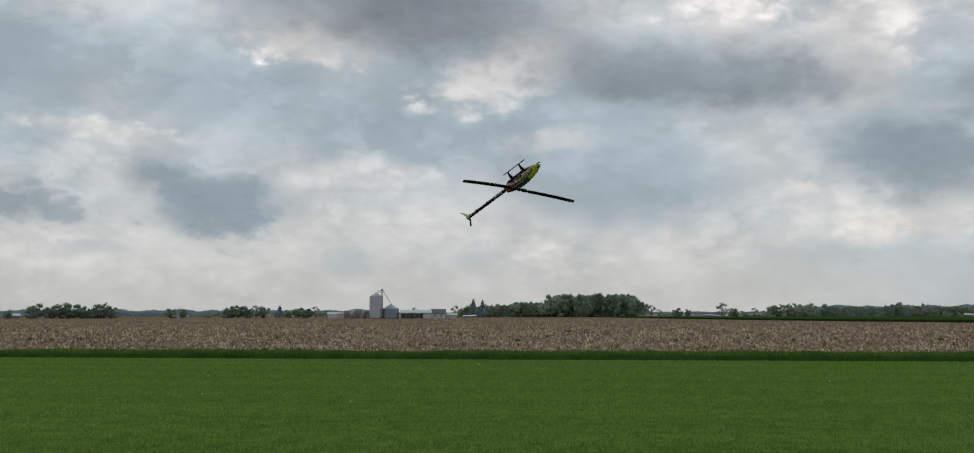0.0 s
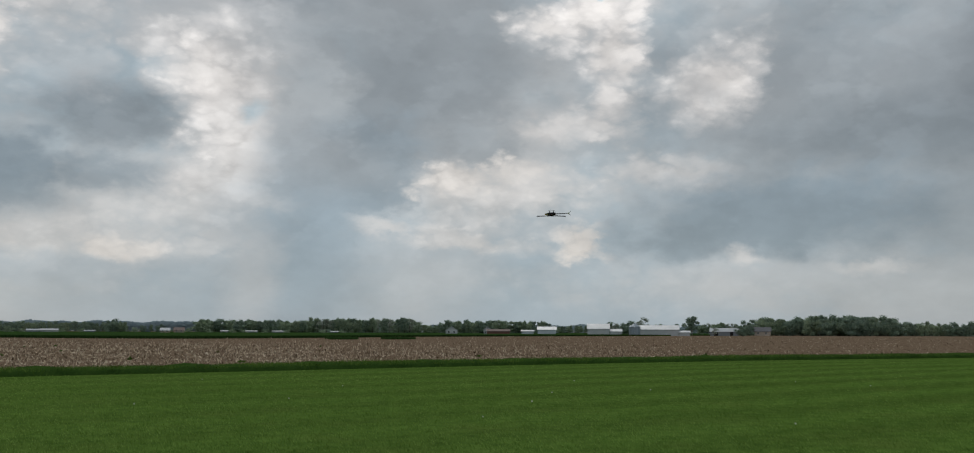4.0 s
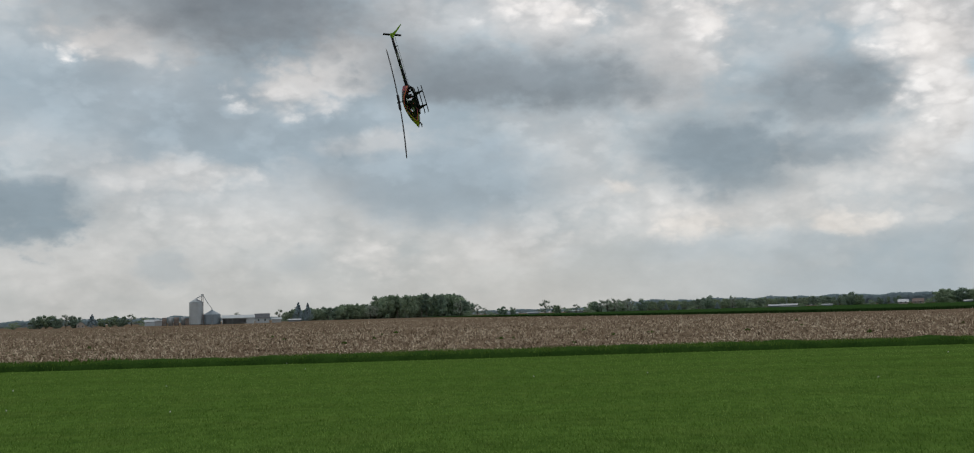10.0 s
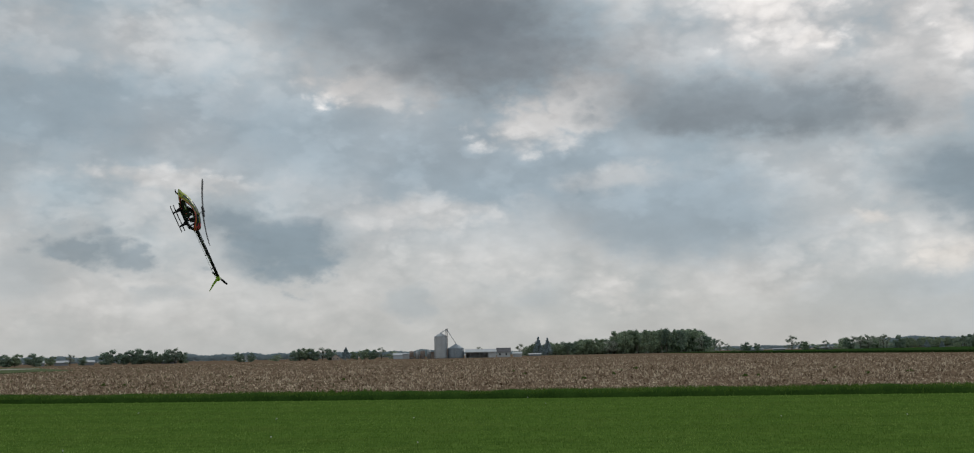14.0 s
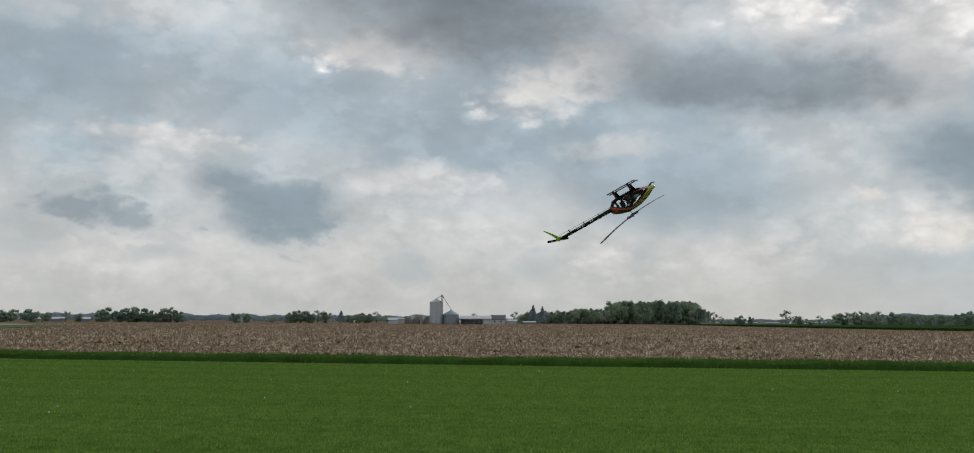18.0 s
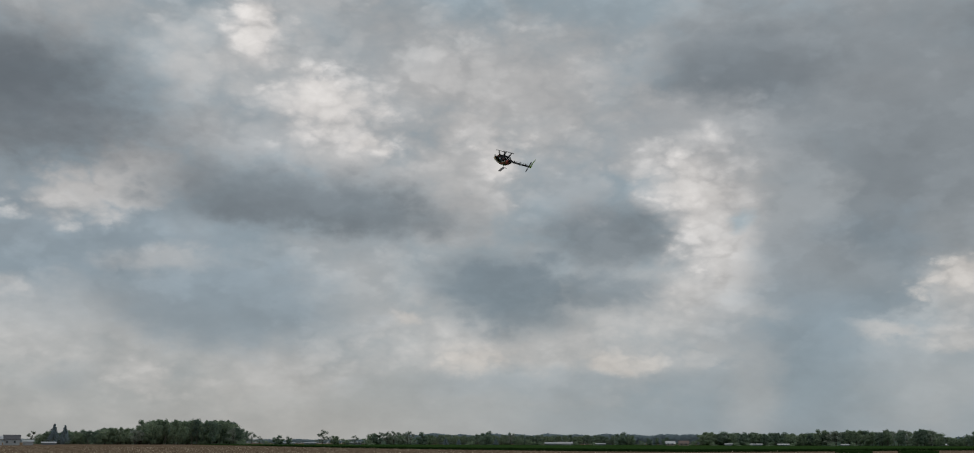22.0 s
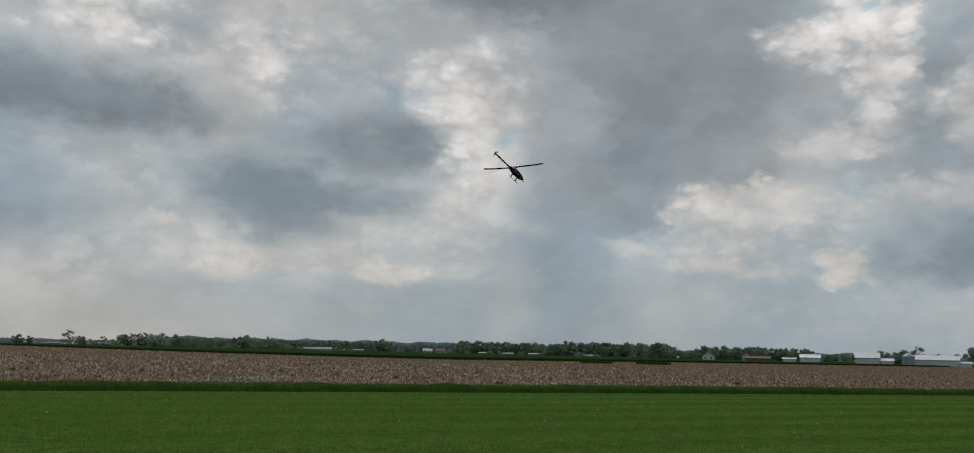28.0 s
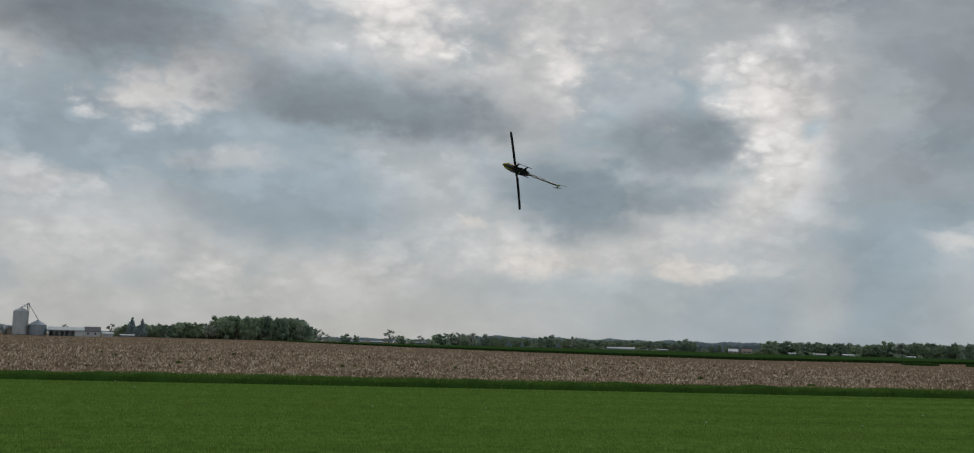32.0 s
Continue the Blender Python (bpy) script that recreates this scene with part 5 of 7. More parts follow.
def feed_bin(az):
    root = empty("feed_bin", facing(az, B - 6, BZ))
    r, n = 1.38, 24

    def ring(q, z):
        return [(q * math.cos(2 * math.pi * k / n), q * math.sin(2 * math.pi * k / n), z) for k in range(n)]
    bm = bmesh.new()
    prof = []
    for i in range(5):
        z0 = 3.05 + i * 0.7
        prof += [(r, z0 + 0.01), (r + 0.025, z0 + 0.35), (r, z0 + 0.69)]
    loft(bm, [ring(*q) for q in prof])
    part("shell", bm, galv, root, "", True)
    bm = bmesh.new()
    loft(bm, [ring(r + 0.08, 6.5), (ring(0.75, 7.0)), ring(0.3, 7.25)])
    part("roof", bm, galv, root)
    bm = bmesh.new()
    tube(bm, [(0, 0, 7.2), (0, 0, 7.45), (0, 0, 7.5)], [0.33, 0.33, 0.2], 12)
    part("lid", bm, galv_dark, root)
    bm = bmesh.new()
    loft(bm, [ring(0.22, 0.95), ring(r - 0.01, 3.05)])
    part("hopper", bm, galv_dark, root, "weathered grey hopper", True)
    bm = bmesh.new()
    box(bm, -0.25, 0.25, -0.25, 0.25, 0.55, 0.95)
    part("boot", bm, galv_dark, root)
    for k in range(6):
        a = 2 * math.pi * (k + 0.25) / 6
        bm = bmesh.new()
        x, y = (r + 0.05) * math.cos(a), (r + 0.05) * math.sin(a)
        tube(bm, [(x, y, 0), (x, y, 3.9)], 0.07, 6)
        part("leg", bm, galv, root)
    bm = bmesh.new()
    for k in range(6):
        a, b2 = 2 * math.pi * (k + 0.25) / 6, 2 * math.pi * (k + 1.25) / 6
        tube(bm, [((r + 0.05) * math.cos(a), (r + 0.05) * math.sin(a), 1.2), ((r + 0.05) * math.cos(b2), (r + 0.05) * math.sin(b2), 1.2)], 0.03, 4)
    part("brace", bm, galv, root)
    root.scale = (1, 1, 1.06)
    tagged(root, "galvanised hopper-bottomed feed bin on legs beside the barn", "feed bin", "feed bins")


for az in (-34.06, -33.27, -30.53, -29.77):
    feed_bin(az)
building("garden_shed", facing(-37.55, B - 6, BZ), 4.9, 6.5, 2.55, 3.35, ribbed("white_paint", (0.76, 0.76, 0.75), 0.5), shingle, "small white gabled shed with a wide door", "shed")


def shed_door():
    ob = [o for o in scene.objects if o.name == "garden_shed"][0]
    bm = bmesh.new()
    box(bm, -1.35, 1.35, -0.1, -0.01, 0.02, 2.2)
    d = part("roll_up_door", bm, roof_grey, ob, "white sectional door")
    door_white = mat("white_door_paint", (0.74, 0.74, 0.73), 0.5, vary=0.05)
    for i in range(4):
        bm = bmesh.new()
        box(bm, -1.26, 1.26, -0.125, -0.102, 0.05 + i * 0.53, 0.51 + i * 0.53)
        part("door_panel", bm, door_white, d)


shed_door()


def tanker():
    root = empty("tanker_trailer", facing(-38.75, B - 3, BZ, 25))
    bm = bmesh.new()
    n = 20
    prof = [(-3.0, 0.75), (-2.9, 1.05), (-2.5, 1.15), (2.5, 1.15), (2.9, 1.05), (3.0, 0.75)]
    loft(bm, [[(x, q * 1.05 * math.cos(2 * math.pi * k / n), 1.95 + q * 0.85 * math.sin(2 * math.pi * k / n)) for k in range(n)] for x, q in prof])
    part("tank", bm, mat("stained_cream_paint", (0.26, 0.20, 0.15), 0.45, color2=(0.66, 0.63, 0.57), scale=0.7, fine=4), root, "", True)
    for x in (-1.8, 0, 1.8):
        bm = bmesh.new()
        loft(bm, [[(x + dx, 1.24 * math.cos(2 * math.pi * k / n), 1.95 + 1.01 * math.sin(2 * math.pi * k / n)) for k in range(n)] for dx in (-0.06, 0.06)])
        part("band", bm, steel_dark, root)
    bm = bmesh.new()
    box(bm, -3.4, 3.2, -0.5, 0.5, 0.75, 0.98)
    part("chassis", bm, steel_dark, root)
    bm = bmesh.new()
    tube(bm, [(0, 0, 2.8), (0, 0, 3.1)], 0.3, 12)
    part("manhole", bm, steel_dark, root)
    for x in (1.2, 2.4):
        for y in (-0.95, 0.95):
            bm = bmesh.new()
            tube(bm, [(x, y - 0.16, 0.5), (x, y - 0.13, 0.5), (x, y + 0.13, 0.5), (x, y + 0.16, 0.5)], [0.42, 0.5, 0.5, 0.42], 18)
            wh = part("wheel", bm, mat("rubber", (0.03, 0.03, 0.03), 0.85, vary=0.2), root)
            bm = bmesh.new()
            tube(bm, [(x, y - 0.19, 0.5), (x, y + 0.19, 0.5)], 0.24, 12)
            part("rim", bm, galv, wh)
    for x in (-2.8,):
        bm = bmesh.new()
        box(bm, x - 0.1, x + 0.1, -0.6, 0.6, 0.0, 0.76)
        part("support_leg", bm, steel_dark, root)
    root.scale = (0.8, 0.9, 1.0)
    tagged(root, "cream tanker trailer with brown stains parked by the white shed", "trailer")


tanker()


def gas_tank():
    root = empty("gas_tank", facing(-29.0, B - 2, BZ))
    bm = bmesh.new()
    n = 16
    loft(bm, [[(x, q * math.cos(2 * math.pi * k / n), 1.15 + q * math.sin(2 * math.pi * k / n)) for k in range(n)] for x, q in ((-1.8, 0.25), (-1.6, 0.6), (-1.3, 0.75), (1.3, 0.75), (1.6, 0.6), (1.8, 0.25))])
    part("tank", bm, grey_sheet, root, "", True)
    for x in (-1, 1):
        bm = bmesh.new()
        box(bm, x - 0.15, x + 0.15, -0.6, 0.6, 0, 0.6)
        part("cradle", bm, concrete, root)
    tagged(root, "grey horizontal gas tank on concrete cradles", "tank")


gas_tank()
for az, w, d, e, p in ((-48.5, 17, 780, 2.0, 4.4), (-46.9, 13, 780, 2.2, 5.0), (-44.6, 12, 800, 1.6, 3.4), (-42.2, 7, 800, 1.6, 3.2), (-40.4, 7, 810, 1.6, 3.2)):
    building("far_white_shed", facing(az, d), w * 0.9, 10, e * 0.85, p * 0.85, dimmed_white, roof_white, "white farm shed far over the western crop", "shed", True)

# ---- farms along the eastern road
W_ = [("far_white_shed", 24.85, 760, 8.0, 1.8, 3.4, dimmed_white, roof_dimmed, "white metal shed before a far wood", True),
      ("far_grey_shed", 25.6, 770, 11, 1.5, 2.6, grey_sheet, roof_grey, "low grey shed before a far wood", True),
      ("far_white_shed", 27.5, 720, 6.5, 1.5, 2.3, dimmed_white, roof_dimmed, "small white shed before a far wood", True),
      ("far_white_shed", 14.3, 720, 10, 2.0, 3.2, dimmed_white, roof_dimmed, "white shed half hidden by the crop", True),
      ("far_white_shed", 12.0, 730, 8, 1.6, 2.6, dimmed_white, roof_dimmed, "white shed half hidden by the crop", True),
      ("far_white_shed", 10.8, 730, 10, 1.6, 2.4, dimmed_white, roof_dimmed, "pale shed half hidden by the crop", True),
      ("farmhouse", 31.2, 680, 5.5, 1.6, 3.2, tan_siding, roof_dimmed, "tan house with a pale roof", True),
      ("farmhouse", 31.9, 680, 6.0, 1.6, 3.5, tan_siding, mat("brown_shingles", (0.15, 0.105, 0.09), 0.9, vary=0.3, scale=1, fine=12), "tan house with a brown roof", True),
      ("far_white_shed", 34.2, 760, 5, 1.6, 2.5, dimmed_white, roof_dimmed, "low white shed under trees", True),
      ("far_white_shed", 35.6, 760, 8, 1.5, 2.4, dimmed_white, roof_dimmed, "low white shed under trees", True),
      ("far_white_shed", 37.0, 760, 8, 1.5, 2.4, dimmed_white, roof_dimmed, "low white shed under trees", True),
      ("far_white_shed", 40.0, 760, 5, 1.4, 2.2, dimmed_white, roof_dimmed, "low white shed under trees", True),
      ("white_farmhouse", 46.35, 600, 6.5, 2.4, 4.6, white_sheet, roof_white, "white farmhouse with steep pale roof", False),
      ("red_barn", 48.9, 600, 13, 1.9, 3.0, brick_red, mat("rusty_roof", (0.13, 0.08, 0.07), 0.8, vary=0.25, scale=0.5), "long low red barn with rusty roof", True),
      ("farmhouse", 48.3, 620, 4.5, 3.0, 4.8, grey_sheet, roof_white, "grey house behind the red barn", False),
      ("metal_shed", 51.55, 600, 10.5, 2.9, 4.6, blue_sheet, roof_white, "pale blue metal shed with curved pale roof", True),
      ("low_metal_shed", 50.5, 598, 7, 1.9, 2.6, blue_sheet, roof_white, "low lean-to of pale blue metal", True),
      ("white_barn", 54.35, 560, 11.5, 3.4, 6.0, white_sheet, roof_white, "large white barn with pale metal roof", True),
      ("white_lean_to", 55.3, 559, 6, 2.0, 3.2, white_sheet, roof_white, "white lean-to beside the barn", True),
      ("white_machine_hall", 57.55, 520, 20, 3.0, 5.0, white_sheet, roof_white, "long white machine hall with pale roof", True),
      ("white_lean_to", 58.95, 519, 5, 1.6, 2.4, white_sheet, roof_white, "low white annex of the machine hall", True),
      ("white_machine_hall", 61.05, 560, 14.5, 2.1, 3.9, dimmed_white, roof_dimmed, "white machine hall with dark doorways", True),
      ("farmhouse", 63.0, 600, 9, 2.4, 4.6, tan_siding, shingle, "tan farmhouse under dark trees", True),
      ("far_white_shed", 74.2, 600, 6, 1.8, 3.0, dimmed_white, roof_dimmed, "small white shed under trees", True),
      ("far_white_shed", 77.5, 600, 9, 2.0, 3.4, dimmed_white, roof_dimmed, "small white shed under trees", True)]
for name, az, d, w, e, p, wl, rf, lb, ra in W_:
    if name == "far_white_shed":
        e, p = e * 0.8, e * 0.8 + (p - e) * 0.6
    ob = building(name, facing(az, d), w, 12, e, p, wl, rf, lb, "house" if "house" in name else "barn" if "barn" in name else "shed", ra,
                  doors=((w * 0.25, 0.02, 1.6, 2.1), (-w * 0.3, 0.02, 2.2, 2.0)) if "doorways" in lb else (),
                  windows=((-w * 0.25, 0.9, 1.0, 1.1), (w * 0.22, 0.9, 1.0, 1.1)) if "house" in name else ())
grain_bin("grain_bin", facing(56.3, 514), 5.4, 4.4, 6.0, galv_dark, "weathered blue-grey grain bin beside the machine hall", 5)


# ---------------------------------------------------------------- weeds and flowers
weed_leaf = island_material("weed_leaves", [(0.06, 0.10, 0.025), (0.09, 0.145, 0.035), (0.13, 0.20, 0.05)], translucent=0.5)
wr = np.random.default_rng(21)


pale_leaf = island_material("pale_weed_leaves", [(0.10, 0.145, 0.03), (0.14, 0.19, 0.045), (0.20, 0.25, 0.07)], translucent=0.4)


def weed(x, y, z, h, w, label, leaf=weed_leaf):
    root = empty("weed", pose(x, y, z, 0, 0, wr.uniform(0, 360)))
    k = int(30 + 40 * w)
    a, rr = wr.uniform(0, 2 * np.pi, k), w * np.sqrt(wr.uniform(0, 1, k)) / 2
    px, py = np.cos(a) * rr, np.sin(a) * rr
    top = h * (1 - 0.6 * (2 * rr / w) ** 2) * wr.uniform(0.6, 1.1, k)
    b, lw = wr.uniform(0, 2 * np.pi, k), wr.uniform(0.03, 0.07, k)
    s = np.stack([np.cos(b) * lw, np.sin(b) * lw, np.zeros(k)], 1)
    p0 = np.stack([px, py, np.zeros(k)], 1)
    p1 = np.stack([px * 1.25, py * 1.25, top], 1)
    v = np.stack([p0 - s * 0.3, p0 * 0.4 + p1 * 0.6 - s, p1, p0 * 0.4 + p1 * 0.6 + s], 1).reshape(-1, 3)
    scatter_mesh("leaves", v, np.arange(4 * k).reshape(k, 4), leaf, "", "", kind="", parent=root)
    bm = bmesh.new()
    tube(bm, [(0, 0, -0.04), (0.01, 0, h * 0.7)], [0.012, 0.005], 5)
    part("stem", bm, pale_leaf, root)
    tagged(root, label, "weed", "weeds in the stubble")


for i in range(32):
    x = wr.uniform(-60, 75)
    y = edge_y(x) + 5 + 70 * wr.random() ** 1.6
    weed(x, y, -0.03, wr.uniform(0.10, 0.24), wr.uniform(0.15, 0.45), "green weed clump growing in the corn stubble")
# weeds and young crop before the barn
for i in range(34):
    x = wr.uniform(-118, -52)
    y = edge_y(x) + wr.uniform(9, 42)
    weed(x, y, -0.03, wr.uniform(0.18, 0.42), wr.uniform(0.4, 1.1), "yellow-green weed clump at the stubble's edge", pale_leaf)
# a higher tuft in the grass strip
for x, y in ((-9.6, 42.2), (-8.9, 42.0), (-7.8, 42.3), (-7.2, 41.8), (-8.3, 42.5)):
    weed(x, y, -0.03, 0.38, 1.1, "dark green grass tuft taller than the strip round it")

puff_mat = mat("seed_puff", (0.80, 0.80, 0.76), 0.9, vary=0.1)


def dandelion(x, y, h):
    root = empty("dandelion", pose(x, y, -0.01, 0, 0, wr.uniform(0, 360)))
    bm = bmesh.new()
    tube(bm, [(0, 0, 0), (0.006, 0, h * 0.5), (0, 0.004, h)], 0.003, 5)
    part("stem", bm, weed_leaf, root)
    bm = bmesh.new()
    bmesh.ops.create_icosphere(bm, subdivisions=2, radius=0.014)
    for v in bm.verts:
        v.co = v.co * wr.uniform(0.85, 1.12) + Vector((0, 0.004, h + 0.018))
    part("seed_head", bm, puff_mat, root, "white downy seed head")
    tagged(root, "dandelion gone to seed standing in the lawn", "flower", "dandelions")


for i in range(26):
    a = radians(wr.uniform(-52, 74))
    d = wr.uniform(17, 40)
    x, y = math.sin(a) * d, math.cos(a) * d
    if y < edge_y(x) + 1:
        dandelion(x, y, wr.uniform(0.05, 0.10) if y < edge_y(x) - 1 else 0.5)


# ---------------------------------------------------------------- model helicopter (x ahead, y to its left, z up)
def paint(name, color, rough=0.3):
    m = material(name, color, rough, vary=0.06, scale=6, fine=60)
    m.node_tree.nodes["Principled BSDF"].inputs["Coat Weight"].default_value = 0.4
    return m


p_yellow = paint("fluorescent_yellow_paint", (0.36, 0.41, 0.02))
p_pink = paint("coral_red_paint", (0.50, 0.055, 0.085))
p_orange = paint("orange_paint", (0.52, 0.19, 0.025))
p_navy = paint("slate_blue_paint", (0.04, 0.055, 0.10))
p_black = paint("gloss_black_paint", (0.012, 0.012, 0.014))
carbon = mat("carbon_fibre", (0.008, 0.008, 0.010), 0.42, vary=0.3, scale=30, fine=200, spec=0.2)
alloy = mat("black_anodised_alloy", (0.02, 0.02, 0.024), 0.4, 0.3, vary=0.2, scale=20, spec=0.3)
alloy_bright = mat("bare_alloy", (0.55, 0.56, 0.58), 0.3, 0.9, vary=0.1, scale=20)
p_green = paint("lime_green_paint", (0.27, 0.44, 0.035))
p_white = paint("white_lettering", (0.60, 0.60, 0.60), 0.5)


def canopy_ring(x):
    """Half width, top and bottom of the body at x."""
    u = (x + 0.20) / 0.61
    top = 0.030 + 0.105 * math.sin(min(1, u * 1.05 + 0.06) * math.pi) ** 0.75 * (1 - 0.25 * u)
    wid = 0.022 + 0.066 * math.sin(min(1.0, u * 0.93 + 0.08) * math.pi) ** 0.7
    bot = -0.012 - 0.062 * math.sin(min(1, u * 0.92 + 0.1) * math.pi) ** 0.6
    if u > 0.8:
        k = (1 - u) / 0.2
        k = math.sqrt(max(0.0, 1 - (1 - k) ** 2))
        c = -0.005
        top, bot, wid = c + (top - c) * k, c + (bot - c) * k, wid * k + 0.004
    return wid, top, bot


def build_helicopter():
    root = empty("model_helicopter")
    tagged(root, "radio-controlled model helicopter with black boom and bright painted canopy", "helicopter")
    # canopy shell: over the top and round the nose, cut away along the sides
    bm = bmesh.new()
    xs = [-0.20 + 0.61 * i / 22 for i in range(23)]
    n = 22
    rows_ = []
    for x in xs:
        wid, top, bot = canopy_ring(x)
        cut = 0.0
        if -0.18 < x < 0.31:
            cut = math.sin((x + 0.18) / 0.49 * math.pi) ** 0.55
        # angle from straight down to the lower edge of the shell
        a0 = math.radians(4 if x > 0.32 else 40 + 88 * cut)
        ring = []
        for k in range(n + 1):
            a = a0 + (2 * math.pi - 2 * a0) * k / n
            sx, cz = math.sin(a), -math.cos(a)
            z = cz * (top if cz > 0 else -bot)
            ring.append((x, wid * abs(sx) ** 0.85 * (1 if sx > 0 else -1), z))
        rows_.append([bm.verts.new(p) for p in ring])
    for i in range(len(rows_) - 1):
        x = (xs[i] + xs[i + 1]) / 2
        for k in range(n):
            f = bm.faces.new((rows_[i][k], rows_[i][k + 1], rows_[i + 1][k + 1], rows_[i + 1][k]))
            e = min(k, n - 1 - k)          # 0 at the lower edge, n/2 - 1 at the spine
            s = e + 9.0 * (x - 0.05)
            if e == 0:
                mi = 4
            elif e == 1:
                mi = 1 if x < 0.20 else 2
            elif e == 2:
                mi = 2 if x < 0.05 else 0
            elif x > 0.30:
                mi = 0 if (e + i) % 6 else 4
            elif x < -0.11 - 0.012 * (e % 4):
                mi = 1 if (e * 2 + i) % 5 else 4
            elif 4.2 < s < 5.4:
                mi = 4
            elif 5.4 < s < 6.4:
                mi = 0
            elif e > 7 and x > 0.2:
                mi = 0
            else:
                mi = 3 if (e + i * 3) % 4 else 4
            f.material_index = mi
    ob = part("canopy", bm, [p_yellow, p_pink, p_orange, p_navy, p_black], root, "glossy yellow, coral, orange and slate canopy", True)
    sol = ob.modifiers.new("shell", "SOLIDIFY")
    sol.thickness = 0.003
    # chin: the shell's lower rim, from the nose back under the battery
    bm = bmesh.new()
    chin = []
    for i in range(9):
        x = 0.13 + 0.195 * i / 8
        wid, top, bot = canopy_ring(x)
        half = math.radians(30 + 42 * (i / 8) ** 1.5)
        chin.append([bm.verts.new((x, wid * math.sin(a) * 1.01, bot * math.cos(a) * 1.01)) for a in [half * (k / 5 - 1) for k in range(11)]])
    for i in range(8):
        for k in range(10):
            f = bm.faces.new((chin[i][k], chin[i][k + 1], chin[i + 1][k + 1], chin[i + 1][k]))
            e = min(k, 9 - k)
            f.material_index = 1 if e == 0 else 0 if e == 1 else 3 if e == 2 else 4
    ob = part("chin", bm, [p_yellow, p_pink, p_orange, p_navy, p_black], root, "coral and yellow lower rim of the canopy", True)
    sol = ob.modifiers.new("shell", "SOLIDIFY")
    sol.thickness = 0.003
    # side plates and mechanics in the opening
    rails = (((-0.205, 0.005), (-0.13, -0.07), (-0.02, -0.082), (0.12, -0.082), (0.22, -0.06)),
             ((-0.20, 0.03), (-0.08, 0.066), (0.0, 0.07), (0.10, 0.03), (0.22, -0.055)),
             ((-0.12, -0.07), (-0.09, 0.062)), ((-0.03, -0.08), (-0.05, 0.066)), ((-0.03, -0.08), (0.06, 0.05)), ((0.10, -0.08), (0.07, 0.045)), ((0.10, -0.08), (0.17, -0.02)))
    for y in (-0.034, 0.034):
        bm = bmesh.new()
        for rail in rails:
            w = 0.014 if len(rail) > 2 else 0.009
            for (x0, z0), (x1, z1) in zip(rail, rail[1:]):
                d = Vector((x1 - x0, 0, z1 - z0)).normalized()
                side = Vector((-d.z, 0, d.x)) * w
                a, b = Vector((x0, y, z0)) - d * w * 0.6, Vector((x1, y, z1)) + d * w * 0.6
                q = [a - side, b - side, b + side, a + side]
                loft(bm, [[p + Vector((0, -0.002, 0)) for p in q], [p + Vector((0, 0.002, 0)) for p in q]])
        bmesh.ops.recalc_face_normals(bm, faces=bm.faces)
        part("side_frame", bm, carbon, root)
    bm = bmesh.new()
    box(bm, -0.15, 0.20, -0.031, 0.031, -0.082, -0.062)
    part("battery_tray", bm, carbon, root)
    bm = bmesh.new()
    box(bm, 0.01, 0.25, -0.026, 0.026, -0.058, 0.012)
    part("battery", bm, p_black, root)
    bm = bmesh.new()
    tube(bm, [(-0.045, 0, -0.03), (-0.045, 0, 0.03)], 0.030, 16)
    part("motor", bm, alloy, root)
    bm = bmesh.new()
    tube(bm, [(0, 0, 0.035), (0, 0, 0.047)], 0.056, 24)
    part("main_gear", bm, mat("white_nylon", (0.6, 0.6, 0.58), 0.5), root)
    for x, y in ((0.03, 0.043), (0.03, -0.043), (-0.06, 0.043)):
        bm = bmesh.new()
        box(bm, x - 0.02, x + 0.02, y - 0.008, y + 0.008, 0.0, 0.04)
        part("servo", bm, alloy, root)
    for x, y, z in ((0.06, 0.037, -0.03), (-0.02, 0.037, -0.02), (0.06, -0.037, -0.03), (-0.02, -0.037, -0.02)):
        bm = bmesh.new()
        tube(bm, [(x, y - 0.004, z), (x, y + 0.004, z)], 0.009, 10)
        part("pulley", bm, p_pink, root, "red anodised pulley")
    for y in (-0.036, 0.036):
        bm = bmesh.new()
        box(bm, 0.11, 0.17, y - 0.002, y + 0.002, -0.02, 0.0)
        part("speed_controller", bm, alloy_bright, root, "pale aluminium speed controller")
    # skids
    for x in (0.145, -0.055):
        for s in (-1, 1):
            bm = bmesh.new()
            pts = [(x, s * 0.03, -0.078), (x - 0.004, s * 0.06, -0.10), (x - 0.012, s * 0.088, -0.145), (x - 0.014, s * 0.098, -0.172)]
            rr = []
            for (px, py, pz), w in zip(pts, (0.030, 0.022, 0.013, 0.012)):
                rr.append([(px - w, py - 0.006, pz), (px + w, py - 0.006, pz), (px + w, py + 0.006, pz), (px - w, py + 0.006, pz)])
            loft(bm, rr)
            bmesh.ops.recalc_face_normals(bm, faces=bm.faces)
            part("skid_strut", bm, carbon, root)
    for s in (-1, 1):
        bm = bmesh.new()
        tube(bm, [(-0.15, s * 0.098, -0.170), (0.20, s * 0.098, -0.176), (0.235, s * 0.098, -0.170)], 0.0065, 10)
        part("skid_pipe", bm, carbon, root)
    bm = bmesh.new()
    tube(bm, [(0.335, 0, -0.03), (0.375, 0, -0.055), (0.415, 0, -0.045)], [0.012, 0.010, 0.006], 10)
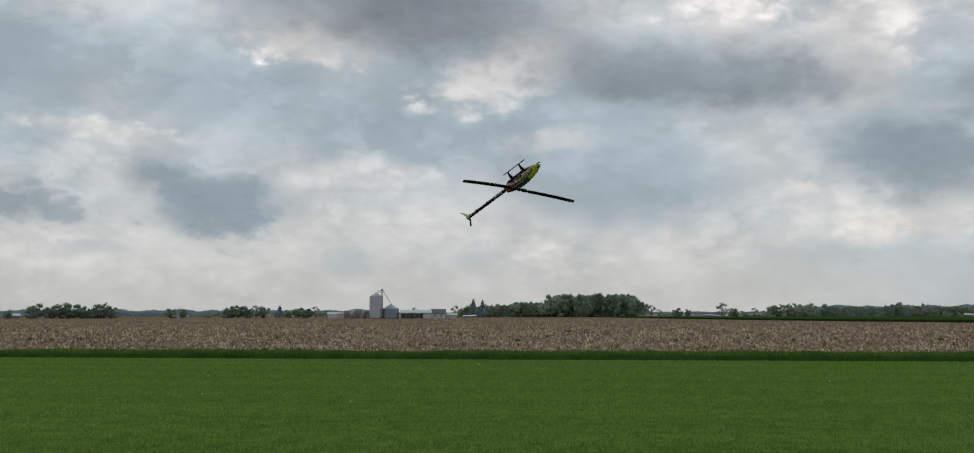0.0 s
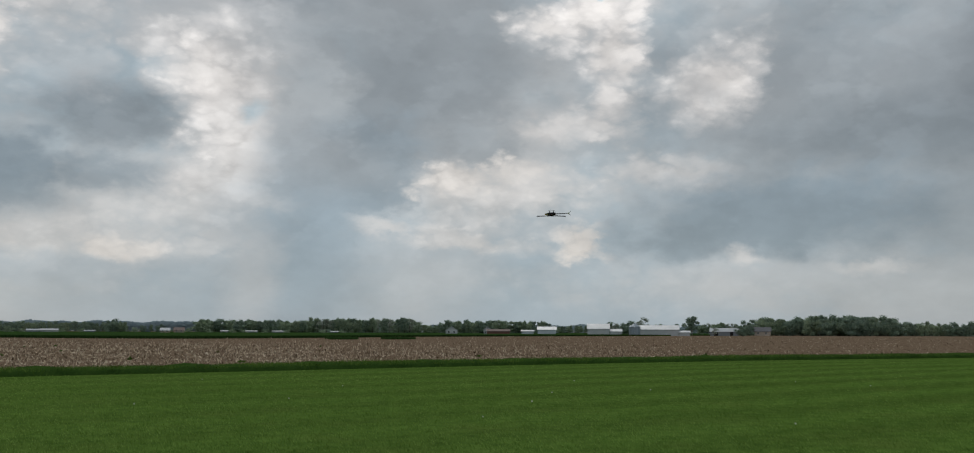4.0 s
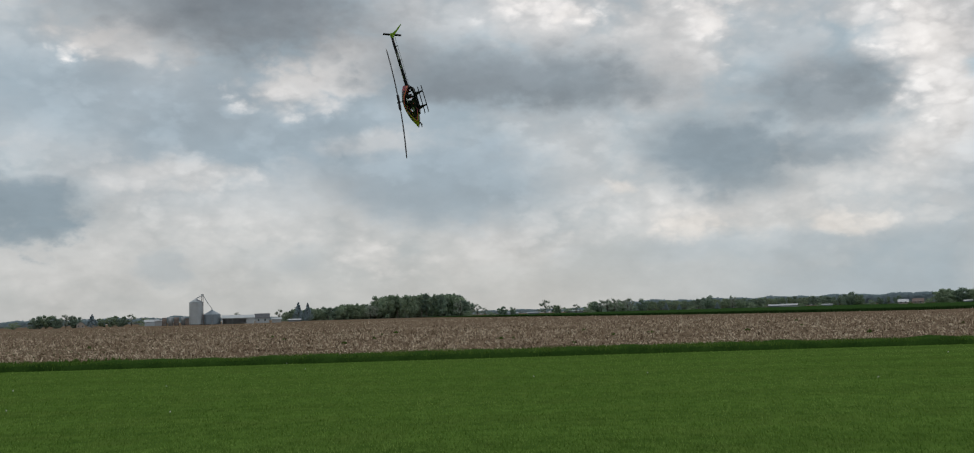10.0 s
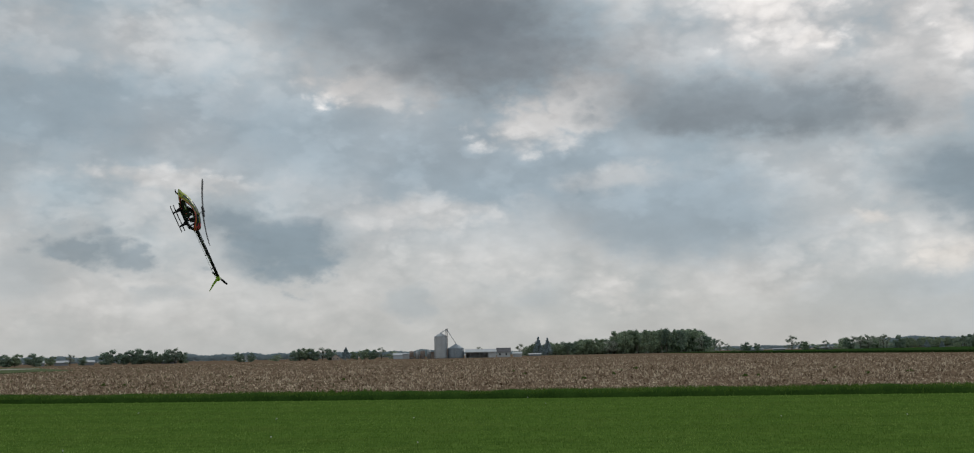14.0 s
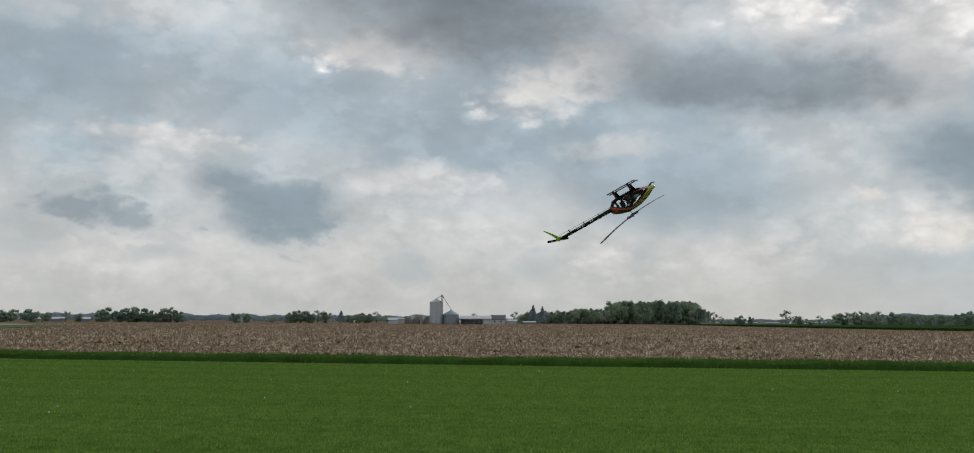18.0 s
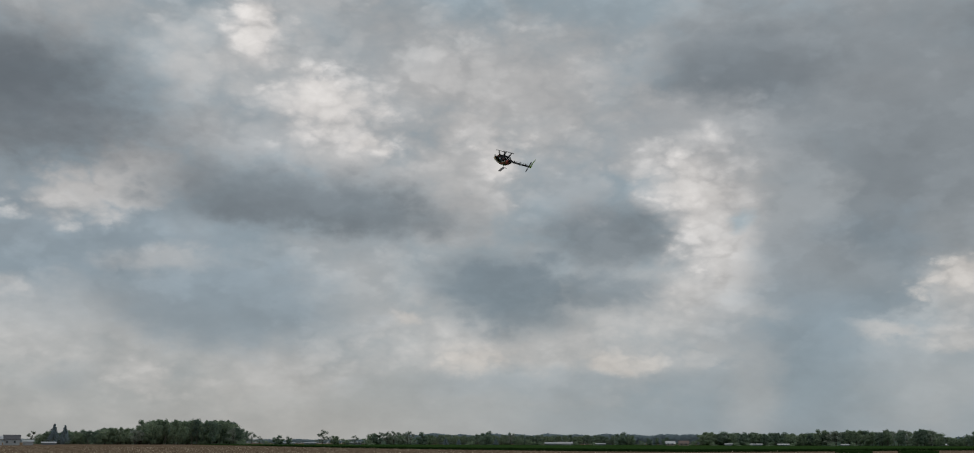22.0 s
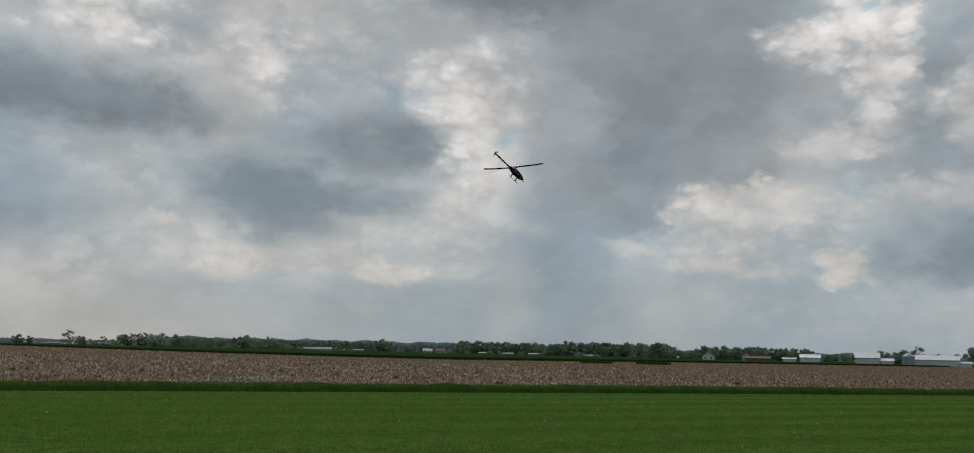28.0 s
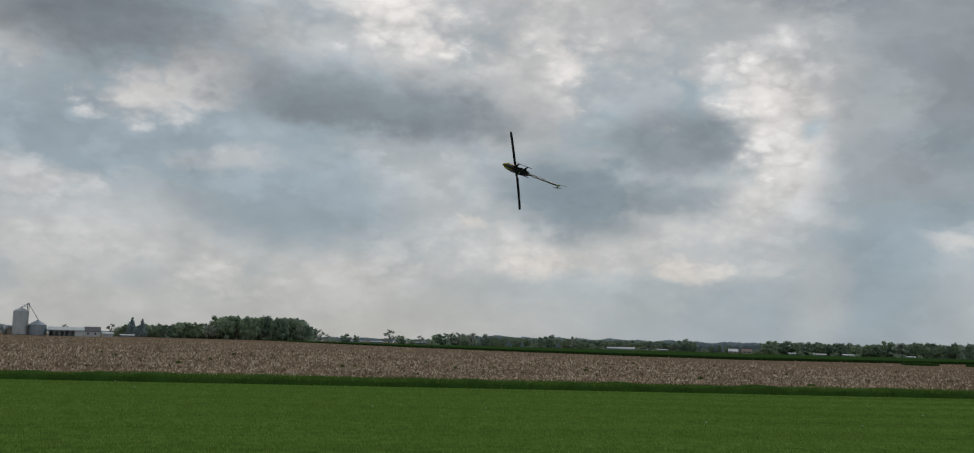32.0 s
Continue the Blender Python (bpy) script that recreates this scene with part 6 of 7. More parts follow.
    part("nose_bumper", bm, alloy, root)
    # tail boom with pale lettering blocks, clamps and control rod
    bm = bmesh.new()
    tube(bm, [(-0.18, 0, 0.0), (-0.21, 0, 0.002), (-0.55, 0, 0.008), (-0.90, 0, 0.014)], [0.027, 0.024, 0.021, 0.018], 20)
    boom = part("tail_boom", bm, carbon, root, "black carbon tail boom", True)
    x = -0.285
    for k in range(11):
        ln = (0.020, 0.016, 0.022)[k % 3]
        if k == 7:
            x -= 0.05
        for s in (-1, 1):
            bm = bmesh.new()
            rr = 0.0228 + (x + 0.21) * 0.006
            seg = []
            for xx in (x, x - ln):
                seg.append([(xx, s * rr * math.cos(a) * 1.02, 0.006 + rr * math.sin(a) * 1.02) for a in (-0.75, -0.4, -0.05, 0.3, 0.65, 0.95)])
            loft(bm, seg, close=False, cap=False)
            part("lettering_bar", bm, p_white, boom)
        x -= ln + 0.012
    for xx in (-0.36, -0.56, -0.76):
        bm = bmesh.new()
        tube(bm, [(xx - 0.006, 0, 0.008), (xx + 0.006, 0, 0.008)], 0.0255, 14)
        box(bm, xx - 0.005, xx + 0.005, -0.006, 0.006, -0.036, -0.016)
        part("boom_clamp", bm, alloy, root)
    bm = bmesh.new()
    tube(bm, [(-0.17, 0, -0.033), (-0.90, 0, -0.028)], 0.0028, 6)
    part("control_rod", bm, alloy_bright, root)
    # tail
    bm = bmesh.new()
    out = [(-0.88, 0.026), (-0.93, 0.030), (-0.95, 0.012), (-0.95, -0.010), (-0.90, -0.018), (-0.875, -0.010)]
    loft(bm, [[(x, -0.016, z) for x, z in out], [(x, 0.016, z) for x, z in out]])
    bmesh.ops.recalc_face_normals(bm, faces=bm.faces)
    part("tail_case", bm, p_green, root, "lime green tail case")
    bm = bmesh.new()
    out = [(-0.90, -0.005), (-0.935, 0.0), (-0.975, -0.075), (-1.035, -0.165), (-1.026, -0.17), (-0.955, -0.09), (-0.91, -0.03)]
    loft(bm, [[(x, 0.017, z) for x, z in out], [(x, 0.022, z) for x, z in out]])
    bmesh.ops.recalc_face_normals(bm, faces=bm.faces)
    part("tail_fin", bm, p_green, root, "swept lime green tail fin")
    bm = bmesh.new()
    tube(bm, [(0, 0.012, 0), (0, -0.012, 0)], 0.014, 12)
    tail_rotor = part("tail_rotor", bm, alloy, root)
    tail_rotor.location = (-0.925, -0.045, 0.016)
    bm = bmesh.new()
    tube(bm, [(-0.925, -0.016, 0.016), (-0.925, -0.05, 0.016)], 0.006, 8)
    part("tail_shaft", bm, alloy, root)
    for s in (-1, 1):
        bm = bmesh.new()
        out = [(-0.009, 0.016), (0.011, 0.016), (0.016, 0.05), (0.016, 0.125), (0.006, 0.132), (-0.012, 0.125), (-0.012, 0.045)]
        loft(bm, [[(x * s, -0.002, z * s) for x, z in out], [(x * s, 0.002, z * s) for x, z in out]])
        bmesh.ops.recalc_face_normals(bm, faces=bm.faces)
        part("tail_blade", bm, carbon, tail_rotor)
    # mast, swashplate and main rotor
    bm = bmesh.new()
    tube(bm, [(0, 0, 0.03), (0, 0, 0.150)], 0.006, 10)
    part("mast", bm, alloy_bright, root)
    bm = bmesh.new()
    tube(bm, [(0, 0, 0.108), (0, 0, 0.122)], [0.034, 0.030], 16)
    for a in (0.3, 2.4, 4.5):
        tube(bm, [(0.032 * math.cos(a), 0.032 * math.sin(a), 0.115), (0.045 * math.cos(a), 0.045 * math.sin(a), 0.05)], 0.003, 5)
    part("swashplate", bm, alloy, root)
    bm = bmesh.new()
    box(bm, -0.036, 0.036, -0.014, 0.014, -0.014, 0.012)
    tube(bm, [(0, 0, -0.02), (0, 0, 0.024)], 0.013, 12)
    rotor = part("main_rotor", bm, alloy, root, "two-bladed main rotor head")
    rotor.location = (0, 0, 0.178)
    for s in (-1, 1):
        bm = bmesh.new()
        loft(bm, [[(s * x, y * w, z * h) for y, z in ((-1, -1), (1, -1), (1, 1), (-1, 1))] for x, w, h in ((0.034, 0.016, 0.012), (0.06, 0.022, 0.014), (0.105, 0.020, 0.012), (0.118, 0.012, 0.008))])
        bmesh.ops.recalc_face_normals(bm, faces=bm.faces)
        part("blade_grip", bm, alloy, rotor)
        bm = bmesh.new()
        rings = []
        for i in range(15):
            u = i / 14
            x = 0.10 + 0.70 * u
            chord = 0.055 * min(1, 0.45 + u * 9) * (1 - 0.25 * max(0, u - 0.93) / 0.07)
            z = 0.04 * u ** 1.8
            prof = [(0.34, 0), (0.25, 0.055), (0.0, 0.065), (-0.35, 0.025), (-0.66, 0.0), (-0.35, -0.02), (0.0, -0.045), (0.25, -0.045)]
            rings.append([(s * x, s * c * chord, z + t * chord) for c, t in prof])
        loft(bm, rings)
        bmesh.ops.recalc_face_normals(bm, faces=bm.faces)
        part("main_blade", bm, carbon, rotor, "", True)
        bm = bmesh.new()
        rings = [[(s * x, s * c * 0.055, z + t * 0.055 * 1.12) for c, t in ((0.34, 0), (0.0, 0.067), (-0.5, 0.02), (0.0, -0.047))] for x, z in ((0.735, 0.0336), (0.765, 0.0366))]
        loft(bm, rings)
        bmesh.ops.recalc_face_normals(bm, faces=bm.faces)
        part("tip_mark", bm, mat("grey_tip_paint", (0.10, 0.10, 0.10), 0.5), rotor)
    return root, rotor, tail_rotor


helicopter, main_rotor, tail_rotor = build_helicopter()


# ---------------------------------------------------------------- flight
FLIGHT = [
    (0, 0.42, 14.16, 3.43, 148, -30, -31), (0.1, 2.13, 14.91, 3.36, 138, -29, -34), (0.2, 3.89, 15.80, 3.44, 145, -27, -38),
    (0.3, 5.63, 16.70, 3.41, 144, -26, -37), (0.4, 7.31, 17.58, 3.47, 141, -28, -16), (0.5, 8.83, 18.37, 3.58, 144, -27, -12),
    (0.6, 10.17, 19.12, 3.69, 144, -27, -11), (0.7, 11.51, 20.01, 3.74, -178, -25, -3), (0.733, 12.23, 20.47, 3.81, 167, -25, -3),
    (0.8, 12.94, 20.94, 3.87, 137, -25, -4), (0.9, 14.31, 21.99, 4.04, 143, -23, -7), (1, 15.54, 23.14, 4.35, 148, -23, -7),
    (1.1, 16.72, 24.46, 4.70, 142, -17, -2), (1.2, 17.98, 25.91, 5.00, 135, 0, -4), (1.3, 19.35, 27.55, 5.37, 131, 16, 1),
    (1.4, 20.73, 29.21, 5.61, 113, 33, 3), (1.5, 22.15, 30.87, 5.83, 134, 39, 8), (1.6, 23.51, 32.49, 5.68, 80, 54, -31),
    (1.8, 26.06, 35.35, 5.33, 50, 41, -72), (2, 28.55, 38.37, 4.81, 31, 31, -85), (2.2, 30.92, 41.93, 5.53, 30, 24, -76),
    (2.4, 33.65, 46.37, 6.97, 56, 22, -78), (2.467, 34.60, 47.68, 7.32, 91, 20, -79), (2.533, 35.55, 49.00, 7.66, 126, 19, -81),
    (2.6, 36.51, 50.32, 8.01, 161, 18, -83), (2.8, 38.78, 51.79, 8.44, 174, 10, -114), (2.9, 39.30, 50.91, 8.56, 151, 17, -132),
    (3, 39.81, 50.02, 8.67, 126, 15, -152), (3.2, 40.36, 46.86, 8.75, 122, 18, -161), (3.4, 41.16, 43.81, 8.68, 122, 17, -173),
    (3.6, 42.00, 40.77, 8.54, 125, 12, 168), (3.8, 42.58, 37.49, 8.19, 123, 8, 147), (4, 43.35, 34.05, 7.84, 119, 4, 142),
    (4.2, 45.15, 31.06, 7.60, 119, 3, 129), (4.4, 48.32, 29.56, 7.63, 117, 3, 128), (4.5, 49.99, 29.53, 7.72, 120, -1, 115),
    (5, 48.78, 26.70, 7.52, 152, 2, 143), (5.5, 40.42, 20.76, 6.84, -179, -10, 168), (6, 30.30, 15.34, 6.24, -154, -32, -174),
    (6.5, 23.82, 14.07, 6.31, -130, -59, -165), (6.6, 22.68, 14.87, 6.54, -104, -36, -180), (6.7, 21.55, 15.68, 6.77, -89, -11, 178),
    (6.8, 19.71, 16.52, 6.76, -70, 4, 179), (6.9, 17.86, 17.36, 6.75, -49, 18, -174), (7, 15.82, 17.79, 6.58, -64, 32, -152),
    (7.1, 14.11, 18.22, 6.26, -54, 38, -135), (7.3, 11.13, 18.52, 5.50, -21, 43, -80), (7.4, 9.82, 18.39, 5.02, 2, 40, -44),
    (7.5, 8.52, 18.27, 4.53, 18, 29, -15), (7.7, 6.18, 17.98, 3.71, 10, 21, -11), (7.8, 5.26, 17.94, 3.43, 20, 15, 15),
    (7.9, 4.34, 17.91, 3.15, 26, 6, 39), (8, 3.61, 17.93, 3.04, 31, 2, 65), (8.1, 2.97, 17.94, 3.07, 39, -14, 80),
    (8.3, 2.07, 17.50, 3.31, 39, -29, 113), (8.5, 1.79, 16.91, 3.72, 45, -55, 130), (8.7, 2.04, 16.16, 3.86, 77, -84, 90),
    (8.9, 2.53, 15.39, 3.58, 136, -64, 33), (9, 2.71, 15.03, 3.30, 146, -51, 26), (9.1, 2.73, 14.59, 3.05, 150, -41, 23),
    (9.3, 2.47, 14.25, 2.93, 160, -15, 10), (9.5, 1.92, 14.04, 3.25, 167, 5, 9), (9.7, 1.46, 13.82, 3.71, -168, 29, 17),
    (9.9, 1.34, 14.20, 4.36, -132, 50, 36), (10, 1.40, 14.37, 4.62, -118, 69, 39), (10.1, 1.61, 14.69, 4.81, -66, 57, 79),
    (10.3, 2.26, 14.74, 4.76, -73, 47, 109), (10.5, 3.07, 14.66, 4.20, -64, 27, 123), (10.7, 3.81, 14.46, 3.24, -46, 12, 133),
    (10.9, 4.30, 14.24, 2.74, -23, -3, 135), (11, 4.53, 14.12, 2.84, -19, -18, 132), (11.1, 4.80, 13.92, 3.05, -2, -26, 124),
    (11.3, 5.66, 13.87, 3.74, 3, -55, 130), (11.5, 6.81, 14.58, 4.11, -71, -66, -170), (11.7, 7.95, 15.18, 4.17, 3, -86, 106),
    (11.9, 8.77, 15.47, 3.78, -146, -53, -87), (12, 8.84, 15.61, 3.62, -154, -43, -76), (12.1, 8.54, 15.63, 3.68, -127, -30, -60),
    (12.3, 7.42, 15.92, 4.47, -134, -27, -61), (12.5, 6.04, 15.73, 5.14, -139, -52, -80), (12.7, 4.42, 15.05, 5.37, -122, -55, -97),
    (12.9, 1.85, 14.64, 5.32, -106, -60, -113), (13, 0.29, 14.45, 5.24, -20, -75, 171), (13.1, -1.26, 14.05, 4.97, -26, -71, 169),
    (13.2, -2.62, 13.98, 4.70, -32, -63, -165), (13.3, -3.98, 13.90, 4.44, -29, -55, -146), (13.5, -5.06, 13.91, 3.93, -29, -48, -145),
    (14, -4.83, 13.71, 3.53, -31, -65, -143), (14.5, -2.80, 13.29, 3.49, -43, -82, -132), (15, -0.93, 12.90, 3.71, 169, -81, 16),
    (15.5, -1.21, 12.82, 4.05, 159, -64, 25), (15.7, -2.81, 12.94, 4.35, 133, -78, 40), (15.9, -5.76, 12.74, 4.39, 60, -78, 120),
    (16.1, -8.80, 12.42, 3.99, 29, -67, 148), (16.3, -11.13, 12.32, 3.45, 25, -66, 159), (16.5, -12.25, 12.61, 2.98, 22, -57, 161),
    (16.7, -11.78, 12.90, 2.81, 2, -57, 175), (16.9, -10.18, 12.66, 3.07, 17, -53, 171), (17, -9.35, 12.59, 3.42, 15, -58, 171),
    (17.1, -8.49, 12.50, 3.63, 15, -66, 168), (17.3, -5.91, 12.50, 3.82, -118, -84, -66), (17.5, -2.85, 12.37, 3.62, 134, -73, 37),
    (17.7, -0.70, 12.21, 3.20, 177, -55, 19), (17.8, 0.05, 12.14, 3.06, -158, -44, 3), (17.9, 0.52, 12.26, 2.99, -163, -38, 10),
    (18, 0.94, 12.45, 3.03, -171, -29, 2), (18.1, 1.26, 12.56, 3.20, 169, -16, 5), (18.167, 1.48, 12.84, 3.51, 172, -20, 36),
    (18.233, 1.71, 13.12, 3.83, 172, -25, 68), (18.3, 1.94, 13.40, 4.15, 169, -30, 101), (18.367, 2.04, 13.34, 4.50, -174, -7, 116),
    (18.433, 2.14, 13.27, 4.85, -152, 10, 137), (18.5, 2.24, 13.21, 5.20, -124, 16, 165), (18.567, 2.35, 13.53, 5.47, -136, 45, 150),
    (18.633, 2.47, 13.84, 5.75, -176, 65, 107), (18.7, 2.59, 14.16, 6.03, 120, 57, 42), (18.8, 2.67, 14.11, 6.04, 89, 20, 14),
    (18.9, 2.75, 14.06, 6.05, 77, -21, 6), (18.933, 2.81, 14.10, 6.05, 65, -35, 15), (19, 2.88, 14.14, 6.04, 24, -54, 52),
    (19.1, 3.02, 14.56, 6.06, -26, -49, 117), (19.2, 3.27, 15.32, 6.10, -40, -22, 138), (19.3, 3.52, 16.09, 6.13, -43, 6, 152),
    (19.367, 3.60, 16.47, 6.02, -44, 23, -175), (19.433, 3.67, 16.84, 5.90, -33, 38, -136), (19.5, 3.75, 17.22, 5.79, -12, 42, -89),
    (19.567, 3.80, 17.24, 5.59, 9, 34, -52), (19.633, 3.86, 17.25, 5.39, 18, 19, -23), (19.7, 3.91, 17.27, 5.20, 20, 1, 2),
    (19.8, 4.03, 17.16, 5.03, 14, -10, 43), (19.9, 4.16, 17.05, 4.86, 3, -14, 86), (19.933, 4.22, 17.03, 4.79, -4, -15, 104),
    (20, 4.28, 17.01, 4.72, -16, -9, 140), (20.1, 4.40, 16.98, 4.57, -12, -4, 168), (20.2, 4.52, 16.99, 4.48, -17, 5, -153),
    (20.3, 4.64, 17.00, 4.40, -15, 16, -114), (20.367, 4.71, 16.87, 4.36, -10, 13, -81), (20.433, 4.78, 16.74, 4.32, -6, 8, -48),
    (20.5, 4.85, 16.61, 4.28, -6, 2, -16), (20.6, 5.10, 16.68, 4.66, -4, 9, 28), (20.7, 5.35, 16.74, 5.04, 2, 13, 73),
    (20.8, 5.56, 16.92, 5.64, 27, 23, 111), (20.9, 5.76, 17.09, 6.24, 53, 16, 149), (21, 5.98, 17.40, 6.75, 56, -15, 167),
    (21.1, 6.28, 17.95, 7.29, 56, -49, -170), (21.2, 6.50, 18.36, 7.68, -24, -72, -95), (21.3, 6.72, 18.77, 8.07, -84, -42, -39),
    (21.4, 6.95, 18.93, 8.18, -107, -9, -29), (21.5, 7.18, 19.08, 8.29, -125, 25, -32), (21.6, 7.44, 19.32, 8.23, -160, 42, -79),
    (21.7, 7.70, 19.55, 8.16, 161, 31, -130), (21.8, 7.92, 19.78, 8.00, 153, 12, -167), (21.9, 8.14, 20.01, 7.84, 158, -9, 159),
    (21.933, 8.21, 20.07, 7.72, 163, -15, 142), (22, 8.29, 20.13, 7.60, 178, -21, 106), (22.067, 8.37, 20.21, 7.48, -179, -13, 74),
    (22.1, 8.46, 20.29, 7.36, -179, -8, 59), (22.2, 8.67, 20.34, 7.09, -174, -1, 20), (22.3, 8.88, 20.39, 6.83, -175, 8, -19),
    (22.367, 9.09, 20.48, 6.64, 178, 8, -53), (22.433, 9.30, 20.57, 6.45, 173, 6, -87), (22.5, 9.51, 20.65, 6.26, 169, 0, -121),
    (22.6, 9.79, 20.71, 6.01, 170, -4, -166), (22.7, 10.07, 20.76, 5.76, 173, -6, 149), (22.767, 10.28, 20.82, 5.68, 177, -3, 112),
    (22.833, 10.48, 20.88, 5.60, 178, 1, 75), (22.9, 10.68, 20.94, 5.52, 176, 5, 39), (22.933, 10.83, 20.89, 5.56, 178, 6, 19),
    (23, 10.99, 20.84, 5.59, -179, 8, -20), (23.067, 11.26, 20.94, 5.80, -176, 5, -51), (23.1, 11.54, 21.05, 6.01, -174, 3, -67),
    (23.167, 11.84, 21.08, 6.37, -167, -4, -100), (23.233, 12.14, 21.10, 6.72, -156, -7, -135), (23.3, 12.45, 21.12, 7.08, -147, -3, -169),
    (23.367, 12.68, 21.24, 7.38, -140, 24, 167), (23.433, 12.91, 21.35, 7.69, -148, 50, 137), (23.5, 13.14, 21.47, 7.99, 168, 64, 74),
    (23.567, 13.37, 21.70, 8.19, 113, 45, 21), (23.633, 13.60, 21.92, 8.39, 95, 13, 6), (23.7, 13.83, 22.15, 8.59, 85, -21, 0),
    (23.767, 14.03, 22.29, 8.64, 76, -58, 6), (23.833, 14.23, 22.43, 8.70, -46, -81, 124), (23.9, 14.43, 22.58, 8.75, -87, -46, 161),
    (23.933, 14.68, 22.84, 8.80, -77, -31, 153), (24, 14.93, 23.10, 8.84, -64, -1, 147), (24.067, 15.10, 23.29, 8.83, -66, 34, 168),
    (24.1, 15.28, 23.48, 8.82, -60, 51, -177), (24.167, 15.46, 23.63, 8.66, -7, 66, -116), (24.233, 15.64, 23.78, 8.51, 43, 48, -59),
    (24.3, 15.82, 23.93, 8.35, 54, 19, -38), (24.367, 15.98, 23.95, 8.18, 51, -5, -10), (24.433, 16.14, 23.97, 8.02, 36, -24, 23),
    (24.5, 16.29, 23.99, 7.86, 10, -30, 63), (24.567, 16.33, 23.84, 7.72, 3, -17, 98), (24.633, 16.36, 23.69, 7.59, 6, -4, 129),
    (24.7, 16.40, 23.54, 7.46, 15, 7, 161), (24.767, 16.37, 23.33, 7.33, 11, 6, -158), (24.833, 16.34, 23.12, 7.21, 8, 9, -118),
    (24.9, 16.31, 22.90, 7.09, 6, 12, -77), (24.933, 16.29, 22.73, 7.02, 7, 10, -62), (25, 16.27, 22.55, 6.95, 6, 4, -33),
    (25.067, 16.33, 22.43, 7.02, 5, -3, 6), (25.1, 16.39, 22.30, 7.08, 2, -6, 25), (25.167, 16.47, 22.17, 7.28, 3, 5, 61),
    (25.233, 16.54, 22.03, 7.48, 10, 14, 98), (25.3, 16.62, 21.89, 7.68, 21, 17, 136), (25.367, 16.70, 21.93, 7.95, 36, -5, 164),
    (25.433, 16.79, 21.96, 8.21, 40, -30, -172), (25.5, 16.88, 22.00, 8.48, 28, -55, -138), (25.567, 16.85, 21.92, 8.66, -35, -59, -77),
    (25.633, 16.83, 21.85, 8.83, -73, -36, -42), (25.7, 16.81, 21.78, 9.00, -88, -5, -30), (25.767, 16.73, 21.65, 9.01, -91, 27, -28),
    (25.833, 16.64, 21.51, 9.01, -93, 59, -27), (25.9, 16.55, 21.38, 9.02, 111, 88, -179), (25.933, 16.58, 21.35, 8.95, 105, 69, 174),
    (26, 16.60, 21.32, 8.89, 106, 30, 173), (26.067, 16.63, 21.34, 8.78, 114, -3, 155), (26.1, 16.66, 21.35, 8.66, 123, -18, 143),
    (26.167, 17.00, 21.75, 8.63, 141, -38, 109), (26.233, 17.34, 22.14, 8.59, 174, -43, 62), (26.3, 17.67, 22.54, 8.56, -160, -28, 22),
    (26.4, 18.61, 23.67, 8.63, -146, -8, -20), (26.5, 19.55, 24.81, 8.69, -148, 15, -57), (27, 20.10, 25.82, 8.30, -113, 34, -38),
    (27.5, 18.26, 24.32, 7.28, -67, 38, -7), (28, 15.85, 22.01, 6.34, -27, 23, 17), (28.5, 14.69, 20.60, 6.20, 2, -1, 26),
    (28.533, 14.70, 20.53, 6.30, 3, 5, 43), (28.6, 14.71, 20.45, 6.40, 11, 16, 80), (28.667, 14.62, 20.30, 6.51, 36, 15, 122),
    (28.7, 14.52, 20.14, 6.61, 46, 9, 142), (28.733, 14.55, 20.20, 6.75, 50, -6, 153), (28.8, 14.57, 20.26, 6.88, 49, -36, 176),
    (28.867, 14.56, 20.28, 6.99, 17, -64, -150), (28.9, 14.54, 20.30, 7.10, -24, -68, -108), (28.933, 14.50, 20.26, 7.20, -63, -61, -68),
    (29, 14.46, 20.21, 7.29, -91, -29, -39), (29.067, 14.44, 20.16, 7.30, -95, 3, -37), (29.1, 14.42, 20.11, 7.32, -97, 20, -36),
    (29.133, 14.49, 20.17, 7.30, -105, 37, -45), (29.2, 14.56, 20.23, 7.28, -151, 62, -94), (29.267, 14.60, 20.27, 7.20, 146, 57, -169),
    (29.3, 14.65, 20.31, 7.12, 133, 44, 171), (29.4, 14.59, 20.19, 6.83, 129, 8, 149), (29.467, 14.59, 20.24, 6.68, 143, -14, 106),
    (29.5, 14.59, 20.29, 6.54, 155, -20, 82), (29.533, 14.53, 20.34, 6.38, 162, -22, 62), (29.6, 14.47, 20.38, 6.23, 177, -20, 22),
    (29.667, 14.33, 20.28, 6.13, 160, -12, -19), (29.7, 14.20, 20.18, 6.03, 150, -13, -39), (29.733, 14.19, 20.32, 5.99, 165, -16, -55),
    (29.8, 14.19, 20.45, 5.96, -167, -10, -86), (29.867, 14.09, 20.46, 5.87, -165, -2, -125), (29.9, 13.99, 20.47, 5.79, -166, 2, -145),
    (29.933, 13.83, 20.42, 5.72, -164, 3, -174), (30, 13.67, 20.38, 5.66, -162, 7, 127), (30.1, 13.29, 20.41, 5.48, -170, 21, 123),
    (30.133, 13.10, 20.44, 5.42, 179, 21, 101), (30.2, 12.91, 20.47, 5.36, 163, 9, 58), (30.267, 12.67, 20.53, 5.42, 159, -1, 16),
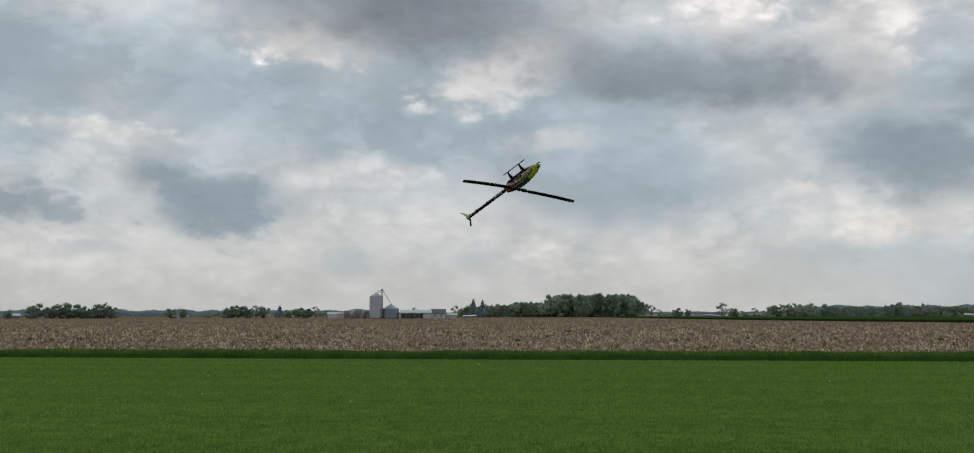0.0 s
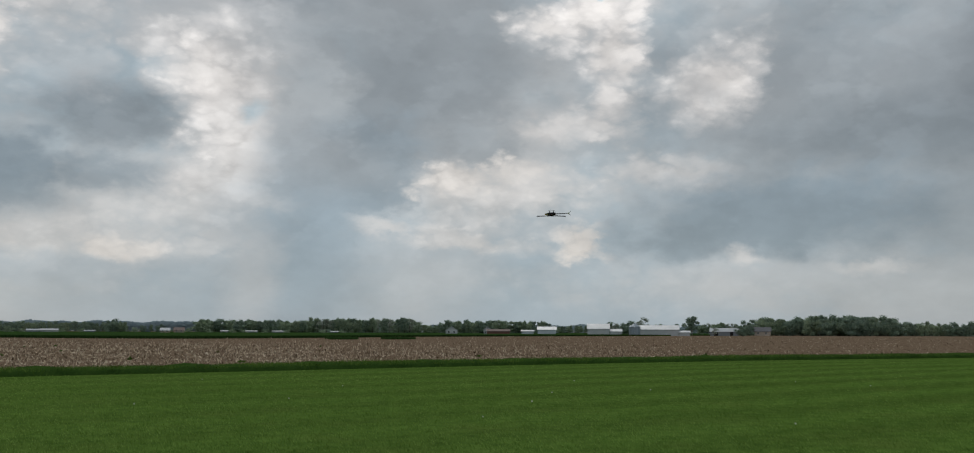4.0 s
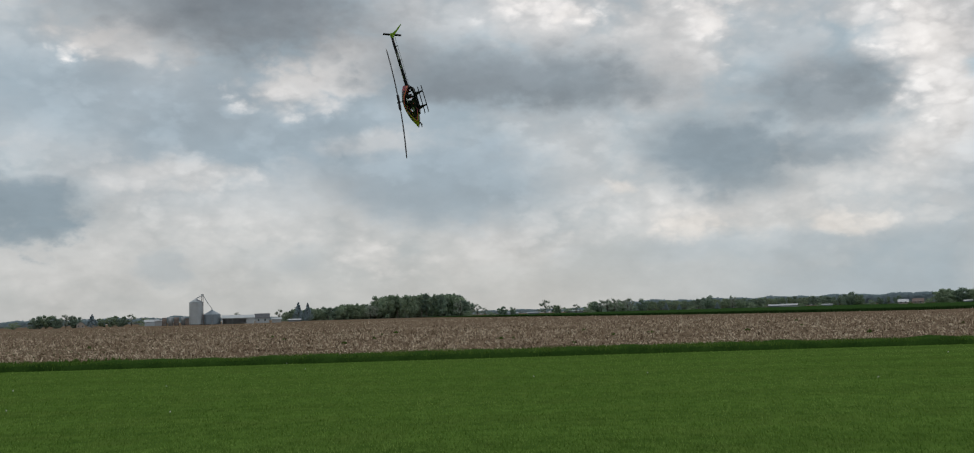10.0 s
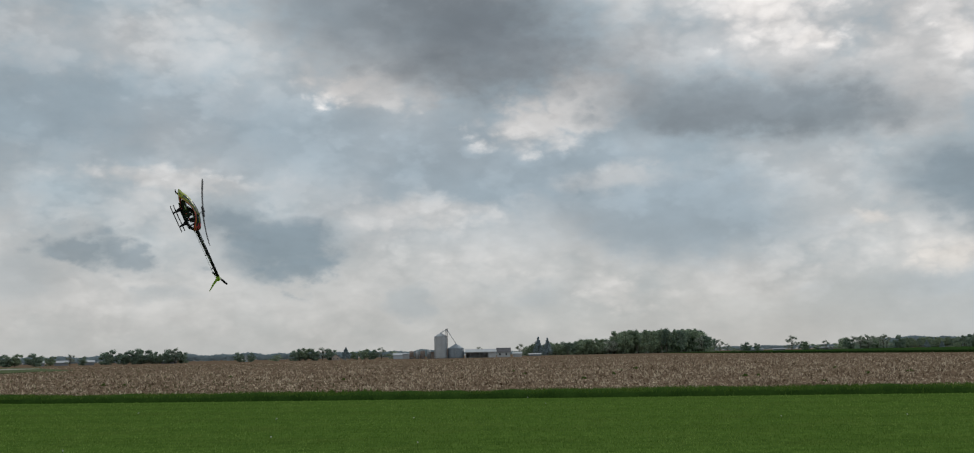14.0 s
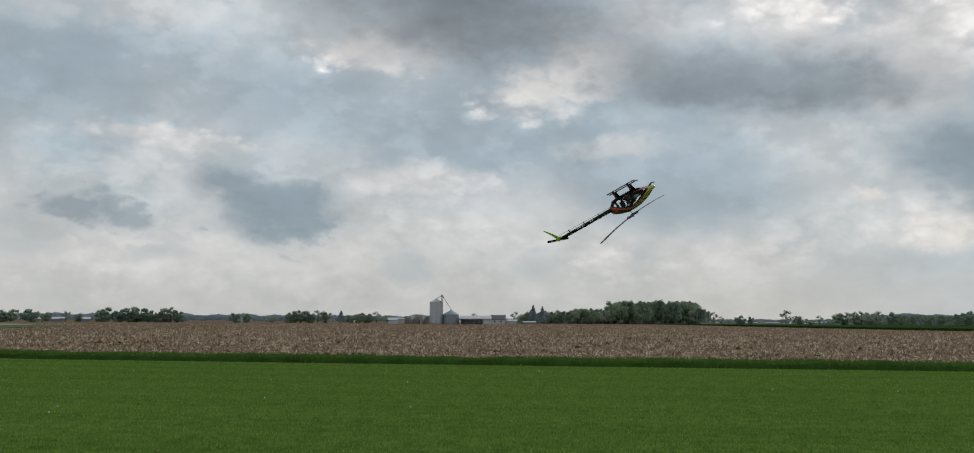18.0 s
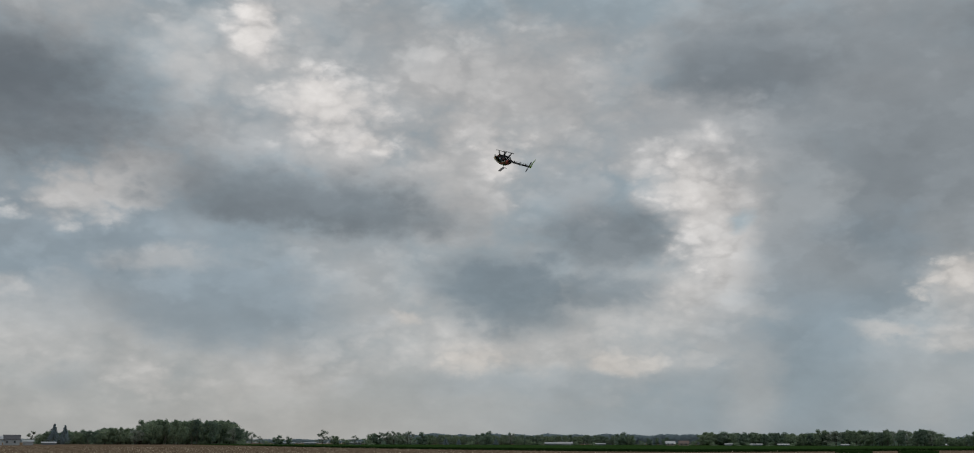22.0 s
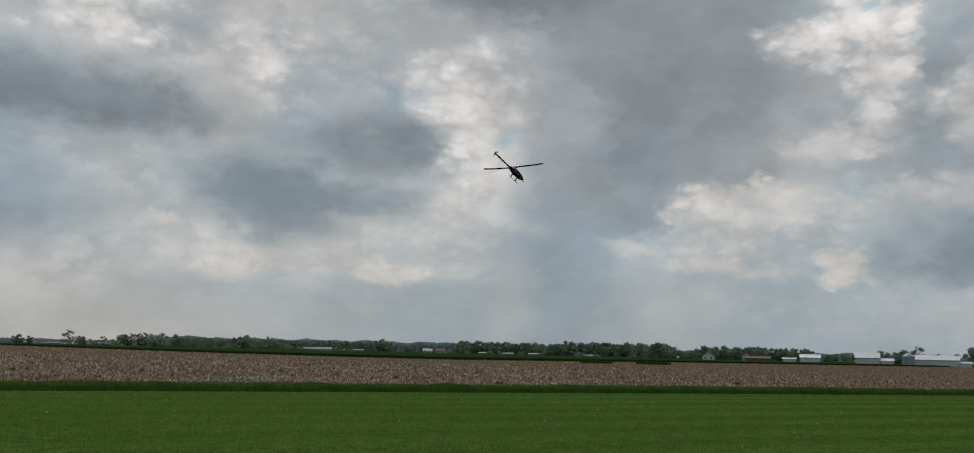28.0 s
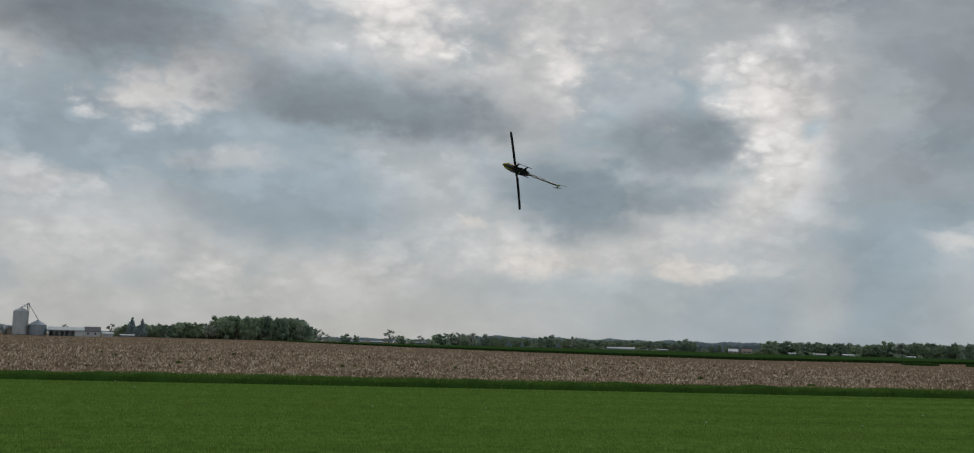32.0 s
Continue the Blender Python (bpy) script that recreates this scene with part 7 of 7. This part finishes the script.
    (30.3, 12.43, 20.59, 5.49, 160, -6, -4), (30.4, 11.92, 20.76, 5.67, 164, -24, -33), (30.467, 11.75, 21.01, 5.80, -162, -44, -86),
    (30.5, 11.59, 21.27, 5.94, -138, -41, -118), (30.533, 11.36, 21.44, 6.02, -133, -31, -140), (30.6, 11.12, 21.62, 6.10, -135, -10, -178),
    (30.667, 10.91, 21.86, 6.15, -126, 25, 171), (30.7, 10.69, 22.10, 6.20, -123, 43, 167), (30.733, 10.37, 22.13, 6.11, -128, 62, 160),
    (30.8, 10.05, 22.15, 6.03, 101, 77, 25), (30.867, 9.83, 22.20, 5.91, 78, 46, 8), (30.9, 9.61, 22.25, 5.80, 74, 30, 7),
    (30.933, 9.42, 22.24, 5.65, 71, 14, 13), (31, 9.23, 22.24, 5.50, 59, -17, 29), (31.1, 8.95, 22.20, 5.34, 44, -40, 63),
    (31.133, 8.83, 22.11, 5.21, 21, -47, 89), (31.2, 8.71, 22.03, 5.09, -25, -35, 142), (31.267, 8.61, 21.95, 5.00, -21, -15, 171),
    (31.3, 8.52, 21.87, 4.91, -16, -6, -176), (31.333, 8.42, 21.71, 4.82, -18, 0, -158), (31.4, 8.31, 21.54, 4.72, -17, 14, -122),
    (31.467, 8.17, 21.34, 4.64, -10, 11, -85), (31.5, 8.03, 21.13, 4.55, -7, 8, -66), (31.533, 7.85, 20.69, 4.49, -3, 5, -51),
    (31.6, 7.67, 20.26, 4.42, 1, -4, -20), (31.667, 7.62, 20.21, 4.46, -4, -3, 14), (31.7, 7.57, 20.16, 4.50, -6, -2, 31),
    (31.733, 7.47, 19.95, 4.58, -7, 6, 49), (31.8, 7.37, 19.75, 4.66, -2, 21, 87), (31.867, 7.23, 19.56, 4.74, 23, 28, 123),
    (31.9, 7.09, 19.38, 4.82, 36, 26, 141), (31.933, 7.02, 19.47, 4.96, 56, 17, 161), (32, 6.95, 19.56, 5.10, 82, -14, -172),
]
SPIN = [
    (0, 481), (0.1, 465), (0.2, 441), (0.3, 423), (0.4, 417), (0.5, 399), (0.6, 367), (0.7, 392), (0.733, 361), (0.8, 331), (0.9, 314), (1, 296),
    (1.1, 291), (1.2, 282), (1.3, 272), (1.4, 240), (1.5, 221), (1.6, 198), (1.8, 141), (1.9, 185), (2, 230), (2.2, 250), (2.4, 220), (2.6, 261),
    (2.8, 261), (2.9, 295), (3, 329), (3.2, 309), (3.4, 284), (3.6, 255), (3.8, 219), (4, 184), (4.2, 157), (4.4, 128), (4.5, 108), (6.5, 103),
    (6.7, 53), (6.9, 53), (6.933, 93), (7, 133), (7.1, 100), (7.2, 64), (7.3, 27), (7.5, 27), (7.6, 70), (7.7, 112), (7.9, 105), (8, 105), (8.1, 91),
    (8.3, 66), (8.5, 48), (8.7, 47), (8.9, 104), (9, 135), (9.1, 159), (9.2, 197), (9.3, 234), (9.5, 219), (9.7, 216), (9.9, 217), (10, 199),
    (10.1, 194), (10.3, 163), (10.5, 163), (10.7, 169), (10.9, 178), (11, 184), (11.1, 186), (11.3, 230), (11.5, 237), (11.6, 270), (11.7, 304),
    (11.9, 318), (12, 320), (12.1, 365), (12.3, 381), (12.4, 342), (12.5, 303), (12.7, 352), (12.9, 338), (13, 351), (13.1, 355), (13.3, 318),
    (13.5, 306), (15.5, 292), (15.7, 296), (15.9, 272), (16, 237), (16.1, 202), (16.2, 244), (16.3, 285), (16.4, 330), (16.5, 374), (16.7, 375),
    (16.9, 419), (17, 419), (17.1, 407), (17.3, 390), (17.5, 355), (17.6, 325), (17.7, 295), (17.8, 317), (17.9, 330), (18, 315), (18.1, 257),
    (18.3, 298), (18.4, 266), (18.5, 235), (18.7, 188), (18.9, 141), (19, 118), (19.1, 103), (19.3, 59), (19.4, 17), (19.5, -25), (19.7, -85),
    (19.9, -127), (20, -170), (20.1, -158), (20.3, -139), (20.4, -101), (20.5, -62), (20.7, -67), (20.9, -61), (21, -74), (21.1, -93), (21.3, -135),
    (21.5, -182), (21.7, -226), (21.9, -279), (22, -318), (22.1, -350), (22.3, -393), (22.4, -427), (22.5, -461), (22.6, -428), (22.7, -394),
    (22.9, -392), (23, -397), (23.1, -377), (23.3, -397), (23.5, -420), (23.7, -467), (23.9, -512), (24, -540), (24.1, -570), (24.3, -622), (24.5, -611),
    (24.6, -572), (24.7, -533), (24.9, -533), (24.933, -569), (25, -606), (25.1, -629), (25.3, -641), (25.5, -671), (25.7, -710), (25.9, -758),
    (26, -788), (26.1, -818), (26.3, -866), (26.5, -920), (27.5, -951), (28.5, -982), (28.6, -999), (28.7, -1008), (28.8, -1029), (28.9, -1049),
    (29, -1070), (29.1, -1092), (29.2, -1121), (29.3, -1145), (29.4, -1157), (29.5, -1200), (29.6, -1227), (29.7, -1253), (29.8, -1270), (29.9, -1303),
    (29.933, -1336), (30, -1368), (30.1, -1351), (30.2, -1383), (30.3, -1397), (30.4, -1402), (30.5, -1435), (30.6, -1443), (30.7, -1465), (30.8, -1490),
    (30.9, -1512), (31, -1544), (31.1, -1540), (31.133, -1572), (31.2, -1603), (31.267, -1636), (31.3, -1669), (31.4, -1642), (31.5, -1642),
    (31.6, -1682), (31.7, -1703), (31.8, -1725), (31.9, -1726), (32, -1736),
]
TAIL_SPIN = [(k * 0.1, k * 29) for k in range(321)]

def motions():
    walk(helicopter, [(t, pose(*p)) for t, *p in FLIGHT])
    walk(main_rotor, [(t, pose(0, 0, 0.178, 0, 0, a)) for t, a in SPIN])
    walk(tail_rotor, [(t, pose(-0.925, -0.045, 0.016, 0, 2.6 * a, 0)) for t, a in TAIL_SPIN])


motions()
